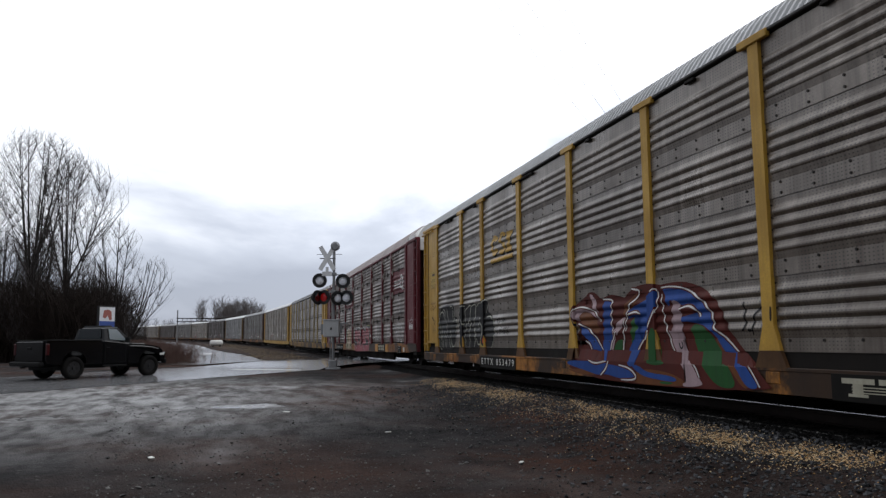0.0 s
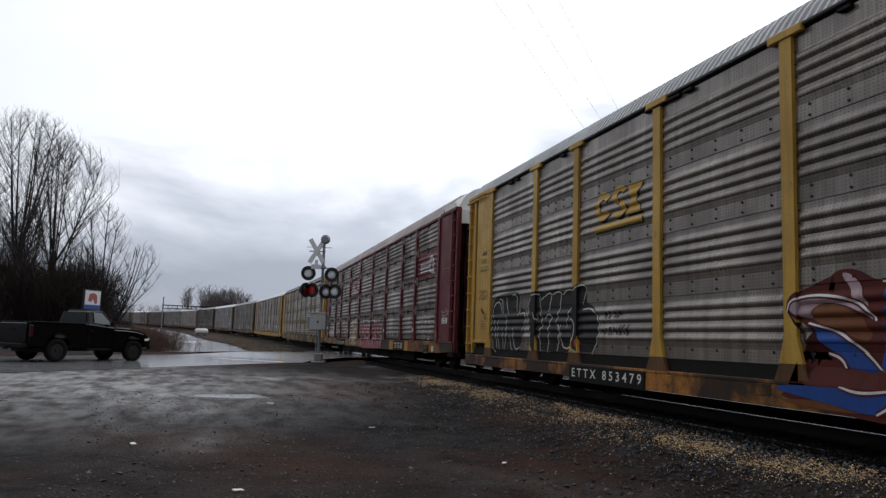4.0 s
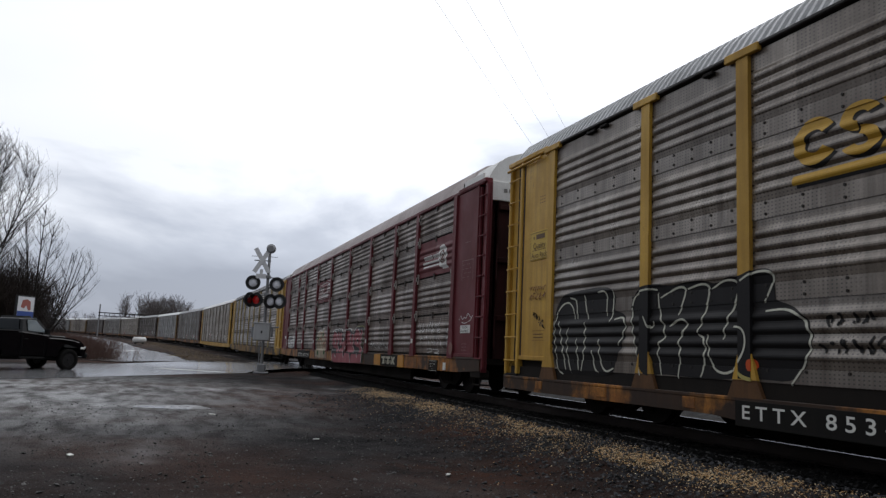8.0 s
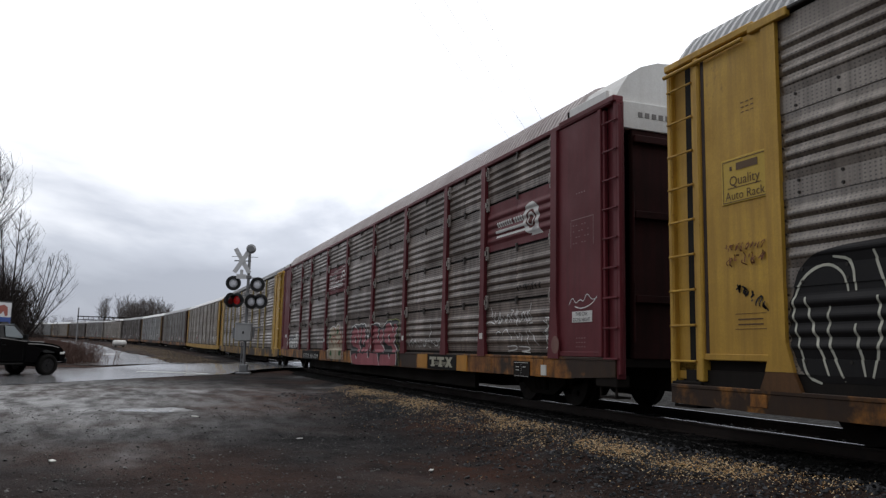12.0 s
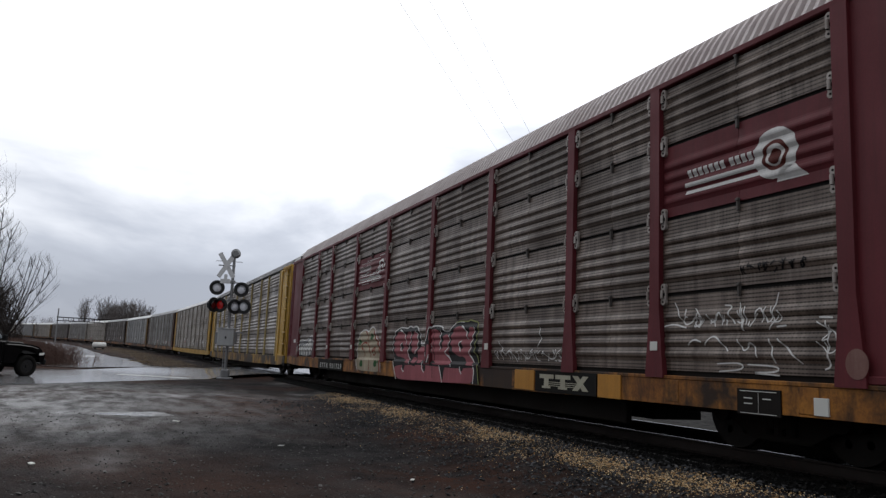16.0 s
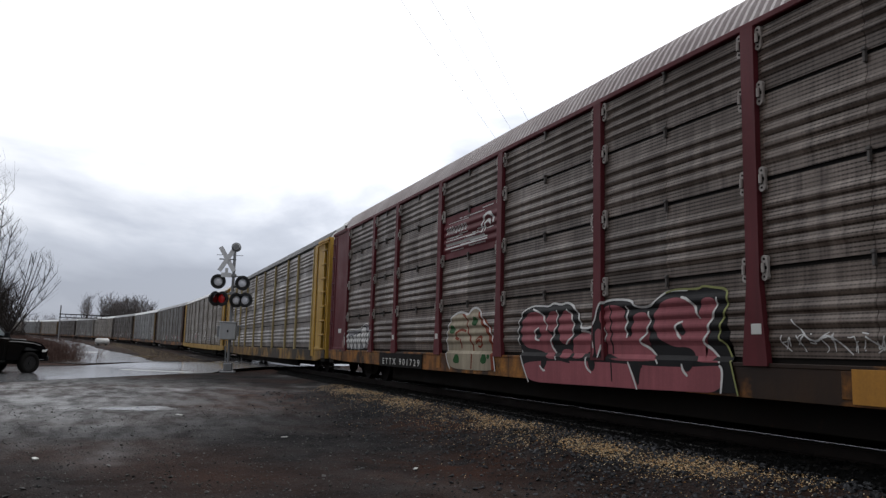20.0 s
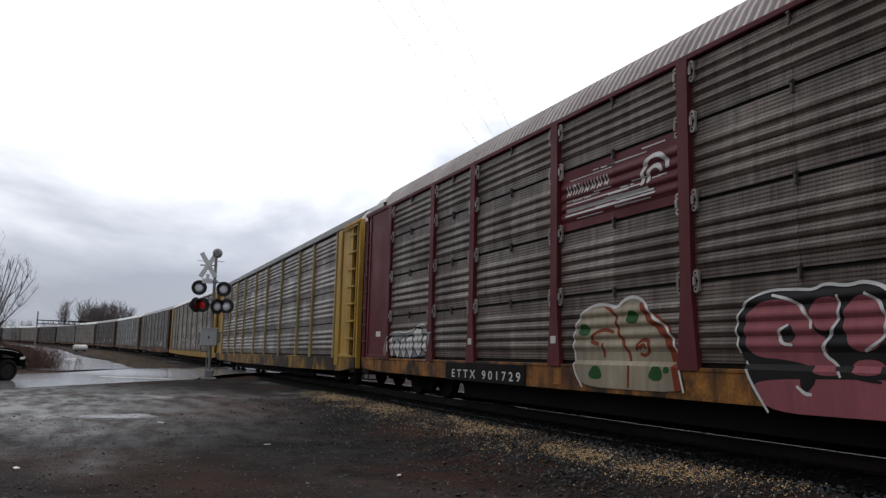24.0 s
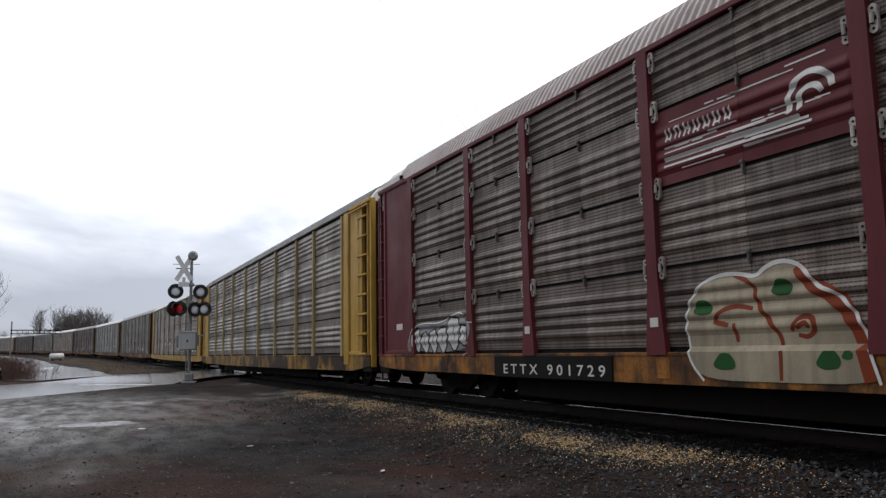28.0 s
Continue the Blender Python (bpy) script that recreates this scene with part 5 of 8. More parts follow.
spray(car_a, "spray_bone", 0.034, [(11.72, 1.54), (11.7, 1.17), (11.83, 0.72)], 0.008)
spray(car_a, "spray_bone", 0.034, [(11.48, 1.08), (11.4, 0.77), (11.23, 0.71)], 0.008)
spray(car_a, "spray_bone", 0.034, [(11.28, 1.26), (11.24, 0.9), (11.07, 0.73), (10.84, 0.81)], 0.008)
spray(car_a, "spray_bone", 0.034, [(12.69, 1.02), (12.63, 0.72), (12.44, 0.66)], 0.008)
spray(car_a, "spray_bone", 0.034, [(12.0, 1.27), (11.91, 0.75)], 0.008)
spray(car_a, "spray_bone", 0.034, [(10.08, 0.73), (10.23, 1.08), (10.34, 1.41), (10.37, 1.72), (10.26, 1.93), (9.92, 1.98), (9.73, 1.95)], 0.008)
spray(car_a, "spray_bone", 0.034, [(9.71, 1.91), (9.67, 1.59), (9.55, 1.43), (9.54, 1.25), (9.73, 1.18), (9.62, 0.75)], 0.008)
spray(car_a, "spray_bone", 0.034, [(9.65, 1.83), (9.26, 1.97), (9.06, 1.93), (9.19, 1.67), (9.26, 1.58)], 0.008)
spray(car_a, "spray_bone", 0.034, [(9.06, 1.92), (8.73, 1.98), (8.58, 1.9), (8.72, 1.54), (8.84, 1.33)], 0.008)
spray(car_a, "spray_bone", 0.034, [(8.57, 1.89), (8.3, 2.0), (8.04, 1.94), (8.14, 1.66), (8.3, 1.45), (8.35, 1.24)], 0.008)
spray(car_a, "spray_bone", 0.034, [(8.01, 1.95), (7.81, 2.04), (7.56, 2.04), (7.47, 1.96), (7.58, 1.77), (7.65, 1.67)], 0.008)
spray(car_a, "spray_bone", 0.034, [(7.63, 1.57), (7.29, 1.59), (7.04, 1.46), (6.94, 1.23), (7.03, 0.99), (7.26, 0.73)], 0.008)
spray(car_a, "spray_bone", 0.034, [(9.45, 1.43), (9.14, 1.54), (9.03, 1.44), (9.25, 1.24), (9.19, 1.05), (9.26, 0.72)], 0.008)
spray(car_a, "spray_bone", 0.034, [(8.16, 1.4), (7.96, 1.38), (7.91, 1.18), (8.03, 0.98), (8.26, 0.81), (8.52, 0.85), (8.62, 1.04), (8.66, 1.31)], 0.008)
spray(car_a, "spray_bone", 0.034, [(8.84, 1.31), (8.68, 1.24), (8.73, 0.85), (8.79, 0.76)], 0.008)
spray(car_a, "spray_bone", 0.034, [(10.02, 1.58), (9.88, 1.38), (9.78, 1.5)], 0.008)
paint(car_a, "spray_orange", [(7.92, 0.99), (7.8, 1.02), (7.74, 0.94), (7.8, 0.86), (7.9, 0.87)], 0.009, smooth=2)
spray(car_a, "spray_yellow", 0.05, [(8.09, 0.87), (7.97, 0.78), (7.74, 0.76)], 0.009)
# pink piece on the second car
paint(car_b, "spray_black", [(0.87, 1.05), (0.91, 1.36), (0.8, 1.59), (0.47, 1.73), (-0.0, 1.73), (-0.37, 1.74), (-0.71, 1.73), (-0.97, 1.66), (-1.13, 1.48), (-1.13, 1.31), (-1.34, 1.31), (-1.57, 1.32), (-1.69, 1.46), (-1.75, 1.68), (-1.86, 1.73), (-2.48, 1.7), (-2.54, 1.57), (-2.94, 1.56), (-3.07, 1.69), (-3.24, 1.76), (-3.64, 1.76), (-3.86, 1.73), (-3.9, 1.79), (-4.36, 1.71), (-4.35, 1.54), (-4.23, 1.32), (-4.19, 1.15), (-4.31, 1.07), (-4.43, 0.85), (-4.51, 0.56), (-4.54, 0.49), (0.45, 0.41), (0.7, 0.65), (0.79, 0.91)], 0.004, smooth=1)
paint(car_b, "spray_rose", [(0.77, 1.09), (0.81, 1.36), (0.7, 1.56), (0.39, 1.64), (0.03, 1.6), (-0.12, 1.43), (-0.15, 1.26), (-0.32, 1.18), (-0.22, 1.05), (-0.44, 0.89), (-0.44, 0.82), (-0.15, 0.83), (-0.12, 0.91), (0.22, 0.98), (0.62, 1.0)], 0.007, smooth=2)
paint(car_b, "spray_rose", [(-0.18, 1.61), (-0.46, 1.62), (-0.44, 1.42), (-0.34, 1.26), (-0.15, 1.3), (-0.08, 1.51)], 0.007, smooth=2)
paint(car_b, "spray_rose", [(-0.57, 1.58), (-0.78, 1.63), (-0.94, 1.52), (-0.97, 1.29), (-0.87, 1.09), (-0.64, 1.05), (-0.51, 1.17), (-0.48, 1.42)], 0.007, smooth=2)
paint(car_b, "spray_rose", [(-0.9, 1.0), (-0.97, 1.17), (-1.16, 1.25), (-1.4, 1.26), (-1.57, 1.15), (-1.63, 0.98), (-1.57, 0.86), (-1.45, 0.86), (-1.43, 0.94), (-1.34, 0.96), (-1.28, 0.85), (-0.94, 0.84)], 0.007, smooth=2)
paint(car_b, "spray_rose", [(-0.57, 0.99), (-0.89, 0.99), (-0.92, 0.84), (-0.55, 0.84)], 0.007, smooth=2)
paint(car_b, "spray_rose", [(-1.75, 1.5), (-1.84, 1.66), (-2.31, 1.61), (-2.32, 1.37), (-2.34, 1.16), (-2.44, 1.13), (-2.5, 1.3), (-2.52, 1.5), (-2.82, 1.52), (-2.91, 1.36), (-2.79, 1.16), (-2.63, 1.08), (-2.88, 1.0), (-3.05, 0.9), (-3.07, 0.84), (-2.06, 0.83), (-1.95, 0.88), (-1.86, 0.91), (-1.87, 1.17), (-1.86, 1.31), (-1.77, 1.39)], 0.007, smooth=2)
paint(car_b, "spray_rose", [(-1.64, 1.28), (-1.78, 1.31), (-1.85, 1.17), (-1.77, 0.95), (-1.68, 0.88), (-1.64, 1.09)], 0.007, smooth=2)
paint(car_b, "spray_rose", [(-2.96, 1.35), (-3.0, 1.52), (-3.16, 1.64), (-3.4, 1.69), (-3.64, 1.64), (-3.82, 1.51), (-3.87, 1.39), (-3.9, 1.65), (-4.17, 1.64), (-4.17, 1.49), (-4.07, 1.33), (-3.98, 1.15), (-3.93, 1.07), (-4.11, 0.98), (-4.24, 0.87), (-4.23, 0.85), (-3.79, 0.85), (-3.76, 0.98), (-3.62, 1.04), (-3.38, 1.03), (-3.18, 1.1), (-3.01, 1.19)], 0.007, smooth=2)
paint(car_b, "spray_rose", [(0.65, 0.76), (-0.57, 0.8), (-1.79, 0.81), (-2.78, 0.78), (-3.61, 0.78), (-4.24, 0.82), (-4.3, 0.79), (-4.27, 0.49), (-3.6, 0.48), (-2.77, 0.46), (-1.79, 0.45), (-0.57, 0.43), (0.42, 0.42), (0.62, 0.61)], 0.007, smooth=2)
paint(car_b, "spray_black", [(0.23, 1.33), (0.12, 1.35), (0.1, 1.18), (0.22, 1.15), (0.3, 1.24)], 0.009, smooth=1)
paint(car_b, "spray_black", [(-3.43, 1.34), (-3.55, 1.34), (-3.6, 1.25), (-3.56, 1.17), (-3.47, 1.21), (-3.41, 1.27)], 0.009, smooth=1)
paint(car_b, "spray_black", [(-2.35, 1.58), (-2.52, 1.5), (-2.5, 1.33), (-2.4, 1.16), (-2.34, 1.2)], 0.009, smooth=1)
paint(car_b, "spray_black", [(0.02, 0.82), (-0.15, 0.84), (-0.18, 0.76), (-0.05, 0.63), (0.02, 0.69)], 0.009, smooth=1)
paint(car_b, "spray_black", [(-1.4, 0.91), (-1.57, 0.91), (-1.62, 0.73), (-1.54, 0.65), (-1.43, 0.72)], 0.009, smooth=1)
paint(car_b, "spray_black", [(-2.46, 0.82), (-2.69, 0.82), (-2.78, 0.77), (-2.71, 0.73), (-2.68, 0.47), (-2.59, 0.6), (-2.49, 0.76)], 0.009, smooth=1)
paint(car_b, "spray_black", [(-3.57, 0.9), (-3.8, 0.91), (-3.79, 0.8), (-3.68, 0.71), (-3.59, 0.77)], 0.009, smooth=1)
spray(car_b, "spray_white", 0.04, [(0.87, 1.05), (0.93, 1.36), (0.8, 1.61), (0.47, 1.74), (0.03, 1.72), (-0.15, 1.7), (-0.29, 1.76), (-0.55, 1.71), (-0.74, 1.75), (-1.0, 1.66), (-1.16, 1.44), (-1.16, 1.31), (-1.46, 1.32), (-1.63, 1.39), (-1.71, 1.64), (-1.86, 1.73), (-2.48, 1.7), (-2.57, 1.58), (-2.94, 1.58), (-3.07, 1.71), (-3.29, 1.78), (-3.64, 1.76)], 0.011)
spray(car_b, "spray_white", 0.04, [(0.39, 1.68), (0.07, 1.6), (-0.08, 1.43), (-0.12, 1.3)], 0.011)
spray(car_b, "spray_white", 0.04, [(0.18, 1.35), (0.33, 1.27), (0.27, 1.15), (0.12, 1.13)], 0.011)
spray(car_b, "spray_white", 0.04, [(-0.44, 1.63), (-0.46, 1.42), (-0.3, 1.18), (-0.22, 1.05), (-0.41, 0.93), (-0.46, 0.81)], 0.011)
spray(car_b, "spray_white", 0.04, [(-0.74, 1.63), (-0.91, 1.53), (-0.97, 1.33), (-0.9, 1.17), (-0.71, 1.07)], 0.011)
spray(car_b, "spray_white", 0.04, [(-1.19, 1.27), (-1.4, 1.26), (-1.55, 1.15), (-1.6, 1.01)], 0.011)
spray(car_b, "spray_white", 0.04, [(-1.8, 1.35), (-1.86, 1.2), (-1.79, 1.02), (-1.7, 0.86)], 0.011)
spray(car_b, "spray_white", 0.04, [(-1.43, 0.94), (-1.34, 0.85), (-1.36, 0.72), (-1.51, 0.64)], 0.011)
spray(car_b, "spray_white", 0.04, [(-2.35, 1.61), (-2.4, 1.51), (-2.34, 1.3), (-2.37, 1.16)], 0.011)
spray(car_b, "spray_white", 0.04, [(-2.85, 1.52), (-2.91, 1.39), (-2.79, 1.19), (-2.63, 1.09), (-2.88, 1.02), (-3.03, 0.9), (-3.09, 0.81)], 0.011)
spray(car_b, "spray_white", 0.04, [(-3.52, 1.68), (-3.68, 1.64), (-3.82, 1.51), (-3.87, 1.39)], 0.011)
spray(car_b, "spray_white", 0.04, [(-3.55, 1.36), (-3.43, 1.33), (-3.41, 1.22), (-3.54, 1.14)], 0.011)
spray(car_b, "spray_white", 0.04, [(-4.19, 1.64), (-4.17, 1.49), (-4.06, 1.35), (-3.98, 1.15), (-3.93, 1.08), (-4.08, 1.01), (-4.21, 0.9), (-4.25, 0.85)], 0.011)
spray(car_b, "spray_white", 0.04, [(-3.57, 0.82), (-3.59, 0.74), (-3.68, 0.67)], 0.011)
spray(car_b, "spray_white", 0.04, [(-2.43, 0.82), (-2.55, 0.63), (-2.64, 0.45)], 0.011)
spray(car_b, "spray_white", 0.04, [(-4.24, 0.82), (-4.3, 0.77), (-4.26, 0.49)], 0.011)
spray(car_b, "spray_white", 0.04, [(0.07, 0.71), (-0.04, 0.63), (-0.12, 0.63)], 0.011)
spray(car_b, "spray_white", 0.04, [(0.79, 0.96), (0.7, 0.74), (0.45, 0.41)], 0.011)
spray(car_b, "spray_lime", 0.032, [(-3.2, 1.75), (-3.41, 1.79), (-3.86, 1.76), (-3.91, 1.8), (-4.15, 1.76), (-4.36, 1.73), (-4.37, 1.54), (-4.26, 1.35), (-4.19, 1.14), (-4.32, 1.09), (-4.43, 0.88), (-4.5, 0.61), (-4.54, 0.48)], 0.012)
spray(car_b, "spray_black", 0.035, [(-1.96, 1.7), (-1.97, 1.38), (-2.01, 0.95), (-2.05, 0.53)], 0.01)
spray(car_b, "spray_black", 0.035, [(-0.64, 0.81), (-0.9, 0.78)], 0.01)
# cream piece with green spots
paint(car_b, "spray_cream", [(4.25, 1.01), (4.25, 1.28), (4.15, 1.51), (3.95, 1.68), (3.67, 1.73), (3.39, 1.71), (3.18, 1.65), (3.07, 1.75), (2.87, 1.8), (2.66, 1.77), (2.5, 1.63), (2.43, 1.5), (2.2, 1.41), (2.03, 1.24), (1.93, 1.02), (1.85, 0.76), (1.8, 0.55), (2.81, 0.54), (3.99, 0.54), (4.2, 0.75)], 0.005, smooth=2)
spray(car_b, "spray_rust", 0.19, [(2.64, 1.74), (2.47, 1.52), (2.22, 1.41), (2.06, 1.23), (1.96, 0.99), (1.88, 0.57)], 0.007)
spray(car_b, "spray_rust", 0.062, [(3.5, 1.72), (3.2, 1.61), (3.17, 1.37), (2.97, 1.12), (2.87, 0.97), (2.89, 0.56)], 0.008)
spray(car_b, "spray_rust", 0.062, [(2.75, 1.07), (2.67, 1.21), (2.5, 1.22), (2.45, 1.1), (2.55, 1.0), (2.68, 1.03)], 0.008)
spray(car_b, "spray_rust", 0.062, [(3.82, 1.23), (3.71, 1.33), (3.48, 1.38), (3.23, 1.33)], 0.008)
spray(car_b, "spray_rust", 0.062, [(3.52, 1.18), (3.49, 0.97)], 0.008)
spray(car_b, "spray_rust", 0.062, [(3.84, 1.21), (3.6, 1.16)], 0.008)
spray(car_b, "spray_rust", 0.062, [(2.69, 1.1), (2.58, 1.16), (2.53, 1.1)], 0.008)
spray(car_b, "spray_white", 0.05, [(3.99, 0.53), (4.2, 0.74), (4.26, 1.01), (4.27, 1.28), (4.17, 1.51), (3.95, 1.69), (3.67, 1.75), (3.39, 1.73), (3.18, 1.67), (3.07, 1.76), (2.87, 1.82), (2.65, 1.78), (2.49, 1.64), (2.41, 1.51), (2.19, 1.43), (2.01, 1.25), (1.91, 1.02), (1.84, 0.76), (1.78, 0.55)], 0.011)
paint(car_b, "spray_green", [(2.69, 1.52), (2.71, 1.45), (2.81, 1.44), (2.91, 1.45), (2.99, 1.51), (2.92, 1.59), (2.88, 1.63), (2.79, 1.62), (2.74, 1.6)], 0.009, smooth=2)
paint(car_b, "spray_green", [(3.83, 1.37), (3.84, 1.3), (3.97, 1.29), (4.07, 1.3), (4.16, 1.34), (4.09, 1.43), (4.05, 1.47), (3.94, 1.47), (3.88, 1.45)], 0.009, smooth=2)
paint(car_b, "spray_green", [(3.5, 0.75), (3.51, 0.67), (3.64, 0.66), (3.75, 0.66), (3.85, 0.71), (3.77, 0.8), (3.72, 0.85), (3.61, 0.85), (3.56, 0.83)], 0.009, smooth=2)
paint(car_b, "spray_green", [(2.17, 0.78), (2.19, 0.7), (2.29, 0.68), (2.38, 0.68), (2.47, 0.73), (2.4, 0.83), (2.36, 0.87), (2.26, 0.88), (2.22, 0.85)], 0.009, smooth=2)
paint(car_b, "spray_green", [(2.04, 0.83), (2.05, 0.79), (2.1, 0.78), (2.13, 0.78), (2.17, 0.8), (2.14, 0.85), (2.12, 0.87), (2.08, 0.87), (2.06, 0.86)], 0.009, smooth=2)
paint(car_b, "spray_white2", [(12.85, 1.14), (12.65, 1.45), (12.16, 1.49), (11.49, 1.44), (10.82, 1.57), (10.43, 1.66), (10.18, 1.44), (9.9, 1.44), (10.0, 1.14), (10.42, 0.91), (12.54, 0.9)], 0.005, smooth=2)
spray(car_b, "spray_white", 0.03, [(12.92, 1.13), (12.71, 1.47), (12.16, 1.53), (11.49, 1.48), (10.82, 1.61), (10.38, 1.69), (10.13, 1.46), (9.85, 1.45)], 0.009)
for y, z, w, h in ((12.58, 1.16, 0.20, 0.26), (12.16, 1.12, 0.22, 0.22), (11.72, 1.15, 0.20, 0.25), (11.28, 1.18, 0.24, 0.27), (10.74, 1.30, 0.30, 0.34), (10.30, 1.24, 0.24, 0.20)):
    loop = [(y + w * math.cos(a), z + h * math.sin(a) * (1 + 0.2 * math.cos(3 * a + y))) for a in (k * math.pi / 6 for k in range(12))]
    paint(car_b, "spray_white", loop, 0.010)
    spray(car_b, "spray_black", 0.045, closed(loop), 0.0115)
    spray(car_b, "spray_black", 0.03, [(y + 0.02, z + 0.4 * h), (y - 0.02, z - 0.45 * h)], 0.0115)
spray(car_b, "spray_white", 0.03, [(10.34, 1.1), (10.0, 0.81)], 0.009)
spray(car_b, "spray_white", 0.03, [(10.05, 1.09), (10.26, 0.83)], 0.009)
# chalk-white scrawls
spray(car_b, "spray_white", 0.022, [(-10.36, 1.81), (-10.52, 1.57), (-10.62, 1.49), (-10.81, 1.63), (-10.87, 1.5)], 0.006)
spray(car_b, "spray_white", 0.022, [(-10.98, 1.63), (-11.08, 1.49), (-11.21, 1.69), (-11.25, 1.49)], 0.006)
spray(car_b, "spray_white", 0.022, [(-11.27, 1.73), (-11.41, 1.72), (-11.33, 1.62), (-11.46, 1.5)], 0.006)
spray(car_b, "spray_white", 0.022, [(-11.56, 1.68), (-11.6, 1.32), (-11.52, 1.75)], 0.006)
spray(car_b, "spray_white", 0.022, [(-11.7, 1.46), (-11.85, 1.74), (-11.97, 1.42), (-12.1, 1.83)], 0.006)
spray(car_b, "spray_white", 0.022, [(-10.63, 1.25), (-10.75, 1.33), (-10.89, 1.29)], 0.006)
spray(car_b, "spray_white", 0.022, [(-10.93, 1.25), (-11.1, 1.4), (-11.33, 1.18)], 0.006)
spray(car_b, "spray_white", 0.022, [(-11.49, 1.32), (-11.59, 1.15), (-11.7, 1.32), (-11.8, 1.11)], 0.006)
spray(car_b, "spray_white", 0.022, [(-11.97, 1.32), (-12.04, 1.05)], 0.006)
spray(car_b, "spray_white", 0.022, [(-12.09, 1.32), (-12.41, 1.05)], 0.006)
spray(car_b, "spray_white", 0.022, [(-11.13, 1.03), (-11.54, 1.05), (-11.56, 0.97), (-11.16, 0.94)], 0.006)
spray(car_b, "spray_white", 0.022, [(-11.62, 1.03), (-12.09, 1.02), (-12.06, 0.95), (-11.62, 0.94), (-12.09, 0.92)], 0.006)
spray(car_b, "spray_white", 0.022, [(-12.63, 1.54), (-12.8, 1.53)], 0.006)
spray(car_b, "spray_white", 0.022, [(-12.72, 1.5), (-12.76, 1.31)], 0.006)
spray(car_b, "spray_white", 0.022, [(-12.71, 1.28), (-12.77, 1.03), (-12.68, 1.0)], 0.006)
spray(car_b, "spray_white", 0.022, [(-12.09, 1.45), (-12.23, 1.46)], 0.006)
spray(car_b, "spray_white", 0.022, [(-10.17, 1.5), (-10.37, 1.53), (-10.62, 1.47)], 0.006)
spray(car_b, "spray_white", 0.022, [(-5.3, 1.34), (-5.59, 1.06), (-5.77, 1.2), (-6.04, 0.97)], 0.006)
spray(car_b, "spray_white", 0.022, [(-6.2, 1.15), (-6.45, 0.98), (-6.6, 1.2)], 0.006)
spray(car_b, "spray_white", 0.022, [(-6.83, 1.58), (-6.92, 1.32), (-6.76, 1.24)], 0.006)
spray(car_b, "spray_white", 0.022, [(-6.98, 1.15), (-7.27, 0.99), (-7.54, 1.19)], 0.006)

SILL_X = -SIDE - 0.055
# reporting marks on black plates
for car, y0, y1, z0, z1, text, yc, zc in ((car_a, 5.34, 8.10, 0.215, 0.515, "E T T X   8 5 3 4 7 9", 6.70, 0.375), (car_b, 5.72, 9.05, 0.47, 0.82, "E T T X   9 0 1 7 2 9", 7.29, 0.60)):
    plate = part("marking_panel", boxes((SILL_X - 0.012, SILL_X + 0.02, y0, y1, z0, z1), bevel=0.003), M["plate_black"], car, "black painted plate with white lettering")
    letters("letter", writing(text, 0.225, yc, zc, 1.0, SILL_X - 0.016, 0.012, 2.55 if car is car_a else 2.85), M["letters"], plate, "white stencilled letter")


def mark_shapes(k, w, h):
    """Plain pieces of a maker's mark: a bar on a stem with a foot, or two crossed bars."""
    if k < 2:
        return [[(0, h), (w, h), (w, 0.70 * h), (0, 0.70 * h)], [(0.34 * w, 0.70 * h), (0.66 * w, 0.70 * h), (0.66 * w, 0.16 * h), (0.34 * w, 0.16 * h)], [(0.2 * w, 0.16 * h), (0.8 * w, 0.16 * h), (0.8 * w, 0), (0.2 * w, 0)]]
    return [[(0, h), (0.36 * w, h), (w, 0), (0.64 * w, 0)], [(0.66 * w, h), (w, h), (0.36 * w, 0), (0, 0)]]


M["old_white"] = weathered("yellowed_white_paint", (0.50, 0.48, 0.38), (0.25, 0.23, 0.17), 0.6, 0, 0.6)
for car, y0, z0, z1 in ((car_b, -6.80, 0.49, 0.835), (car_a, -4.9, 0.215, 0.515)):
    plate = part("mark_plate", boxes((SILL_X - 0.010, SILL_X + 0.02, y0 - 1.85, y0, z0, z1), bevel=0.003), M["plate_black"], car, "black painted panel with a maker's mark")
    h = (z1 - z0) * 0.66
    for k in range(3):
        for q, shape in enumerate(mark_shapes(k, 0.46, h)):
            bm = bmesh.new()
            bm.faces.new([bm.verts.new((SILL_X - 0.014 - 0.001 * q, y0 - 0.16 - k * 0.515 - u, z0 + 0.06 + v)) for u, v in shape])
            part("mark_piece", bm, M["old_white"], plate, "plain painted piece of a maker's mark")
    part("mark_stripe", flat_bars([(y0 - 1.35, y0 - 0.3, z0 + 0.10 + 0.03 * k, z0 + 0.112 + 0.03 * k) for k in range(3)], SILL_X - 0.0125), M["old_white"], plate)
M["bright_orange"] = weathered("fresh_orange_paint", (0.56, 0.26, 0.04), (0.25, 0.12, 0.03), 0.5, 0, 0.35, 0.6, 0.3)
for y0, y1 in ((-6.75, -6.05), (-9.25, -8.68)):
    part("stripe", boxes((SILL_X - 0.008, SILL_X + 0.02, y0, y1, 0.49, 0.83), bevel=0.003), M["bright_orange"], car_b, "fresh orange painted stripe")
for y0, y1, z0, z1, m in ((-12.15, -11.51, 0.47, 0.76, "black"), (-12.76, -12.58, 0.53, 0.71, "letters")):
    part("data_plate", boxes((SILL_X - 0.010, SILL_X + 0.02, y0, y1, z0, z1), bevel=0.003), M[m], car_b, "small data plate on the sill")
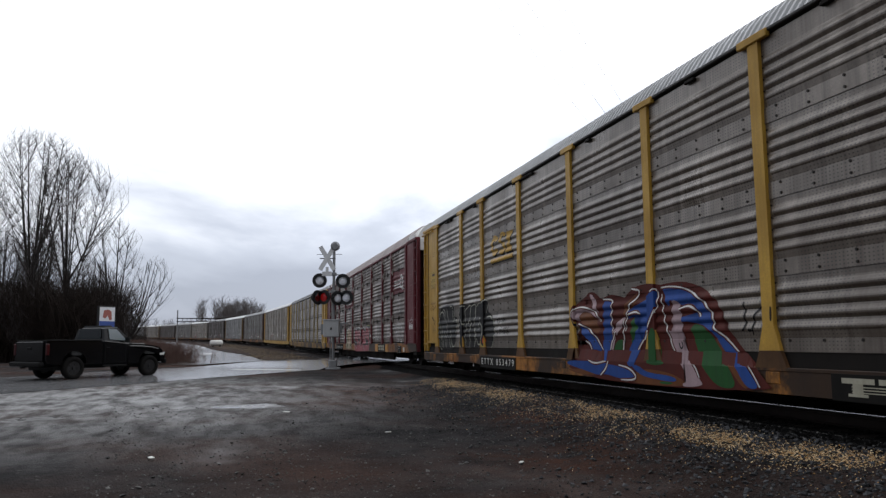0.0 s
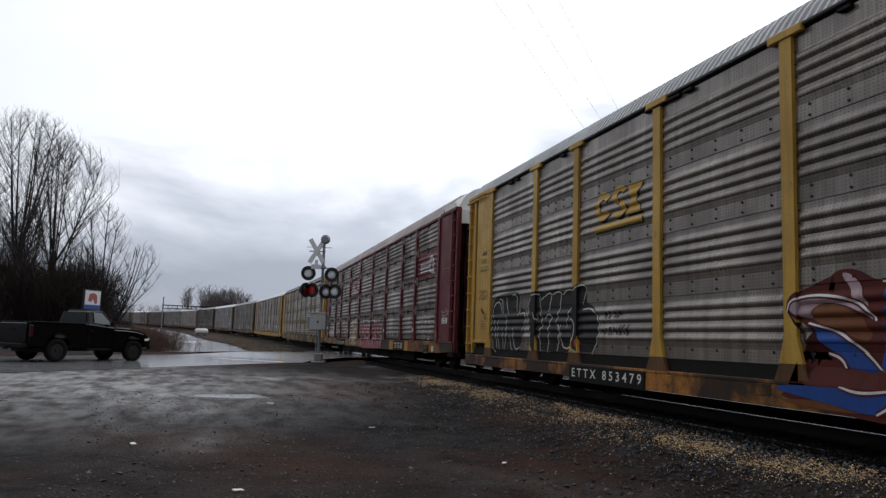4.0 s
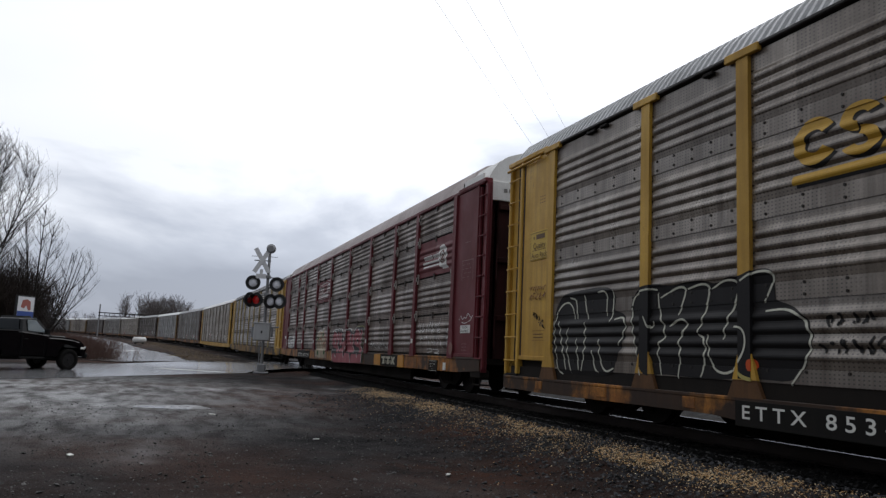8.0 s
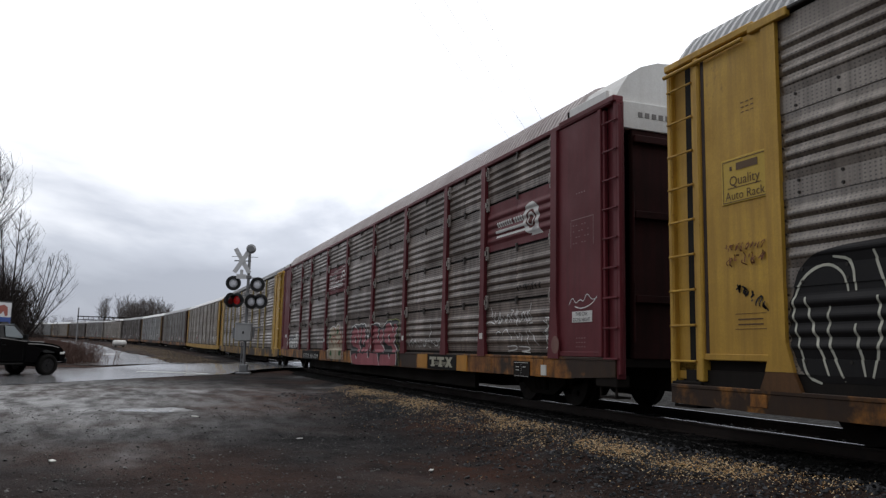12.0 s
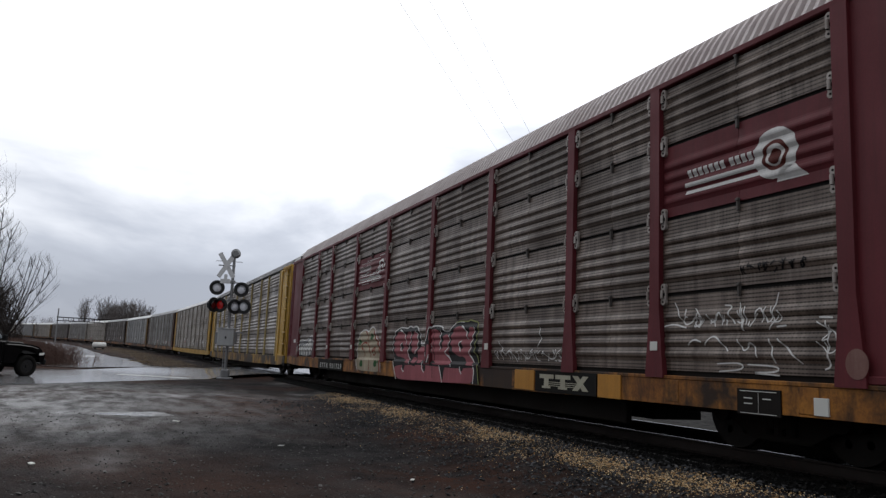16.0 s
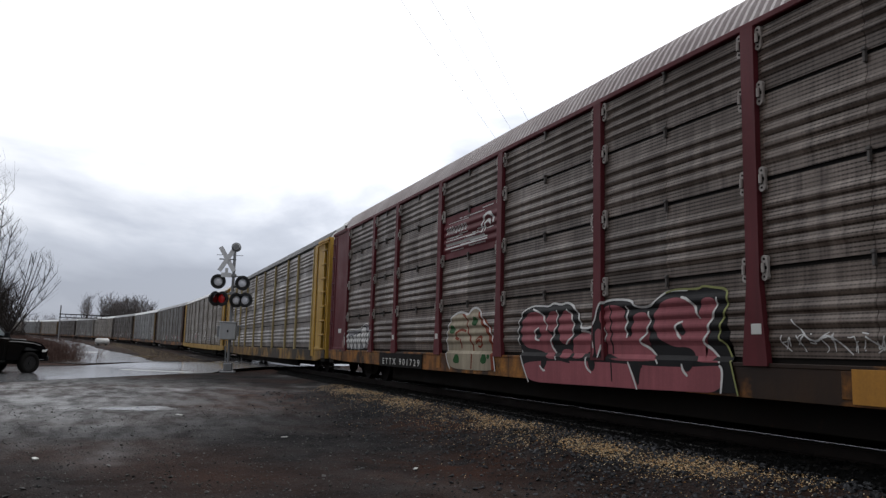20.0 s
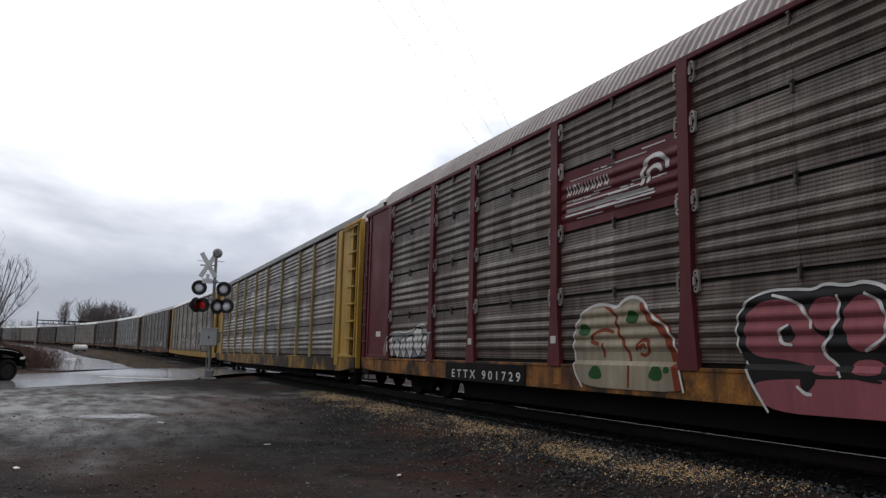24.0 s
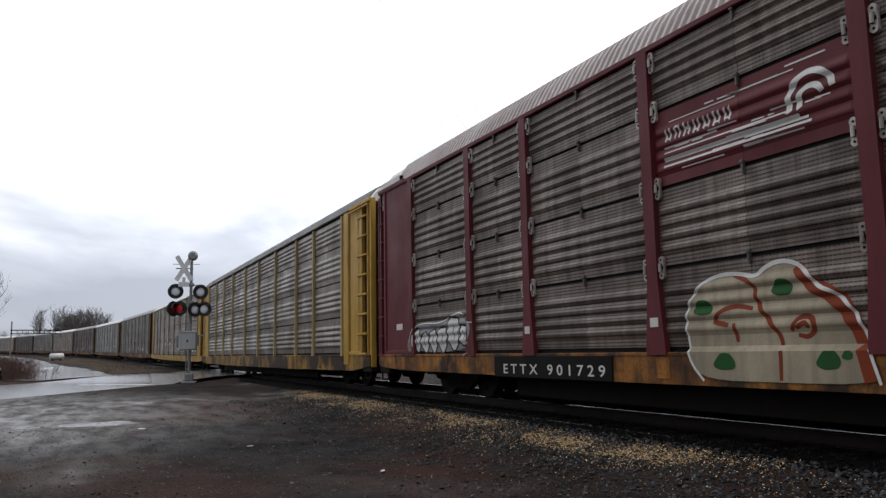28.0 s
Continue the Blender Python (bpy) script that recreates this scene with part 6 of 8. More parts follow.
tagged(part("data_lines", flat_bars([(-12.1, -11.56, 0.730, 0.738), (-12.1, -11.56, 0.487, 0.493), (-11.84, -11.835, 0.5, 0.72), (-11.75, -11.62, 0.650, 0.662), (-11.75, -11.62, 0.590, 0.602), (-12.02, -11.90, 0.650, 0.662)], SILL_X - 0.014), M["letters"], car_b), kind="stuff")
for yy in (-4.86, -10.02, 7.88, 4.79):
    part("tag", boxes((-SIDE - 0.088, -SIDE - 0.07, yy - 0.075, yy + 0.075, 1.18, 1.30), bevel=0.003), M["letters"], car_b, "small white reflective tag")

# the yellow three-block mark and its underline on the first car
M["mark_yellow"] = weathered("mark_yellow", (0.58, 0.34, 0.035), (0.34, 0.20, 0.04), 0.5, 0, 0.3, 1.0, 0.2)


def ring(yc, zc, ry, rz, inner, a0=0.0, a1=2 * math.pi, n=22):
    bm = bmesh.new()
    rows = []
    for k in range(n + 1):
        a = a0 + (a1 - a0) * k / n
        rows.append([bm.verts.new((0, yc - ry * q * math.cos(a), zc + rz * q * math.sin(a))) for q in (inner, 1.0)])
    for p, q in zip(rows, rows[1:]):
        bm.faces.new((p[0], p[1], q[1], q[0]))
    return bm


def flat_shape(points):
    bm = bmesh.new()
    bm.faces.new([bm.verts.new((0, y, z)) for y, z in points])
    return bm


for dy, dz, m, lift in ((-0.05, -0.04, "spray_black", 0.004), (0, 0, "mark_yellow", 0.008)):
    lay(car_a, ring(6.86 + dy, 3.42 + dz, 0.30, 0.27, 0.48, 0.6, 5.7), m, lift, "mark_ring")
    lay(car_a, ring(6.27 + dy, 3.55 + dz, 0.25, 0.155, 0.36, 0.35, 4.6), m, lift, "mark_arc")
    lay(car_a, ring(6.27 + dy, 3.29 + dz, 0.25, 0.155, 0.36, -2.8, 1.55), m, lift, "mark_arc")
    lay(car_a, flat_shape([(6.02 + dy, 3.14 + dz), (5.50 + dy, 3.14 + dz), (5.70 + dy, 3.40 + dz), (5.86 + dy, 3.40 + dz)]), m, lift, "mark_wedge")
    lay(car_a, flat_shape([(5.86 + dy, 3.40 + dz), (5.70 + dy, 3.40 + dz), (5.48 + dy, 3.66 + dz), (6.0 + dy, 3.66 + dz)]), m, lift, "mark_wedge")
    lay(car_a, flat_shape([(7.18 + dy, 2.97 + dz), (5.48 + dy, 2.97 + dz), (5.48 + dy, 3.08 + dz), (7.18 + dy, 3.08 + dz)]), m, lift, "mark_underline")

# white wheel mark and bars on the red panels of the second car
lay(car_b, ring(-12.10, 3.42, 0.32, 0.30, 0.0), "spray_white", 0.005, "wheel_mark")
lay(car_b, flat_shape([(-12.2, 3.25), (-12.1, 3.08), (-12.55, 3.08), (-12.38, 3.24)]), "spray_white", 0.005, "wheel_mark_tail")
lay(car_b, ring(-12.10, 3.40, 0.19, 0.18, 0.72), "maroon", 0.008, "wheel_mark_ring")
lay(car_b, ring(-12.10, 3.38, 0.09, 0.09, 0.0), "maroon", 0.008, "wheel_mark_hub")
for z0, z1 in ((3.30, 3.355), (3.205, 3.255)):
    lay(car_b, flat_shape([(-10.6, z0), (-11.95, z0), (-11.95, z1), (-10.6, z1)]), "spray_white", 0.006, "mark_bar")
for k in range(12):
    y0 = -10.65 - k * 0.098 - (0.06 if k > 6 else 0)
    lay(car_b, flat_shape([(y0, 3.42), (y0 - 0.07, 3.42), (y0 - 0.07, 3.52), (y0, 3.52)]), "spray_white", 0.006, "mark_bar")
lay(car_b, ring(2.30, 3.44, 0.31, 0.31, 0.76, 0.15, 3.5), "spray_white", 0.006, "wheel_mark")
lay(car_b, ring(2.30, 3.42, 0.18, 0.18, 0.62, 0.3, 3.6), "spray_white", 0.006, "wheel_mark_ring")
for k, (y0, y1, z0, z1) in enumerate(((4.50, 2.30, 3.185, 3.215), (4.50, 2.45, 3.26, 3.31), (4.48, 2.60, 3.36, 3.38), (3.2, 2.35, 3.24, 3.27), (4.5, 3.6, 3.43, 3.45), (4.4, 3.3, 3.76, 3.775), (3.4, 2.7, 3.80, 3.82), (2.6, 2.1, 3.86, 3.88), (4.2, 3.5, 3.12, 3.135))):
    lay(car_b, flat_shape([(y0, z0), (y1, z0), (y1, z1), (y0, z1)]), "spray_white", 0.006, "mark_bar")
worn = random.Random(12)
for k in range(7):
    y0 = 4.46 - k * 0.165
    for q in (0.0, 0.075):
        lay(car_b, flat_shape([(y0 - q, 3.50 + worn.uniform(0, 0.05)), (y0 - q - 0.032, 3.50), (y0 - q - 0.032, 3.68), (y0 - q, 3.68 - worn.uniform(0, 0.05))]), "spray_white", 0.006, "mark_bar")
    z = worn.choice((3.53, 3.59, 3.65))
    lay(car_b, flat_shape([(y0 - 0.03, z), (y0 - 0.08, z), (y0 - 0.08, z + 0.03), (y0 - 0.03, z + 0.03)]), "spray_white", 0.0065, "mark_bar")
for k in range(26):
    y0, z = worn.uniform(2.2, 4.5), worn.choice((3.14, 3.20, 3.29, 3.34, 3.41, 3.45, 3.74, 3.80)) + worn.uniform(-0.012, 0.012)
    w = worn.uniform(0.08, 0.5)
    lay(car_b, flat_shape([(y0, z), (y0 - w, z), (y0 - w, z + 0.014), (y0, z + 0.02)]), "spray_white", 0.0062, "worn_print")

# small print, labels and a sign on the end panels
part("sign_plate", boxes((-SIDE - 0.045, -SIDE - 0.02, 13.04, 13.81, 2.76, 3.32), bevel=0.004), M["sign_yellow"], car_a, "yellow sign plate with dark lettering")
for text, size, zz in (("Quality", 0.17, 3.03), ("Auto Rack", 0.15, 2.85)):
    letters("letter", writing(text, size, 13.42, zz, 1.0, -SIDE - 0.050), M["print_brown"], car_a, "dark letter")
tagged(part("lettering_bar", flat_bars([(13.2, 13.55, 3.16, 3.25), (13.62, 13.66, 3.17, 3.22), (13.15, 13.7, 2.945, 2.955), (13.07, 13.78, 3.285, 3.295), (13.07, 13.78, 2.775, 2.785), (13.07, 13.08, 2.785, 3.285), (13.77, 13.78, 2.785, 3.285)], -SIDE - 0.050), M["print_brown"], car_a), kind="stuff")
tagged(part("small_print", flat_bars([(13.2, 13.6, 1.29 + 0.06 * k, 1.305 + 0.06 * k) for k in range(2)] + [(13.25 + 0.08 * q, 13.30 + 0.08 * q, 3.85 + 0.06 * k, 3.862 + 0.06 * k) for k in range(3) for q in range(3)] + [(13.15, 13.65, 1.24, 1.246), (13.15, 13.65, 1.42, 1.426)], -SIDE - 0.035), M["print_brown"], car_a), kind="stuff")
label = part("height_label", boxes((-SIDE - 0.040, -SIDE - 0.02, -14.2, -13.6, 1.42, 1.60), bevel=0.003), M["white_paint"], car_b, "white paper label with dark print")
letters("letter", writing("THIS CAR", 0.085, -13.9, 1.55, 1.0, -SIDE - 0.046), M["black"], label, "dark letter")
letters("letter", writing("EXCESS HEIGHT", 0.078, -13.9, 1.46, 0.92, -SIDE - 0.046), M["black"], label, "dark letter")
part("rear_label", boxes((-SIDE - 0.040, -SIDE - 0.02, 13.4, 13.75, 1.42, 1.56), bevel=0.003), M["white_paint"], car_b, "white paper label")
for yy in (-13.12, 12.86):
    lay_disc = ring(yy, 1.06, 0.13, 0.15, 0.0)
    for v in lay_disc.verts:
        v.co.x = -SIDE - 0.086
    part("warning_disc", lay_disc, M["disc_paint"], car_b, "faded round warning disc")
tagged(part("small_print", flat_bars([(-13.62 - 0.09 * k - 0.035, -13.62 - 0.09 * k, z, z + 0.014) for k in range(6) for z in (2.72, 2.82, 2.92, 3.02) if (k * 7 + int(z * 50)) % 3] + [(-14.25, -13.55, 3.12, 3.13), (-14.25, -14.24, 2.66, 3.12), (-13.56, -13.55, 2.66, 3.1)], -SIDE - 0.035), M["faint_print"], car_b), kind="stuff")
tagged(part("small_print", flat_bars([(-14.0 + 0.08 * k, -13.965 + 0.08 * k, z, z + 0.016) for k in range(4) for z in (1.02, 1.09, 1.16, 3.55)], -SIDE - 0.035), M["faint_print"], car_b), kind="stuff")
spray(car_b, "spray_white", 0.018, [(-13.5, 1.72), (-13.62, 1.85), (-13.7, 1.72), (-13.85, 1.8), (-13.95, 1.74), (-14.05, 1.9), (-14.2, 1.76), (-14.35, 1.8)], 0.036)
spray(car_b, "spray_white", 0.018, [(-13.7, 1.68), (-13.95, 1.63), (-14.2, 1.70), (-14.35, 1.82)], 0.036)

# bolts on the flat bands of the first car
def bolt_rows(a, b):
    bm = bmesh.new()
    for z in EDGES["banded"][:4]:
        for q in range(5):
            y = a + (b - a) * (q + 0.5) / 5
            for dz in (0.05, 0.185):
                if z + dz > 0.76:
                    rod(bm, (-SIDE - 0.026, y, z + dz), (-SIDE, y, z + dz), 0.019, 6)
        for q in range(1, 5):
            for y in (a + 0.07, b - 0.07):
                rod(bm, (-SIDE - 0.012, y, z + 0.285 + 0.157 * (q - 0.05)), (-SIDE, y, z + 0.285 + 0.157 * (q - 0.05)), 0.012, 6)
    return bm


for a, b in zip(STYLE_A["bays"], STYLE_A["bays"][1:]):
    tagged(part("bolts", bolt_rows(a + 0.05, b - 0.05), M["bolt"], car_a, "rows of dark rusty bolts"), kind="stuff")


# loose brackets under the roof edge of the first car
for yy, w in ((4.15, 0.12), (4.55, 0.2), (4.95, 0.16), (5.3, 0.08), (8.6, 0.10), (1.1, 0.10), (-2.4, 0.12), (-5.2, 0.09), (11.2, 0.10), (11.6, 0.14)):
    part("eave_bracket", boxes((-SIDE - 0.07, -SIDE - 0.005, yy - w, yy + w, EAVE - 0.055, EAVE - 0.005), bevel=0.008), M["black"], car_a)
def scrawl(car, material, y0, y1, z0, high, seed, width, lift):
    """A row of quick sprayed strokes, each like a letter that nobody can read."""
    rnd = random.Random(seed)
    y = y0
    while y > y1:
        w = high * rnd.uniform(0.5, 0.9)
        for _ in range(rnd.randint(2, 3)):
            pts = [(y - w * rnd.random(), z0 + high * rnd.random()) for _ in range(rnd.randint(2, 4))]
            spray(car, material, width, pts, lift)
        y -= w * 1.15


scrawl(car_a, "spray_brown", 13.78, 13.12, 2.16, 0.11, 3, 0.016, 0.036)
scrawl(car_a, "spray_brown", 13.75, 13.20, 1.98, 0.17, 4, 0.020, 0.036)
for k in range(5):
    scrawl(car_a, "spray_black", 13.62 - 0.11 * k, 13.55 - 0.11 * k, 1.66 - 0.06 * k, 0.15, 10 + k, 0.028, 0.036)
scrawl(car_a, "spray_black", 6.80, 6.20, 1.36, 0.17, 6, 0.034, 0.008)
scrawl(car_a, "spray_black", 6.85, 5.95, 1.08, 0.20, 7, 0.036, 0.008)
scrawl(car_b, "spray_black", -11.55, -12.5, 2.06, 0.15, 8, 0.022, 0.006)
scrawl(car_b, "spray_white", -5.15, -7.60, 0.98, 0.22, 9, 0.014, 0.006)
scrawl(car_b, "spray_white", -12.60, -12.85, 1.05, 0.45, 11, 0.016, 0.006)
scrawl(car_b, "spray_white", -10.5, -12.1, 1.42, 0.30, 12, 0.018, 0.0065)

# faded tags low on the far cars
tag_rnd = random.Random(41)
for car, s0 in CARS[3:9]:
    POST_AT[car], POST_SIZE[car], LINE_OF[car] = (), (0, 0), all_ridges("seamed", 0.008)
    for _ in range(9):
        y0, z0 = tag_rnd.uniform(-13, 11), tag_rnd.uniform(1.0, 1.7)
        pts = [(y0 - 0.28 * k, z0 + tag_rnd.uniform(-0.35, 0.45)) for k in range(tag_rnd.randint(4, 8))]
        spray(car, tag_rnd.choice(("spray_white", "spray_white", "spray_white2", "spray_rose")), tag_rnd.uniform(0.08, 0.22), pts, 0.01)

# ---------------------------------------------------------------- crossing signal
def disc(bm, c, n, r, depth, seg=24, r2=None):
    c, n = Vector(c), Vector(n)
    return rod(bm, c - n * depth / 2, c + n * depth / 2, r, seg, r2)


def signal_mast():
    z0 = ground_height(4.06, 33.5)
    m = thing("crossing_signal", "aluminium crossing signal mast with crossbuck and flashing lamps", "crossing signal", at=pose(4.06, 33.5, z0 - 0.02, 0, 0, -14))
    part("base", boxes((-0.30, 0.30, -0.30, 0.30, 0, 0.10), (-0.17, 0.17, -0.17, 0.17, 0.10, 0.42), bevel=0.03), M["alu"], m, "cast junction base with bolts")
    part("pole", rod(bmesh.new(), (0, 0, 0.3), (0, 0, 5.30), 0.062, 16), M["alu"], m)
    part("conduit", rod(rod(bmesh.new(), (-0.13, 0.02, 0.2), (-0.13, 0.02, 1.35), 0.022, 8), (-0.13, 0.02, 0.6), (0, 0, 0.6), 0.015, 6), M["alu"], m)
    box_part = part("relay_box", boxes((-0.40, 0.27, -0.30, 0.06, 1.40, 2.12), bevel=0.03), M["box_grey"], m, "pale grey steel equipment box")
    part("box_lid", boxes((-0.43, 0.30, -0.33, 0.09, 2.10, 2.15), bevel=0.015), M["box_grey"], box_part)
    part("latch", boxes((-0.09, -0.03, -0.325, -0.295, 1.70, 1.80), bevel=0.006), M["trim_black"], box_part)
    for spec in ((0.27, 0.62, -0.10, -0.04, 1.95, 2.01), (0.30, 0.38, -0.14, 0.0, 1.55, 1.95), (-0.52, -0.40, -0.12, -0.04, 1.5, 1.95)):
        part("side_arm", boxes(spec, bevel=0.01), M["alu"], box_part)
    # crossbuck: two blades and the small plate beneath
    for k, (a, dy) in enumerate(((31, -0.10), (-31, -0.125))):
        bm = boxes((-0.60, 0.60, -0.008, 0.008, -0.095, 0.095), bevel=0.004)
        part("crossbuck_blade", bm, M["sign_white"], m, "white reflective crossbuck blade", at=pose(-0.28, dy, 4.80, 0, 90 - a if k == 0 else -(90 + a) + 0, 0))
        for q in range(8):
            u = -0.5 + q * 0.125 + (0.06 if q > 3 else 0) - 0.03
            tagged(part("lettering_bar", boxes((u, u + 0.075, -0.0105, -0.0085, -0.05, 0.05)), M["trim_black"], m, "", pose(-0.28, dy, 4.80, 0, 90 - a if k == 0 else -(90 + a), 0)), kind="stuff")
    part("track_plate", boxes((-0.50, -0.08, -0.11, -0.095, 4.02, 4.22), (-0.35, -0.22, -0.11, -0.095, 4.22, 4.42), bevel=0.004), M["sign_white"], m, "white plate beneath the crossbuck")
    part("bracket", boxes((-0.62, 0.08, -0.07, -0.04, 4.77, 4.82), bevel=0.006), M["alu"], m)
    part("top_arm", rod(rod(bmesh.new(), (-0.75, 0, 4.98), (0.35, 0, 4.98), 0.012, 6), (-0.08, 0, 5.25), (0.12, 0, 5.25), 0.03, 8), M["alu"], m)
    bm = disc(bmesh.new(), (0.06, -0.10, 5.32), (0, 1, 0), 0.20, 0.10, 24)
    disc(bm, (0.06, -0.17, 5.32), (0, 1, 0), 0.13, 0.05, 20, 0.19)
    part("bell", bm, M["alu"], m, "round cast alarm bell")
    for z in (3.10, 3.86):
        part("lamp_arm", rod(boxes((-0.12, 0.12, -0.09, 0.09, z + 0.18, z + 0.32), bevel=0.02), (-0.62, -0.02, z + 0.22), (0.52, -0.02, z + 0.22), 0.026, 10), M["alu"], m)

    def lamp(x, y, z, turn, lens):
        h = part("lamp_unit", disc(bmesh.new(), (0, 0.02, 0), (0, 1, 0), 0.315, 0.03, 28), M["trim_black"], m, "round black backing with a hooded lamp", at=pose(x, y, z, 0, 0, turn))
        part("housing", disc(bmesh.new(), (0, 0.13, 0), (0, 1, 0), 0.16, 0.2, 20, 0.19), M["trim_black"], h)
        bm = bmesh.new()
        bmesh.ops.create_uvsphere(bm, u_segments=20, v_segments=10, radius=0.19, matrix=Matrix.Translation((0, 0.03, 0)) @ Matrix.Diagonal((1, 0.45, 1, 1)))
        part("lens", bm, M[lens], h, "lit red lens" if lens == "lens_red" else "unlit lens painted in the pale grey of reflected sky" if lens == "lens_sky" else "dark red lens", smooth=True)
        bm = bmesh.new()
        rows = []
        for k in range(15):
            a = math.radians(-20 + 220 * k / 14)
            ln = 0.13 if 2 < k < 12 else 0.07
            rows.append([bm.verts.new((0.215 * math.cos(a), y, 0.215 * math.sin(a))) for y in (0.0, -ln)])
        for p, q in zip(rows, rows[1:]):
            bm.faces.new((p[0], p[1], q[1], q[0]))
        bmesh.ops.solidify(bm, geom=bm.faces[:], thickness=0.006)
        part("hood", bm, M["trim_black"], h)

    lamp(-0.60, -0.12, 3.83, 6, "lens_sky")
    lamp(0.40, -0.12, 3.80, -4, "lens_sky")
    lamp(-0.66, -0.16, 3.10, 52, "lens_dim")
    lamp(-0.40, -0.22, 3.10, -30, "lens_red")
    lamp(0.20, -0.16, 3.06, 34, "lens_sky")
    lamp(0.56, -0.16, 3.08, -14, "lens_sky")
    return m


signal_mast()


# ---------------------------------------------------------------- pickup
def wheel_parts(truck, x, y, r=0.39):
    s = -1 if y < 0 else 1
    w = part("wheel", rod(bmesh.new(), (0, -0.02, 0), (0, 0.02, 0), 0.2, 16), M["trim_black"], truck, "", at=pose(x, y, r))
    bm = bmesh.new()
    rows = []
    for k in range(32):
        a = 2 * math.pi * k / 32
        rows.append([bm.verts.new((rr * math.cos(a), yy, rr * math.sin(a))) for rr, yy in ((0.235, -0.11), (0.33, -0.125), (0.375, -0.10), (r, -0.06), (r, 0.06), (0.375, 0.10), (0.33, 0.125), (0.235, 0.11))])
    for k in range(32):
        p, q = rows[k], rows[(k + 1) % 32]
        for i in range(8):
            bm.faces.new((p[i], p[(i + 1) % 8], q[(i + 1) % 8], q[i]))
    bmesh.ops.recalc_face_normals(bm, faces=bm.faces)
    part("tyre", bm, M["rubber"], w, "worn black tyre", smooth=True)
    bm = bmesh.new()
    disc(bm, (0, s * 0.06, 0), (0, 1, 0), 0.235, 0.06, 24)
    disc(bm, (0, s * 0.10, 0), (0, 1, 0), 0.07, 0.05, 16)
    for k in range(5):
        a = 2 * math.pi * k / 5
        disc(bm, (0.15 * math.cos(a), s * 0.095, 0.15 * math.sin(a)), (0, 1, 0), 0.045, 0.012, 10)
    part("rim", bm, M["rim"], w, "dull alloy rim")


def arch(cx, r, x_from, x_to, zb, n=9):
    """Points of a wheel opening along the lower edge of a side profile, front to back."""
    out = [(x_from, zb)]
    for k in range(n + 1):
        a = math.pi * k / n
        out.append((cx + r * math.cos(a), zb + 0.02 + r * 1.02 * math.sin(a) * 0.98))
    out.append((x_to, zb))
    return out


def pickup():
    p = Vector((-5.0, 30.62))
    t = thing("pickup_truck", "black single-cab pickup truck waiting on the wet road", "truck", at=pose(p.x, p.y, ground_height(p.x, p.y) + 0.0, 0, 0, 43))
    fx, rx, zb = 1.75, -1.28, 0.50
    half = 0.95
    # bed box
    low = [(-0.22, zb)] + arch(rx, 0.45, rx + 0.52, rx - 0.52, zb) + [(-2.28, zb + 0.06)]
    bm = outline(low[::1] + [(-2.30, 1.31), (-0.22, 1.33)], 2 * half, "y", -half)
    bmesh.ops.bevel(bm, geom=[e for e in bm.edges if abs(e.verts[0].co.z - 1.32) < 0.05 and abs(e.verts[1].co.z - 1.32) < 0.05], offset=0.05, segments=2, affect="EDGES")
    part("bed", bm, M["car_black"], t, "black cargo bed")
    part("bed_rail", boxes((-2.25, -0.26, -half - 0.01, -half + 0.1, 1.318, 1.355), (-2.25, -0.26, half - 0.1, half + 0.01, 1.318, 1.355), bevel=0.015), M["truck_trim"], t)
    part("tailgate", boxes((-2.34, -2.30, -0.80, 0.80, 0.62, 1.29), bevel=0.02), M["car_black"], t)
    part("tailgate_handle", boxes((-2.36, -2.335, -0.12, 0.12, 1.02, 1.10), bevel=0.01), M["truck_trim"], t)
    for s in (-1, 1):
        part("tail_lamp", boxes((-2.33, -2.24, s * half - 0.02 - 0.08, s * half + 0.012, 0.84, 1.22), bevel=0.015), M["lamp_red"], t, "red tail lamp")
    part("rear_bumper", boxes((-2.50, -2.30, -0.90, 0.92, 0.46, 0.62), bevel=0.04), M["truck_trim"], t, "black step bumper")
    part("hitch", boxes((-2.60, -2.46, -0.06, 0.06, 0.40, 0.47), bevel=0.01), M["truck_trim"], t)
    # cab, with doors cut as seams
    cab = outline([(-0.18, zb), (0.78, zb), (0.86, 1.22), (-0.18, 1.32)], 2 * half, "y", -half)
    bmesh.ops.bevel(cab, geom=cab.edges[:], offset=0.02, segments=1, affect="EDGES")
    part("cab_body", cab, M["car_black"], t, "black cab")
    # greenhouse
    bm = bmesh.new()
    lo = [(-0.16, 0.93, 1.30), (0.98, 0.93, 1.20), (0.98, -0.93, 1.20), (-0.16, -0.93, 1.30)]
    hi = [(-0.08, 0.74, 1.86), (0.40, 0.74, 1.88), (0.40, -0.74, 1.88), (-0.08, -0.74, 1.86)]
    a, b = [bm.verts.new(q) for q in lo], [bm.verts.new(q) for q in hi]
    for i in range(4):
        j = (i + 1) % 4
        bm.faces.new((a[i], a[j], b[j], b[i]))
    bm.faces.new(a[::-1])
    bm.faces.new(b)
    bmesh.ops.recalc_face_normals(bm, faces=bm.faces)
    bmesh.ops.bevel(bm, geom=[e for e in bm.edges if min(v.co.z for v in e.verts) > 1.7], offset=0.12, segments=3, affect="EDGES")
    part("cab_roof", bm, M["car_black"], t, "black cab roof and pillars", smooth=False)

    def pane(name, pts, off, material, label):
        bm = bmesh.new()
        c = [Vector(q) + Vector(off) for q in pts]
        bm.faces.new([bm.verts.new(q) for q in c])
        bmesh.ops.solidify(bm, geom=bm.faces[:], thickness=0.01)
        part(name, bm, M[material], t, label)

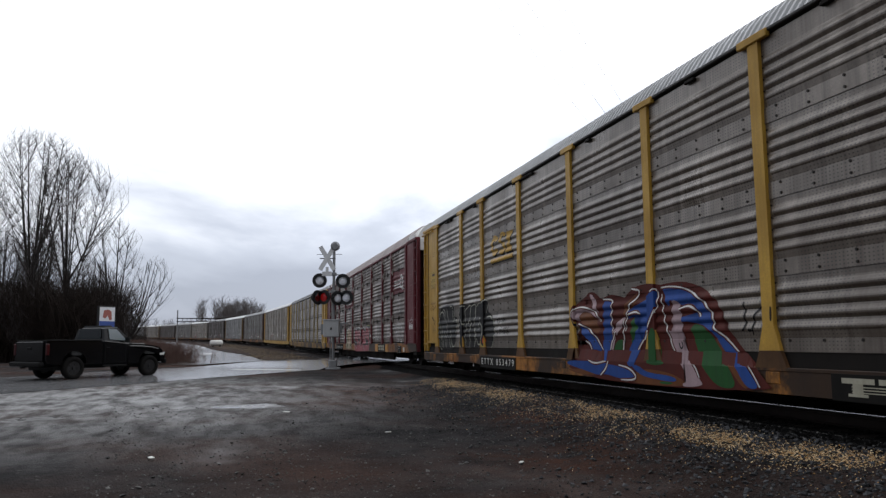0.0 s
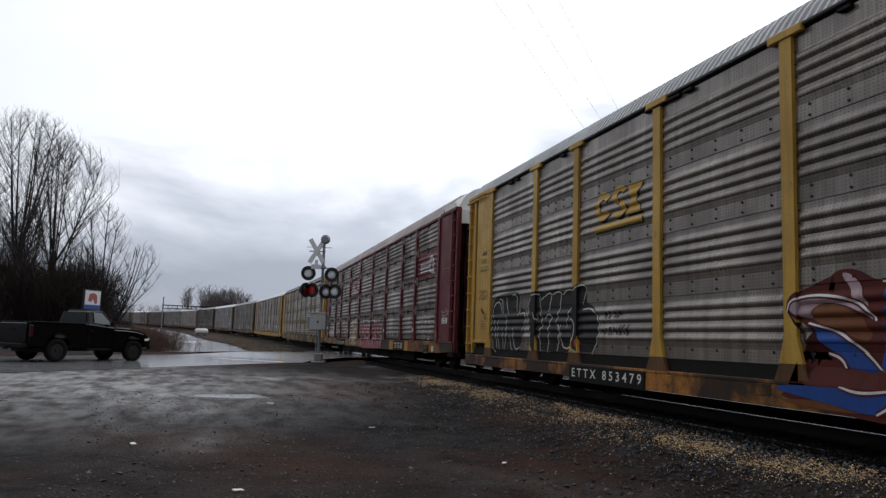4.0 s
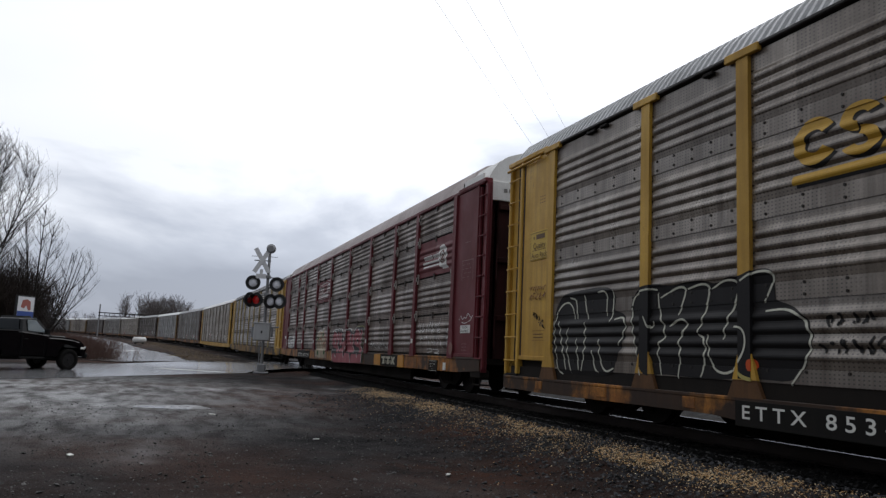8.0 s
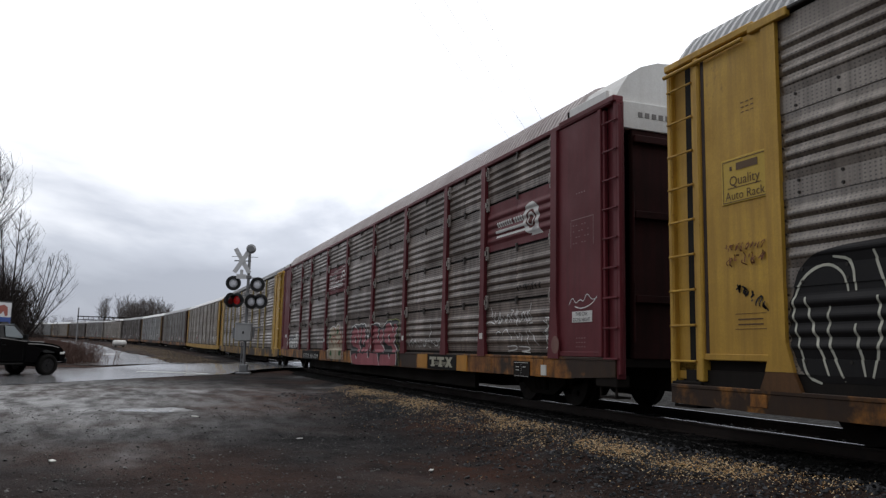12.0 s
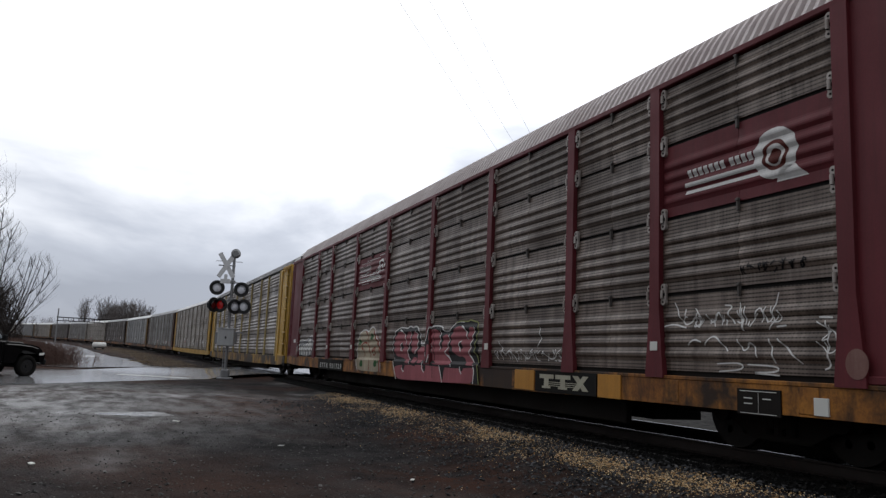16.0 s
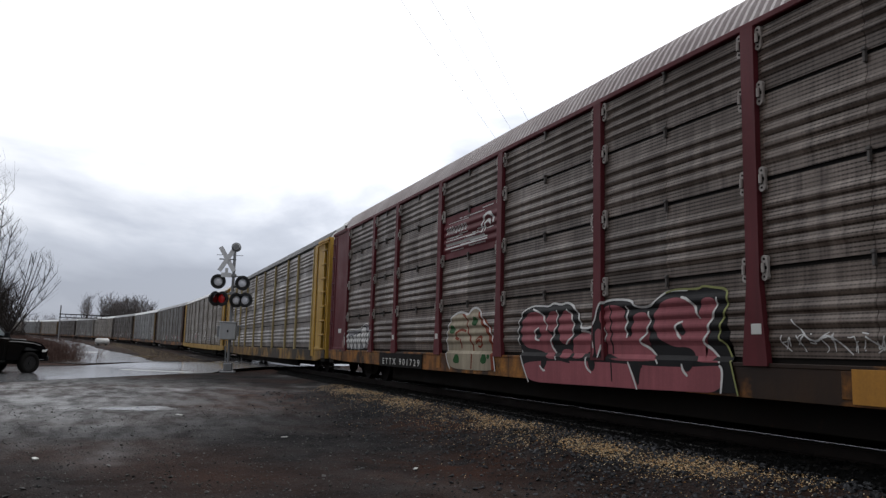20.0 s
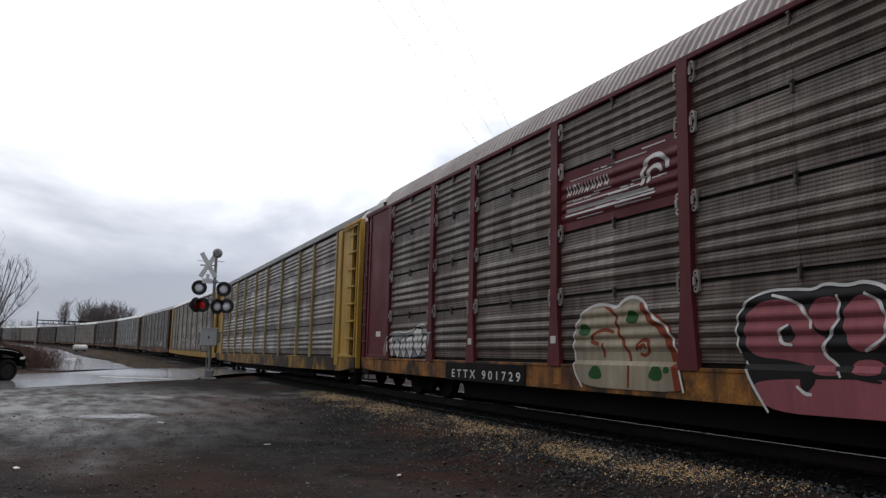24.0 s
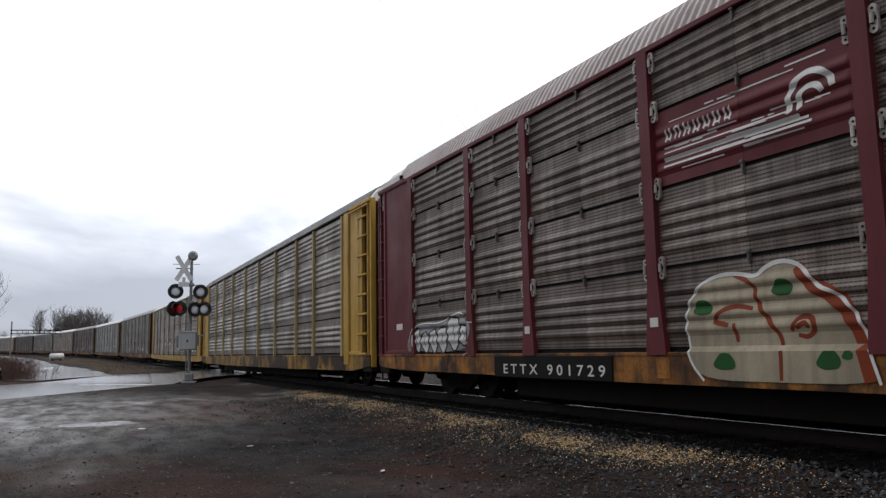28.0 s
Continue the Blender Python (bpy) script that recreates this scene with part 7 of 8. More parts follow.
    for s in (-1, 1):
        pane("side_window", [(0.04, s * 0.905, 1.37), (0.76, s * 0.912, 1.31), (0.38, s * 0.795, 1.73), (0.05, s * 0.795, 1.74)], (0, s * 0.022, 0.0), "glass_pale", "side window with the sky's reflection painted pale")
        part("mirror", boxes((0.62, 0.72, s * 0.95 - 0.02, s * 1.18, 1.27, 1.45), bevel=0.02), M["truck_trim"], t, "black door mirror")
        part("door_handle", boxes((-0.08, 0.06, s * 0.955 - 0.008, s * 0.955 + 0.012, 1.06, 1.10), bevel=0.006), M["truck_trim"], t)
        for q, top in ((-0.12, 1.2), (0.70, 1.15)):
            part("door_seam", boxes((q, q + 0.008, s * 0.951 - 0.004, s * 0.951 + 0.004, 0.58, top)), M["truck_trim"], t)
        part("running_board", boxes((-0.20, 0.75, s * 0.92 - 0.06, s * 0.92 + 0.03, 0.40, 0.47), bevel=0.02), M["truck_trim"], t)
    pane("rear_window", [(-0.145, 0.72, 1.40), (-0.145, -0.72, 1.40), (-0.095, -0.62, 1.76), (-0.095, 0.62, 1.76)], (-0.02, 0, 0), "glass_dark", "dark rear window")
    pane("windscreen", [(0.93, -0.82, 1.26), (0.93, 0.82, 1.26), (0.45, 0.66, 1.80), (0.45, -0.66, 1.80)], (0.03, 0, 0.02), "glass_pale", "windscreen")
    # front
    low = [(2.38, zb + 0.08)] + arch(fx, 0.47, fx + 0.55, fx - 0.55, zb) + [(0.80, zb)]
    bm = outline(low + [(0.84, 1.21), (1.4, 1.20), (1.9, 1.15), (2.2, 1.08), (2.35, 0.96), (2.42, 0.78)], 2 * half, "y", -half)
    bmesh.ops.bevel(bm, geom=[e for e in bm.edges if min(v.co.z for v in e.verts) > 0.88 and abs(e.verts[0].co.y - e.verts[1].co.y) < 0.01], offset=0.09, segments=3, affect="EDGES")
    part("front_body", bm, M["car_black"], t, "black bonnet and front wings")
    part("bonnet", boxes((0.95, 1.85, -0.56, 0.56, 1.06, 1.235), bevel=0.06), M["car_black"], t, "raised centre of the bonnet")
    part("grille", boxes((2.36, 2.425, -0.45, 0.45, 0.66, 0.90), bevel=0.015), M["truck_trim"], t)
    for s in (-1, 1):
        part("headlamp", boxes((2.24, 2.425, s * 0.50 if s > 0 else -0.93, s * 0.93 if s > 0 else -0.50, 0.70, 0.88), bevel=0.02), M["glass_pale"], t, "clear headlamp")
        part("marker_lamp", boxes((2.18, 2.36, s * 0.945 - 0.01, s * 0.945 + 0.012, 0.78, 0.86), bevel=0.006), M["letters"], t)
    part("front_bumper", boxes((2.36, 2.52, -0.95, 0.95, 0.45, 0.66), bevel=0.05), M["truck_trim"], t, "black front bumper")
    part("chassis", boxes((-2.28, 2.4, -0.55, -0.40, 0.42, 0.56), (-2.28, 2.4, 0.40, 0.55, 0.42, 0.56), (-1.9, -1.6, -0.75, 0.75, 0.32, 0.44), (1.6, 1.9, -0.75, 0.75, 0.32, 0.44), (-0.5, 0.3, -0.35, 0.35, 0.36, 0.5)), M["truck_trim"], t)
    for x in (fx, rx):
        for y in (-0.84, 0.84):
            wheel_parts(t, x, y)
    return t


pickup()


# ---------------------------------------------------------------- roadside sign
def road_sign():
    x, y = -7.1, 47.0
    g = ground_height(x, y)
    s = thing("roadside_sign", "white roadside sign with a red and blue picture on two posts", "sign", at=pose(x, y, g, 0, 0, 46))
    for q in (-0.42, 0.42):
        part("post", rod(bmesh.new(), (q, 0.05, -0.1), (q, 0.05, 2.2), 0.05, 10), M["trim_black"], s)
    part("frame", boxes((-0.55, 0.55, -0.05, 0.10, 1.85, 3.24), bevel=0.015), M["trim_black"], s, "dark sign frame")
    face = part("face", boxes((-0.49, 0.49, -0.062, -0.05, 1.9, 3.18)), M["sign_white"], s, "white sign face")
    part("blue_band", boxes((-0.49, 0.49, -0.067, -0.06, 1.9, 2.40)), M["sign_blue"], face, "blue band")
    bm = outline([(-0.30, 2.62), (-0.12, 2.55), (0.02, 2.72), (0.16, 2.45), (0.30, 2.5), (0.26, 2.95), (0.05, 3.06), (-0.22, 3.0)], -0.006, "y", -0.062)
    part("red_shape", bm, M["sign_red"], face, "red and brown printed shape")


road_sign()


# ---------------------------------------------------------------- bare trees
def bough(out, marks, a, b, sag, ra, rb, pieces, sides):
    """A branch from a to b that leaves sideways and then rises; its points are kept as places for finer ones."""
    mid = a.lerp(b, 0.45) + Vector(((b.x - a.x) * sag, (b.y - a.y) * sag, -(b.z - a.z) * sag * 0.5))
    last = a
    for k in range(1, pieces + 1):
        t = k / pieces
        q = a * (1 - t) ** 2 + mid * 2 * t * (1 - t) + b * t * t
        out.append((last, q, ra + (rb - ra) * (t - 1 / pieces), ra + (rb - ra) * t, sides))
        marks.append(q)
        last = q


def tubes(segments, thin=1.0):
    verts, faces = [], []
    for a, b, ra, rb, n in segments:
        d = (b - a).normalized()
        u = d.orthogonal().normalized()
        v = d.cross(u)
        i = len(verts)
        for c, r in ((a, ra * thin), (b, rb * thin)):
            for k in range(n):
                t = 2 * math.pi * k / n
                verts.append(c + u * (r * math.cos(t)) + v * (r * math.sin(t)))
        for k in range(n):
            j = (k + 1) % n
            faces.append((i + k, i + j, i + n + j, i + n + k))
    return verts, faces


def mesh_from(name, verts, faces, material):
    me = bpy.data.meshes.new(name)
    me.from_pydata([tuple(v) for v in verts], [], faces)
    me.materials.append(material)
    return me


def bare_tree(seed, height, fork, wide, limbs, counts, lean=0.0, thick=1.0):
    """A leafless tree: a trunk that forks into steep limbs, and finer and finer branches that fill a tall rounded crown.
    counts: branches, twigs and finest twigs."""
    rnd = random.Random(seed)
    out, marks = [], []
    zf = height * fork

    def tip(low, shell):
        """A place in the crown, which widens upward and closes in a dome."""
        u = low + (1 - low) * rnd.random() ** 0.9
        a = rnd.uniform(0, 2 * math.pi)
        bulge = 0.95 + 0.45 * noise.noise((math.cos(a) * 1.3 + seed, math.sin(a) * 1.3, u * 2.5))
        r = wide * bulge * (u ** 0.5) * math.sqrt(max(0.0, 1 - u ** 4)) * (shell + (1 - shell) * rnd.random()) ** 0.5 * rnd.uniform(0.7, 1.12)
        z = zf + (height - zf) * u * rnd.uniform(0.93, 1.06)
        return Vector((r * math.cos(a) + lean * z, r * math.sin(a), z))

    r, p = height * 0.0125, Vector((0, 0, -0.3))
    for k in range(6):
        z = zf * (k + 1) / 6
        q = Vector((lean * z + rnd.gauss(0, 0.03), rnd.gauss(0, 0.03), z))
        out.append((p, q, r * (1.3 if k == 0 else 1.04), r, 8))
        p, r = q, r * 0.95
        if k > 2:
            marks.append(q)
    for k in range(limbs):
        t = tip(0.72, 0.3)
        foot = marks[rnd.randrange(3)] if k else p
        bough(out, marks, foot, t, 0.16, r * rnd.uniform(0.5, 0.7), 0.018 * thick, 9, 6)
    for n, low, shell, ra, rb, pieces, sides, reach in ((counts[0], 0.18, 0.25, 0.026, 0.010, 6, 4, 1.3), (counts[1], 0.06, 0.15, 0.011, 0.005, 4, 3, 1.1), (counts[2], 0.04, 0.12, 0.0055, 0.003, 2, 3, 0.9)):
        known = np.array([tuple(m) for m in marks])
        fresh = []
        for _ in range(n):
            t = tip(low, shell)
            gap = np.array(t) - known
            flat = np.hypot(gap[:, 0], gap[:, 1])
            cost = np.linalg.norm(gap, axis=1) + 6.0 * np.maximum(0.0, reach * flat - gap[:, 2]) + 3.0 * np.maximum(0.0, 0.25 - gap[:, 2])
            bough(out, fresh, Vector(known[int(cost.argmin())]), t, 0.06 if sides == 4 else 0.0, ra * thick, rb * thick, pieces, sides)
        marks += fresh
    wood = [s for s in out if s[4] > 3]
    twigs = [s for s in out if s[4] == 3]
    return mesh_from("trunk", *tubes(wood), M["bark"]), mesh_from("crown", *tubes(twigs), M["twig"])


TREES = [bare_tree(4, 15.0, 0.40, 4.3, 9, (90, 900, 4200)), bare_tree(9, 14.4, 0.38, 4.6, 9, (90, 900, 4200), 0.03), bare_tree(21, 8.0, 0.15, 2.6, 5, (24, 150, 500), 0.30, 1.2), bare_tree(33, 10.0, 0.30, 2.4, 5, (30, 200, 800), 0.0, 1.1)]


def plant(kind, x, y, scale, turn, label):
    t = thing("bare_tree", label, "tree", "bare trees at the roadside", at=pose(x, y, ground_height(x, y) - 0.05, 0, 0, turn))
    for name, me in zip(("trunk", "crown"), TREES[kind]):
        o = new(name, me)
        o.parent = t
        o.matrix_basis = Matrix.Diagonal((scale, scale, scale, 1))
    return t


tall = "tall leafless tree with several upright stems"
slim = "slim leafless tree with fine branches"
low_tree = "low leaning leafless tree at the edge of the wood"
for kind, x, y, s, turn, lab in ((0, -13.2, 56, 1.02, 20, tall), (1, -11.3, 57, 0.98, 60, tall), (1, -17.0, 58, 0.85, 200, tall), (3, -12.2, 54.5, 0.85, 77, slim), (3, -14.6, 55, 0.8, 12, slim), (3, -8.0, 56, 0.95, 40, slim), (2, -7.6, 57, 0.88, 0, low_tree), (3, -10.0, 60, 0.72, 150, slim), (3, -15.2, 62, 0.9, 300, slim), (2, -12.5, 53, 0.6, 190, low_tree), (2, -9.0, 68, 0.75, 250, low_tree)):
    plant(kind, x, y, s, turn, lab)
wood = random.Random(17)
for k in range(30):
    plant(wood.choice((2, 3, 3, 3)), wood.uniform(-30, -9.5), wood.uniform(58, 78), wood.uniform(0.6, 0.98), wood.uniform(0, 360), slim)


def thicket(seed, n, place, h0, h1, r, lean=0.35):
    """Countless thin stems; place() gives a foot."""
    rnd = random.Random(seed)
    seg = []
    for _ in range(n):
        x, y = place(rnd)
        z = ground_height(x, y)
        h = rnd.uniform(h0, h1)
        a = Vector((x, y, z - 0.1))
        m = a + Vector((rnd.gauss(0, lean) * h * 0.4, rnd.gauss(0, lean) * h * 0.4, h * 0.55))
        b = m + Vector((rnd.gauss(0, lean) * h * 0.5, rnd.gauss(0, lean) * h * 0.5, h * 0.45))
        seg += [(a, m, r, r * 0.7, 3), (m, b, r * 0.7, r * 0.25, 3)]
        for _ in range(3):
            c = a.lerp(b, rnd.uniform(0.35, 0.8))
            seg.append((c, c + Vector((rnd.gauss(0, 0.3), rnd.gauss(0, 0.3), rnd.uniform(0.1, 0.5))) * h * 0.4, r * 0.5, r * 0.2, 3))
    return tubes(seg)


def stuff(name, data, material, label, category):
    return tagged(new(name, mesh_from(name, *data, material)), label, category, kind="stuff")


stuff("undergrowth", thicket(5, 20000, lambda r: (r.uniform(-34, -8.6), r.uniform(53, 68)), 1.0, 5.9, 0.036), M["brush"], "dense dark leafless undergrowth at the edge of the wood", "undergrowth")
stuff("undergrowth", thicket(6, 2600, lambda r: ((q := r.uniform(60, 150)) * -0.085 - 2.5 - 6 * r.random() ** 0.7, q), 0.5, 2.2, 0.03), M["brush"], "low dark brush along the dirt lane", "undergrowth")
stuff("russet_brush", thicket(7, 5000, lambda r: (r.gauss(-5.6, 1.3), r.gauss(48.5, 1.8)), 0.3, 1.5, 0.016, 0.6), M["russet"], "low russet brush beside the road", "brush")
stuff("dead_grass", thicket(8, 1300, lambda r: ((lambda s: (on_track(s).translation.x - r.uniform(3.6, 6.6), s))(r.uniform(50, 150))), 0.06, 0.3, 0.018, 1.2), M["dead_grass"], "tufts of dead yellow grass on the bank", "grass")


def far_wood(seed, n, place, h0, h1):
    """Leafless trees with rounded crowns of fine rising twigs."""
    rnd = random.Random(seed)
    seg = []
    for _ in range(n):
        x, y, z = place(rnd)
        h = rnd.uniform(h0, h1)
        foot = Vector((x, y, z))
        top = foot + Vector((rnd.gauss(0, 0.05) * h, rnd.gauss(0, 0.05) * h, h * 0.8))
        seg.append((foot, top, h * 0.012, h * 0.004, 3))
        for _ in range(20):
            k = rnd.uniform(0.3, 1.0)
            c = foot.lerp(top, k)
            a = rnd.uniform(0, 2 * math.pi)
            out = h * 0.15 * math.sqrt(max(0.05, 1 - ((k - 0.6) / 0.55) ** 2)) * rnd.uniform(0.5, 1.0)
            b = c + Vector((math.cos(a) * out, math.sin(a) * out, out * rnd.uniform(1.0, 2.0)))
            seg.append((c, b, h * 0.0042, h * 0.002, 3))
            for _ in range(4):
                e = c.lerp(b, rnd.uniform(0.2, 1.0))
                seg.append((e, e + Vector((rnd.gauss(0, 0.045), rnd.gauss(0, 0.045), rnd.uniform(0.02, 0.11))) * h, h * 0.0022, h * 0.0012, 3))
    return tubes(seg)


def beyond(rnd):
    """A copse behind the train, close to the far end of the bend."""
    y = rnd.uniform(285, 335)
    return rnd.triangular(-19, 14, 2) * y / 300, y, climb(y) - 0.5


def beyond_low(rnd):
    y = rnd.uniform(280, 380)
    return rnd.uniform(-40, 20) * y / 300, y, climb(y) - 0.5


def lane_side(rnd):
    y = rnd.uniform(85, 330)
    return -12 - 0.05 * (y - 85) - (y - 46) ** 2 / 1900 - rnd.uniform(0, 26), y, climb(y)


stuff("far_trees", far_wood(12, 85, beyond, 12, 18.5), M["far_twig_haze"], "far leafless copse behind the train", "trees")
stuff("far_trees", far_wood(15, 150, beyond_low, 6, 10.5), M["far_twig_haze"], "low leafless wood behind the train", "trees")
stuff("far_trees", far_wood(13, 260, lane_side, 4.5, 8), M["far_twig_haze"], "leafless wood along the lane", "trees")


# ---------------------------------------------------------------- far signal bridge, wires, white tank
def signal_bridge():
    y = 190.0
    b = thing("signal_bridge", "steel signal bridge over the track far off", "signal bridge", at=pose(-5.5, y, climb(y) + 0.4, 0, 0, 8))
    for x in (-8.2, 8.6):
        part("leg", boxes((x - 0.13, x + 0.13, -0.13, 0.13, -0.5, 7.6), bevel=0.03), M["alu"], b)
    part("beam", boxes((-8.4, 8.8, -0.2, 0.2, 5.6, 5.8), (-8.4, 8.8, -0.2, 0.2, 4.9, 5.05), *((k * 1.05 - 8.2, k * 1.05 - 8.1, -0.15, 0.15, 4.9, 5.7) for k in range(17))), M["grime"], b, "dark truss beam")


signal_bridge()


def wire(a, b, sag, r):
    pts = [Vector(a).lerp(Vector(b), k / 24) - Vector((0, 0, sag * 4 * (k / 24) * (1 - k / 24))) for k in range(25)]
    verts, faces = tubes([(p, q, r, r, 5) for p, q in zip(pts, pts[1:])])
    ob = new("power_line", mesh_from("power_line", verts, faces, M["cable"]))
    return tagged(ob, "thin overhead power line against the clouds", "power line", "overhead power lines")


def tank():
    x, y = -3.0, 120.0
    t = thing("storage_tank", "white cylindrical tank lying beside the track", "tank", at=pose(x, y, ground_height(x, y), 0, 0, 8))
    bm = bmesh.new()
    rod(bm, (-0.7, 0, 0.62), (0.7, 0, 0.62), 0.42, 20)
    for s in (-1, 1):
        bmesh.ops.create_uvsphere(bm, u_segments=20, v_segments=10, radius=0.42, matrix=Matrix.Translation((0.7 * s, 0, 0.62)) @ Matrix.Diagonal((0.6, 1, 1, 1)))
    part("shell", bm, M["white_paint"], t, "white painted steel shell", smooth=True)
    for s in (-0.5, 0.5):
        part("saddle", boxes((s - 0.08, s + 0.08, -0.35, 0.35, -0.05, 0.3), bevel=0.01), M["grime"], t)


tank()

for a, b in (((11.0, 32.5, 18), (20.4, 45.0, 18)), ((12.3, 32.0, 18.1), (21.1, 43.5, 18.1)), ((13.7, 31.4, 18.1), (23.1, 43.6, 18.1))):
    a, b = Vector(a), Vector(b)
    wire(a - (b - a) * 2.2, b + (b - a) * 2.2, 0.5, 0.009)


# ---------------------------------------------------------------- lane, road marking, crossing boards
def lane_sheet():
    bm = bmesh.new()
    last = None
    rnd = random.Random(3)
    for k in range(130):
        s = 43.5 + k * 1.4
        off = -9.1 - 2.6 * ease(48, 110, s)
        half = 2.7 - 0.8 * ease(46, 100, s) + 2.2 * (1 - ease(43, 50, s))
        m = on_track(s)
        row = []
        for q in (-1, -0.6, -0.2, 0.2, 0.6, 1):
            p = m @ Vector((off + half * q + (rnd.gauss(0, 0.12) if abs(q) == 1 else 0), 0, 0))
            row.append(bm.verts.new((p.x, p.y, ground_height(p.x, p.y) + (0.035 if abs(q) < 1 else 0.005))))
        if last:
            for i in range(5):
                bm.faces.new((last[i], last[i + 1], row[i + 1], row[i]))
        last = row
    bmesh.ops.recalc_face_normals(bm, faces=bm.faces)
    return bm


solid("dirt_lane", lane_sheet(), M["track_dirt"], "pale wet dirt lane beside the railway", "lane", kind="structure", smooth=True)


def road_patch(u0, u1, v0, v1, lift):
    bm = bmesh.new()
    nu, nv = max(1, int(abs(u1 - u0) / 0.3)), max(1, int(abs(v1 - v0) / 0.3))
    grid = []
    for i in range(nu + 1):
        row = []
        for j in range(nv + 1):
            p = ROAD_AT + ROAD_DIR * (u0 + (u1 - u0) * i / nu) + ROAD_SIDE * (v0 + (v1 - v0) * j / nv)
            d = abs(off_track(p.x, p.y))
            z = ground_height(p.x, p.y) + 0.012
            if d < 2.6:
                z = RAIL_Z - 0.012
            elif d < 4.5:
                z = max(z, RAIL_Z - 0.012 - (d - 2.6) * 0.06)
            row.append(bm.verts.new((p.x, p.y, z + lift)))
        grid.append(row)
    for a, b in zip(grid, grid[1:]):
        for i in range(nv):
            bm.faces.new((a[i], a[i + 1], b[i + 1], b[i]))
    bmesh.ops.recalc_face_normals(bm, faces=bm.faces)
    return bm




def bank_sheet():
    """Bare brown earth between the lane and the ballast."""
    bm = bmesh.new()
    last = None
    rnd = random.Random(8)
    for k in range(90):
        s = 45.5 + k * 1.3
        m = on_track(s)
        inner, outer = -3.0, -6.2 - 2.2 * ease(48, 110, s)
        row = []
        for q in range(7):
            o = inner + (outer - inner) * q / 6 + (rnd.gauss(0, 0.15) if q in (0, 6) else 0)
            p = m @ Vector((o, 0, 0))
            edge = q in (0, 6)
            row.append(bm.verts.new((p.x, p.y, ground_height(p.x, p.y) + (0.004 if edge else 0.03 + 0.05 * noise.noise((p.x * 0.7, p.y * 0.7, 4))))))
        if last:
            for i in range(6):
                bm.faces.new((last[i], last[i + 1], row[i + 1], row[i]))
        last = row
    bmesh.ops.recalc_face_normals(bm, faces=bm.faces)
    return bm


solid("earth_bank", bank_sheet(), M["earth"], "bare brown earth bank between lane and track", "bank", kind="structure", smooth=True)
for seed, s0, off, n in ((1, 62, -6.6, 500), (2, 57, -4.2, 420), (3, 66, -4.4, 260)):
    stuff("straw_patch", thicket(seed + 60, n, lambda r: tuple((on_track(s0 + r.gauss(0, 1.0)) @ Vector((off + r.gauss(0, 0.55), 0, 0))).xy), 0.04, 0.16, 0.02, 2.2), M["dead_grass"], "flattened patch of pale straw on the bank", "straw")
solid("stop_line", road_patch(-1.3, -0.75, 0.7, 4.1, 0.006), M["line_paint"], "worn white stop line on the wet road", "road marking", kind="structure")

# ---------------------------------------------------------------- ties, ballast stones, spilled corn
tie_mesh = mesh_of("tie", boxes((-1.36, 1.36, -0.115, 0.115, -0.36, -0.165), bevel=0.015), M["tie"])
tie_rnd = random.Random(2)
track = thing("track_ties", "row of dark creosoted wooden ties under the rails", "railway ties")
for k in range(112):
    o = new("tie", tie_mesh)
    o.parent = track
    o.matrix_basis = on_track(-1.0 + 0.52 * k) @ pose(tie_rnd.gauss(0, 0.03), 0, 0, 0, 0, tie_rnd.gauss(0, 0.8))


def pebbles(seed, n, place, r0, r1, flat=0.7):
    """Small angular stones lying on the ground; place() gives x, y, z."""
    rnd = random.Random(seed)
    verts, faces = [], []
    base = [(1, 0, 0), (0, 1, 0), (-1, 0, 0), (0, -1, 0), (0, 0, 1), (0, 0, -1)]
    tri = [(0, 1, 4), (1, 2, 4), (2, 3, 4), (3, 0, 4), (1, 0, 5), (2, 1, 5), (3, 2, 5), (0, 3, 5)]
    for _ in range(n):
        x, y, z = place(rnd)
        r = r0 + (r1 - r0) * rnd.random() ** 2
        turn = Euler((rnd.uniform(-0.6, 0.6), rnd.uniform(-0.6, 0.6), rnd.uniform(0, 6.3))).to_matrix()
        i = len(verts)
        for b in base:
            v = turn @ Vector((b[0] * rnd.uniform(0.7, 1.25), b[1] * rnd.uniform(0.5, 1.0), b[2] * flat * rnd.uniform(0.6, 1.0)))
            verts.append((x + v.x * r, y + v.y * r, z + v.z * r + r * 0.25))
        faces += [tuple(i + q for q in f) for f in tri]
    return verts, faces


def bank_height(x, y):
    d = x - RAIL_X
    prof = [(-3.3, -0.42), (-2.3, -0.26), (-1.45, -0.175), (1.45, -0.175), (2.6, -0.30), (3.6, -0.5)]
    z = -9.0
    for (a, za), (b, zb) in zip(prof, prof[1:]):
        if a <= d <= b:
            z = RAIL_Z + za + (zb - za) * (d - a) / (b - a)
    return max(z, ground_height(x, y))


def shoulder(rnd):
    y = 3.0 + 19 * rnd.random() ** 1.5
    x = RAIL_X - 1.75 - abs(rnd.gauss(0, 1.2))
    return x, y, bank_height(x, y)


def yard(rnd):
    y = 3.2 + 15 * rnd.random() ** 1.6
    x = rnd.uniform(-0.75, 0.95) * (y * 0.55 + 1.0) + 0.32 * y
    x = min(x, 6.6)
    return x, y, bank_height(x, y)


def oily_shaded(rnd):
    y = 3.5 + 20 * rnd.random() ** 1.4
    x = RAIL_X - rnd.uniform(0.85, 2.0)
    return x, y, bank_height(x, y) + 0.004


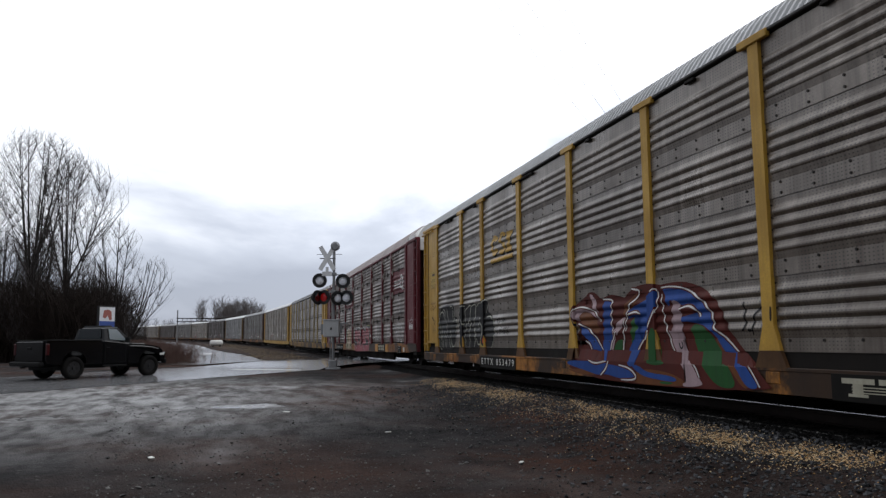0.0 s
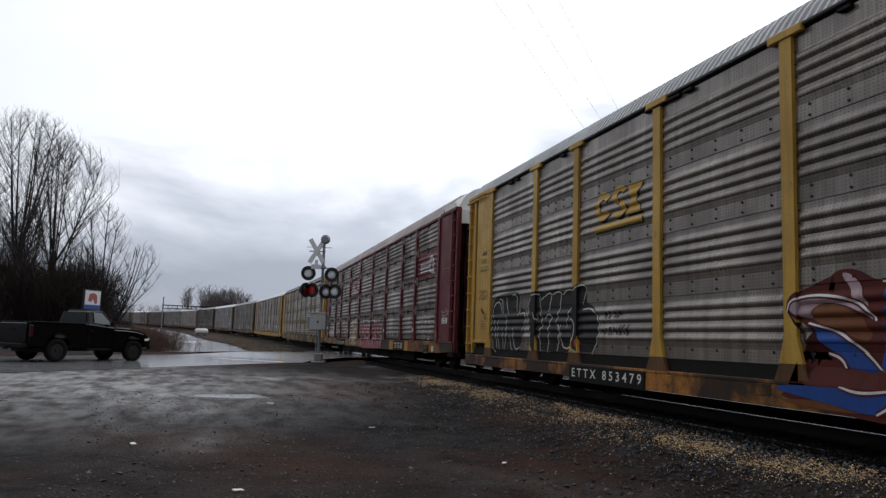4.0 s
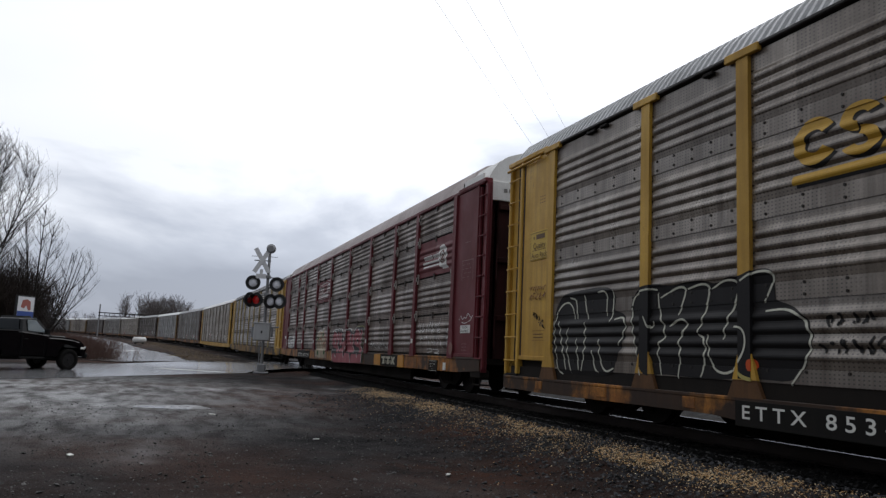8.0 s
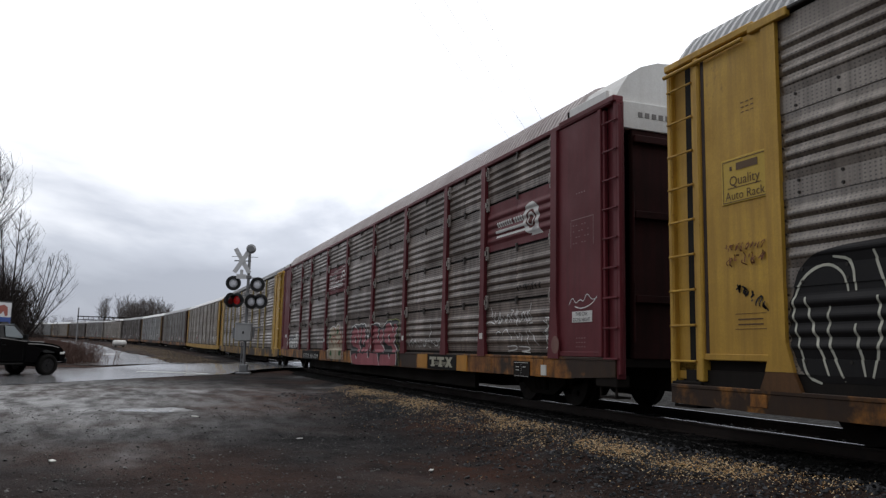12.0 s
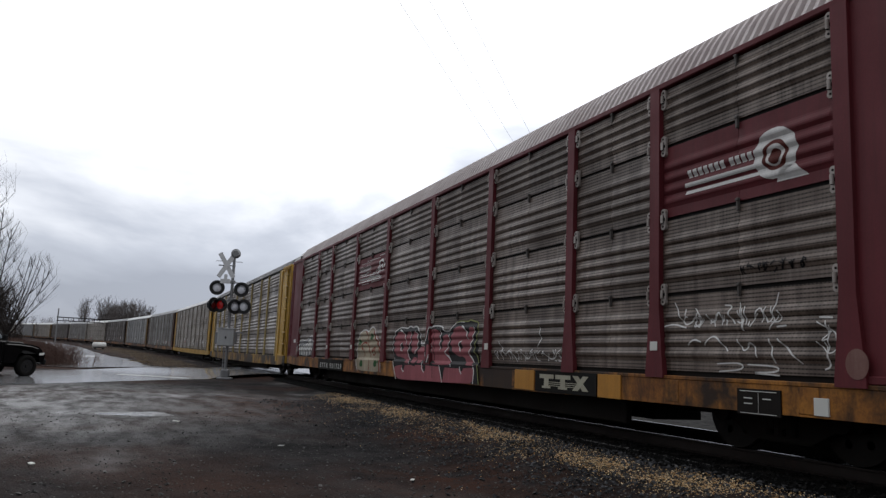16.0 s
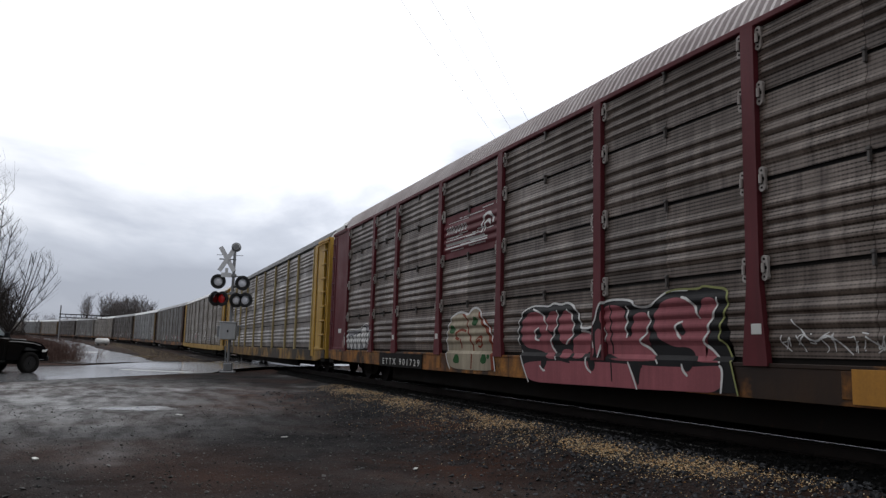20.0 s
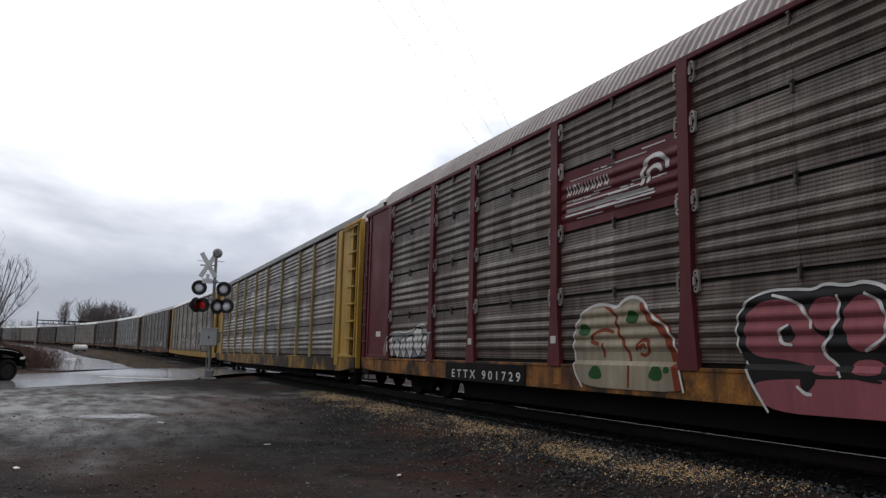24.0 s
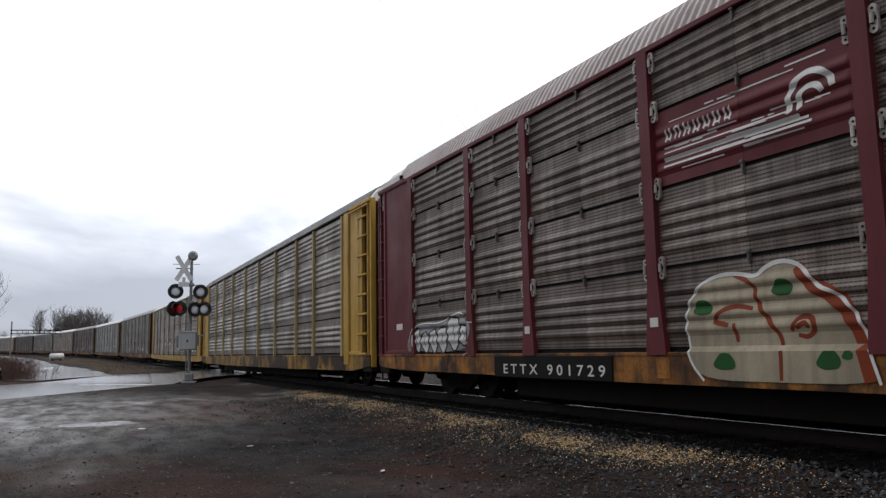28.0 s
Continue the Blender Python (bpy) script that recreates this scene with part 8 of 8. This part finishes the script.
def between(rnd):
    y = 4.0 + 22 * rnd.random() ** 1.4
    x = RAIL_X + rnd.uniform(-0.66, 3.6)
    return x, y, bank_height(x, y) + (0.03 if x < RAIL_X + 0.66 else 0.0)


# the stones' black holds both oil and the shade of the cars
M["stone_oiled_shade"] = stone_mat("oiled_shaded_stone", (0.002, 0.002, 0.002), (0.009, 0.0085, 0.008), 0.08)
stuff("ballast_stones", pebbles(1, 9000, shoulder, 0.014, 0.042), M["stone"], "loose dark blue-grey ballast stones beside the rails", "gravel")
stuff("ballast_stones", pebbles(4, 6000, between, 0.018, 0.045), M["stone"], "wet ballast stones between and beyond the rails", "gravel")
stuff("ballast_stones", pebbles(5, 3500, oily_shaded, 0.016, 0.042), M["stone_oiled_shade"], "oil-stained ballast stones along the near rail, with shade in their black", "gravel")
stuff("yard_gravel", pebbles(2, 16000, yard, 0.005, 0.021), M["stone_brown"], "fine gravel scattered over the wet dirt", "gravel")

stuff("clods", pebbles(14, 900, yard, 0.016, 0.042, 0.55), M["stone_brown"], "clods and larger stones on the wet dirt", "gravel")


def spill(rnd):
    y = 5.2 + 18.5 * rnd.random() ** 1.1
    mid = 6.25 - 0.35 * ease(5.0, 7.5, y) + 0.12 * ease(9, 12, y) + 0.05 * ease(12, 20, y)
    wide = 0.13 + 0.07 * noise.noise((y * 0.45, 0, 5)) + 0.05 * ease(8, 12, y)
    x = mid + rnd.gauss(0, wide) - abs(rnd.gauss(0, 0.30))
    if noise.noise((x * 1.3, y * 0.8, 9)) < 0.0 and rnd.random() < 0.8:
        return spill(rnd)
    return x, y, bank_height(x, y) + rnd.uniform(0, 0.012)


def strays(rnd):
    y = 4.0 + 16.0 * rnd.random() ** 1.3
    x = 6.0 - abs(rnd.gauss(0, 0.75))
    return x, y, bank_height(x, y) + rnd.uniform(0, 0.01)


stuff("spilled_corn", pebbles(3, 17000, spill, 0.006, 0.0145, 0.6), M["corn"], "spilled yellow corn kernels along the ballast", "spilled corn")
stuff("spilled_corn", pebbles(31, 1500, strays, 0.007, 0.014, 0.6), M["corn"], "corn kernels strewn thinly over the gravel", "spilled corn")
# a few pale scraps of litter
for x, y, w in ((1.05, 15.7, 0.09), (0.3, 7.6, 0.05), (2.4, 12.2, 0.05), (-0.9, 10.5, 0.05), (3.4, 9.0, 0.04)):
    bm = boxes((-w, w, -w * 0.6, w * 0.6, 0, 0.012), bevel=0.004)
    solid("paper_scrap", bm, M["letters"], "pale crumpled scrap of litter on the dirt", "litter", "scraps of litter", at=pose(x, y, ground_height(x, y) + 0.004, 4, 3, x * 70))


# ---------------------------------------------------------------- standing water
def puddle(seed, x, y, w, d, turn):
    rnd = random.Random(seed)
    bm = bmesh.new()
    pts = []
    for k in range(40):
        a = 2 * math.pi * k / 40
        r = 1 + 0.45 * noise.noise((math.cos(a) * 1.6 + seed, math.sin(a) * 1.6, seed * 0.7)) + 0.25 * noise.noise((math.cos(a) * 5, math.sin(a) * 5 + seed, 2))
        p = Vector((w * r * math.cos(a), d * r * math.sin(a)))
        p.rotate(Matrix.Rotation(radians(turn), 2))
        pts.append((x + p.x, y + p.y))
    z = max(ground_height(px, py) for px, py in pts[::4] + [(x, y)])
    rim = [bm.verts.new((px, py, ground_height(px, py) + 0.006)) for px, py in pts]
    mid = [bm.verts.new((x + (px - x) * 0.55, y + (py - y) * 0.55, ground_height(x + (px - x) * 0.55, y + (py - y) * 0.55) + 0.012)) for px, py in pts]
    c = bm.verts.new((x, y, ground_height(x, y) + 0.012))
    for k in range(40):
        j = (k + 1) % 40
        bm.faces.new((rim[k], rim[j], mid[j], mid[k]))
        bm.faces.new((mid[k], mid[j], c))
    return solid("puddle", bm, M["water"], "shallow puddle that mirrors the grey sky", "puddle", "puddles in the yard", smooth=True)


puddle(1, 0.35, 17.3, 0.75, 0.55, 10)
puddle(6, -3.4, 16.0, 0.45, 0.30, 0)

# ---------------------------------------------------------------- motion
def rolled(t):
    return float(np.interp(t, [r[0] for r in ROLLED], [r[1] for r in ROLLED]))


def car_pose(s):
    """The car rides on its two trucks, so it follows the chord between them."""
    a, b = on_track(s - 11.6).translation, on_track(s + 11.6).translation
    d = b - a
    return Matrix.Translation((a + b) / 2) @ Euler((math.atan2(d.z, math.hypot(d.x, d.y)), 0, math.atan2(-d.x, d.y))).to_matrix().to_4x4()


def motions():
    for car, s0 in CARS:
        walk(car, [(t, car_pose(s0 - s)) for t, s in ROLLED])
    steps = [k * 0.35 for k in range(81)]
    for wheels in (wheels_a, wheels_b, wheels_c):
        for w in wheels:
            base = w.matrix_basis.translation.copy()
            walk(w, [(t, pose(*base, math.degrees(rolled(t) / 0.46), 0, 0)) for t in steps])


motions()
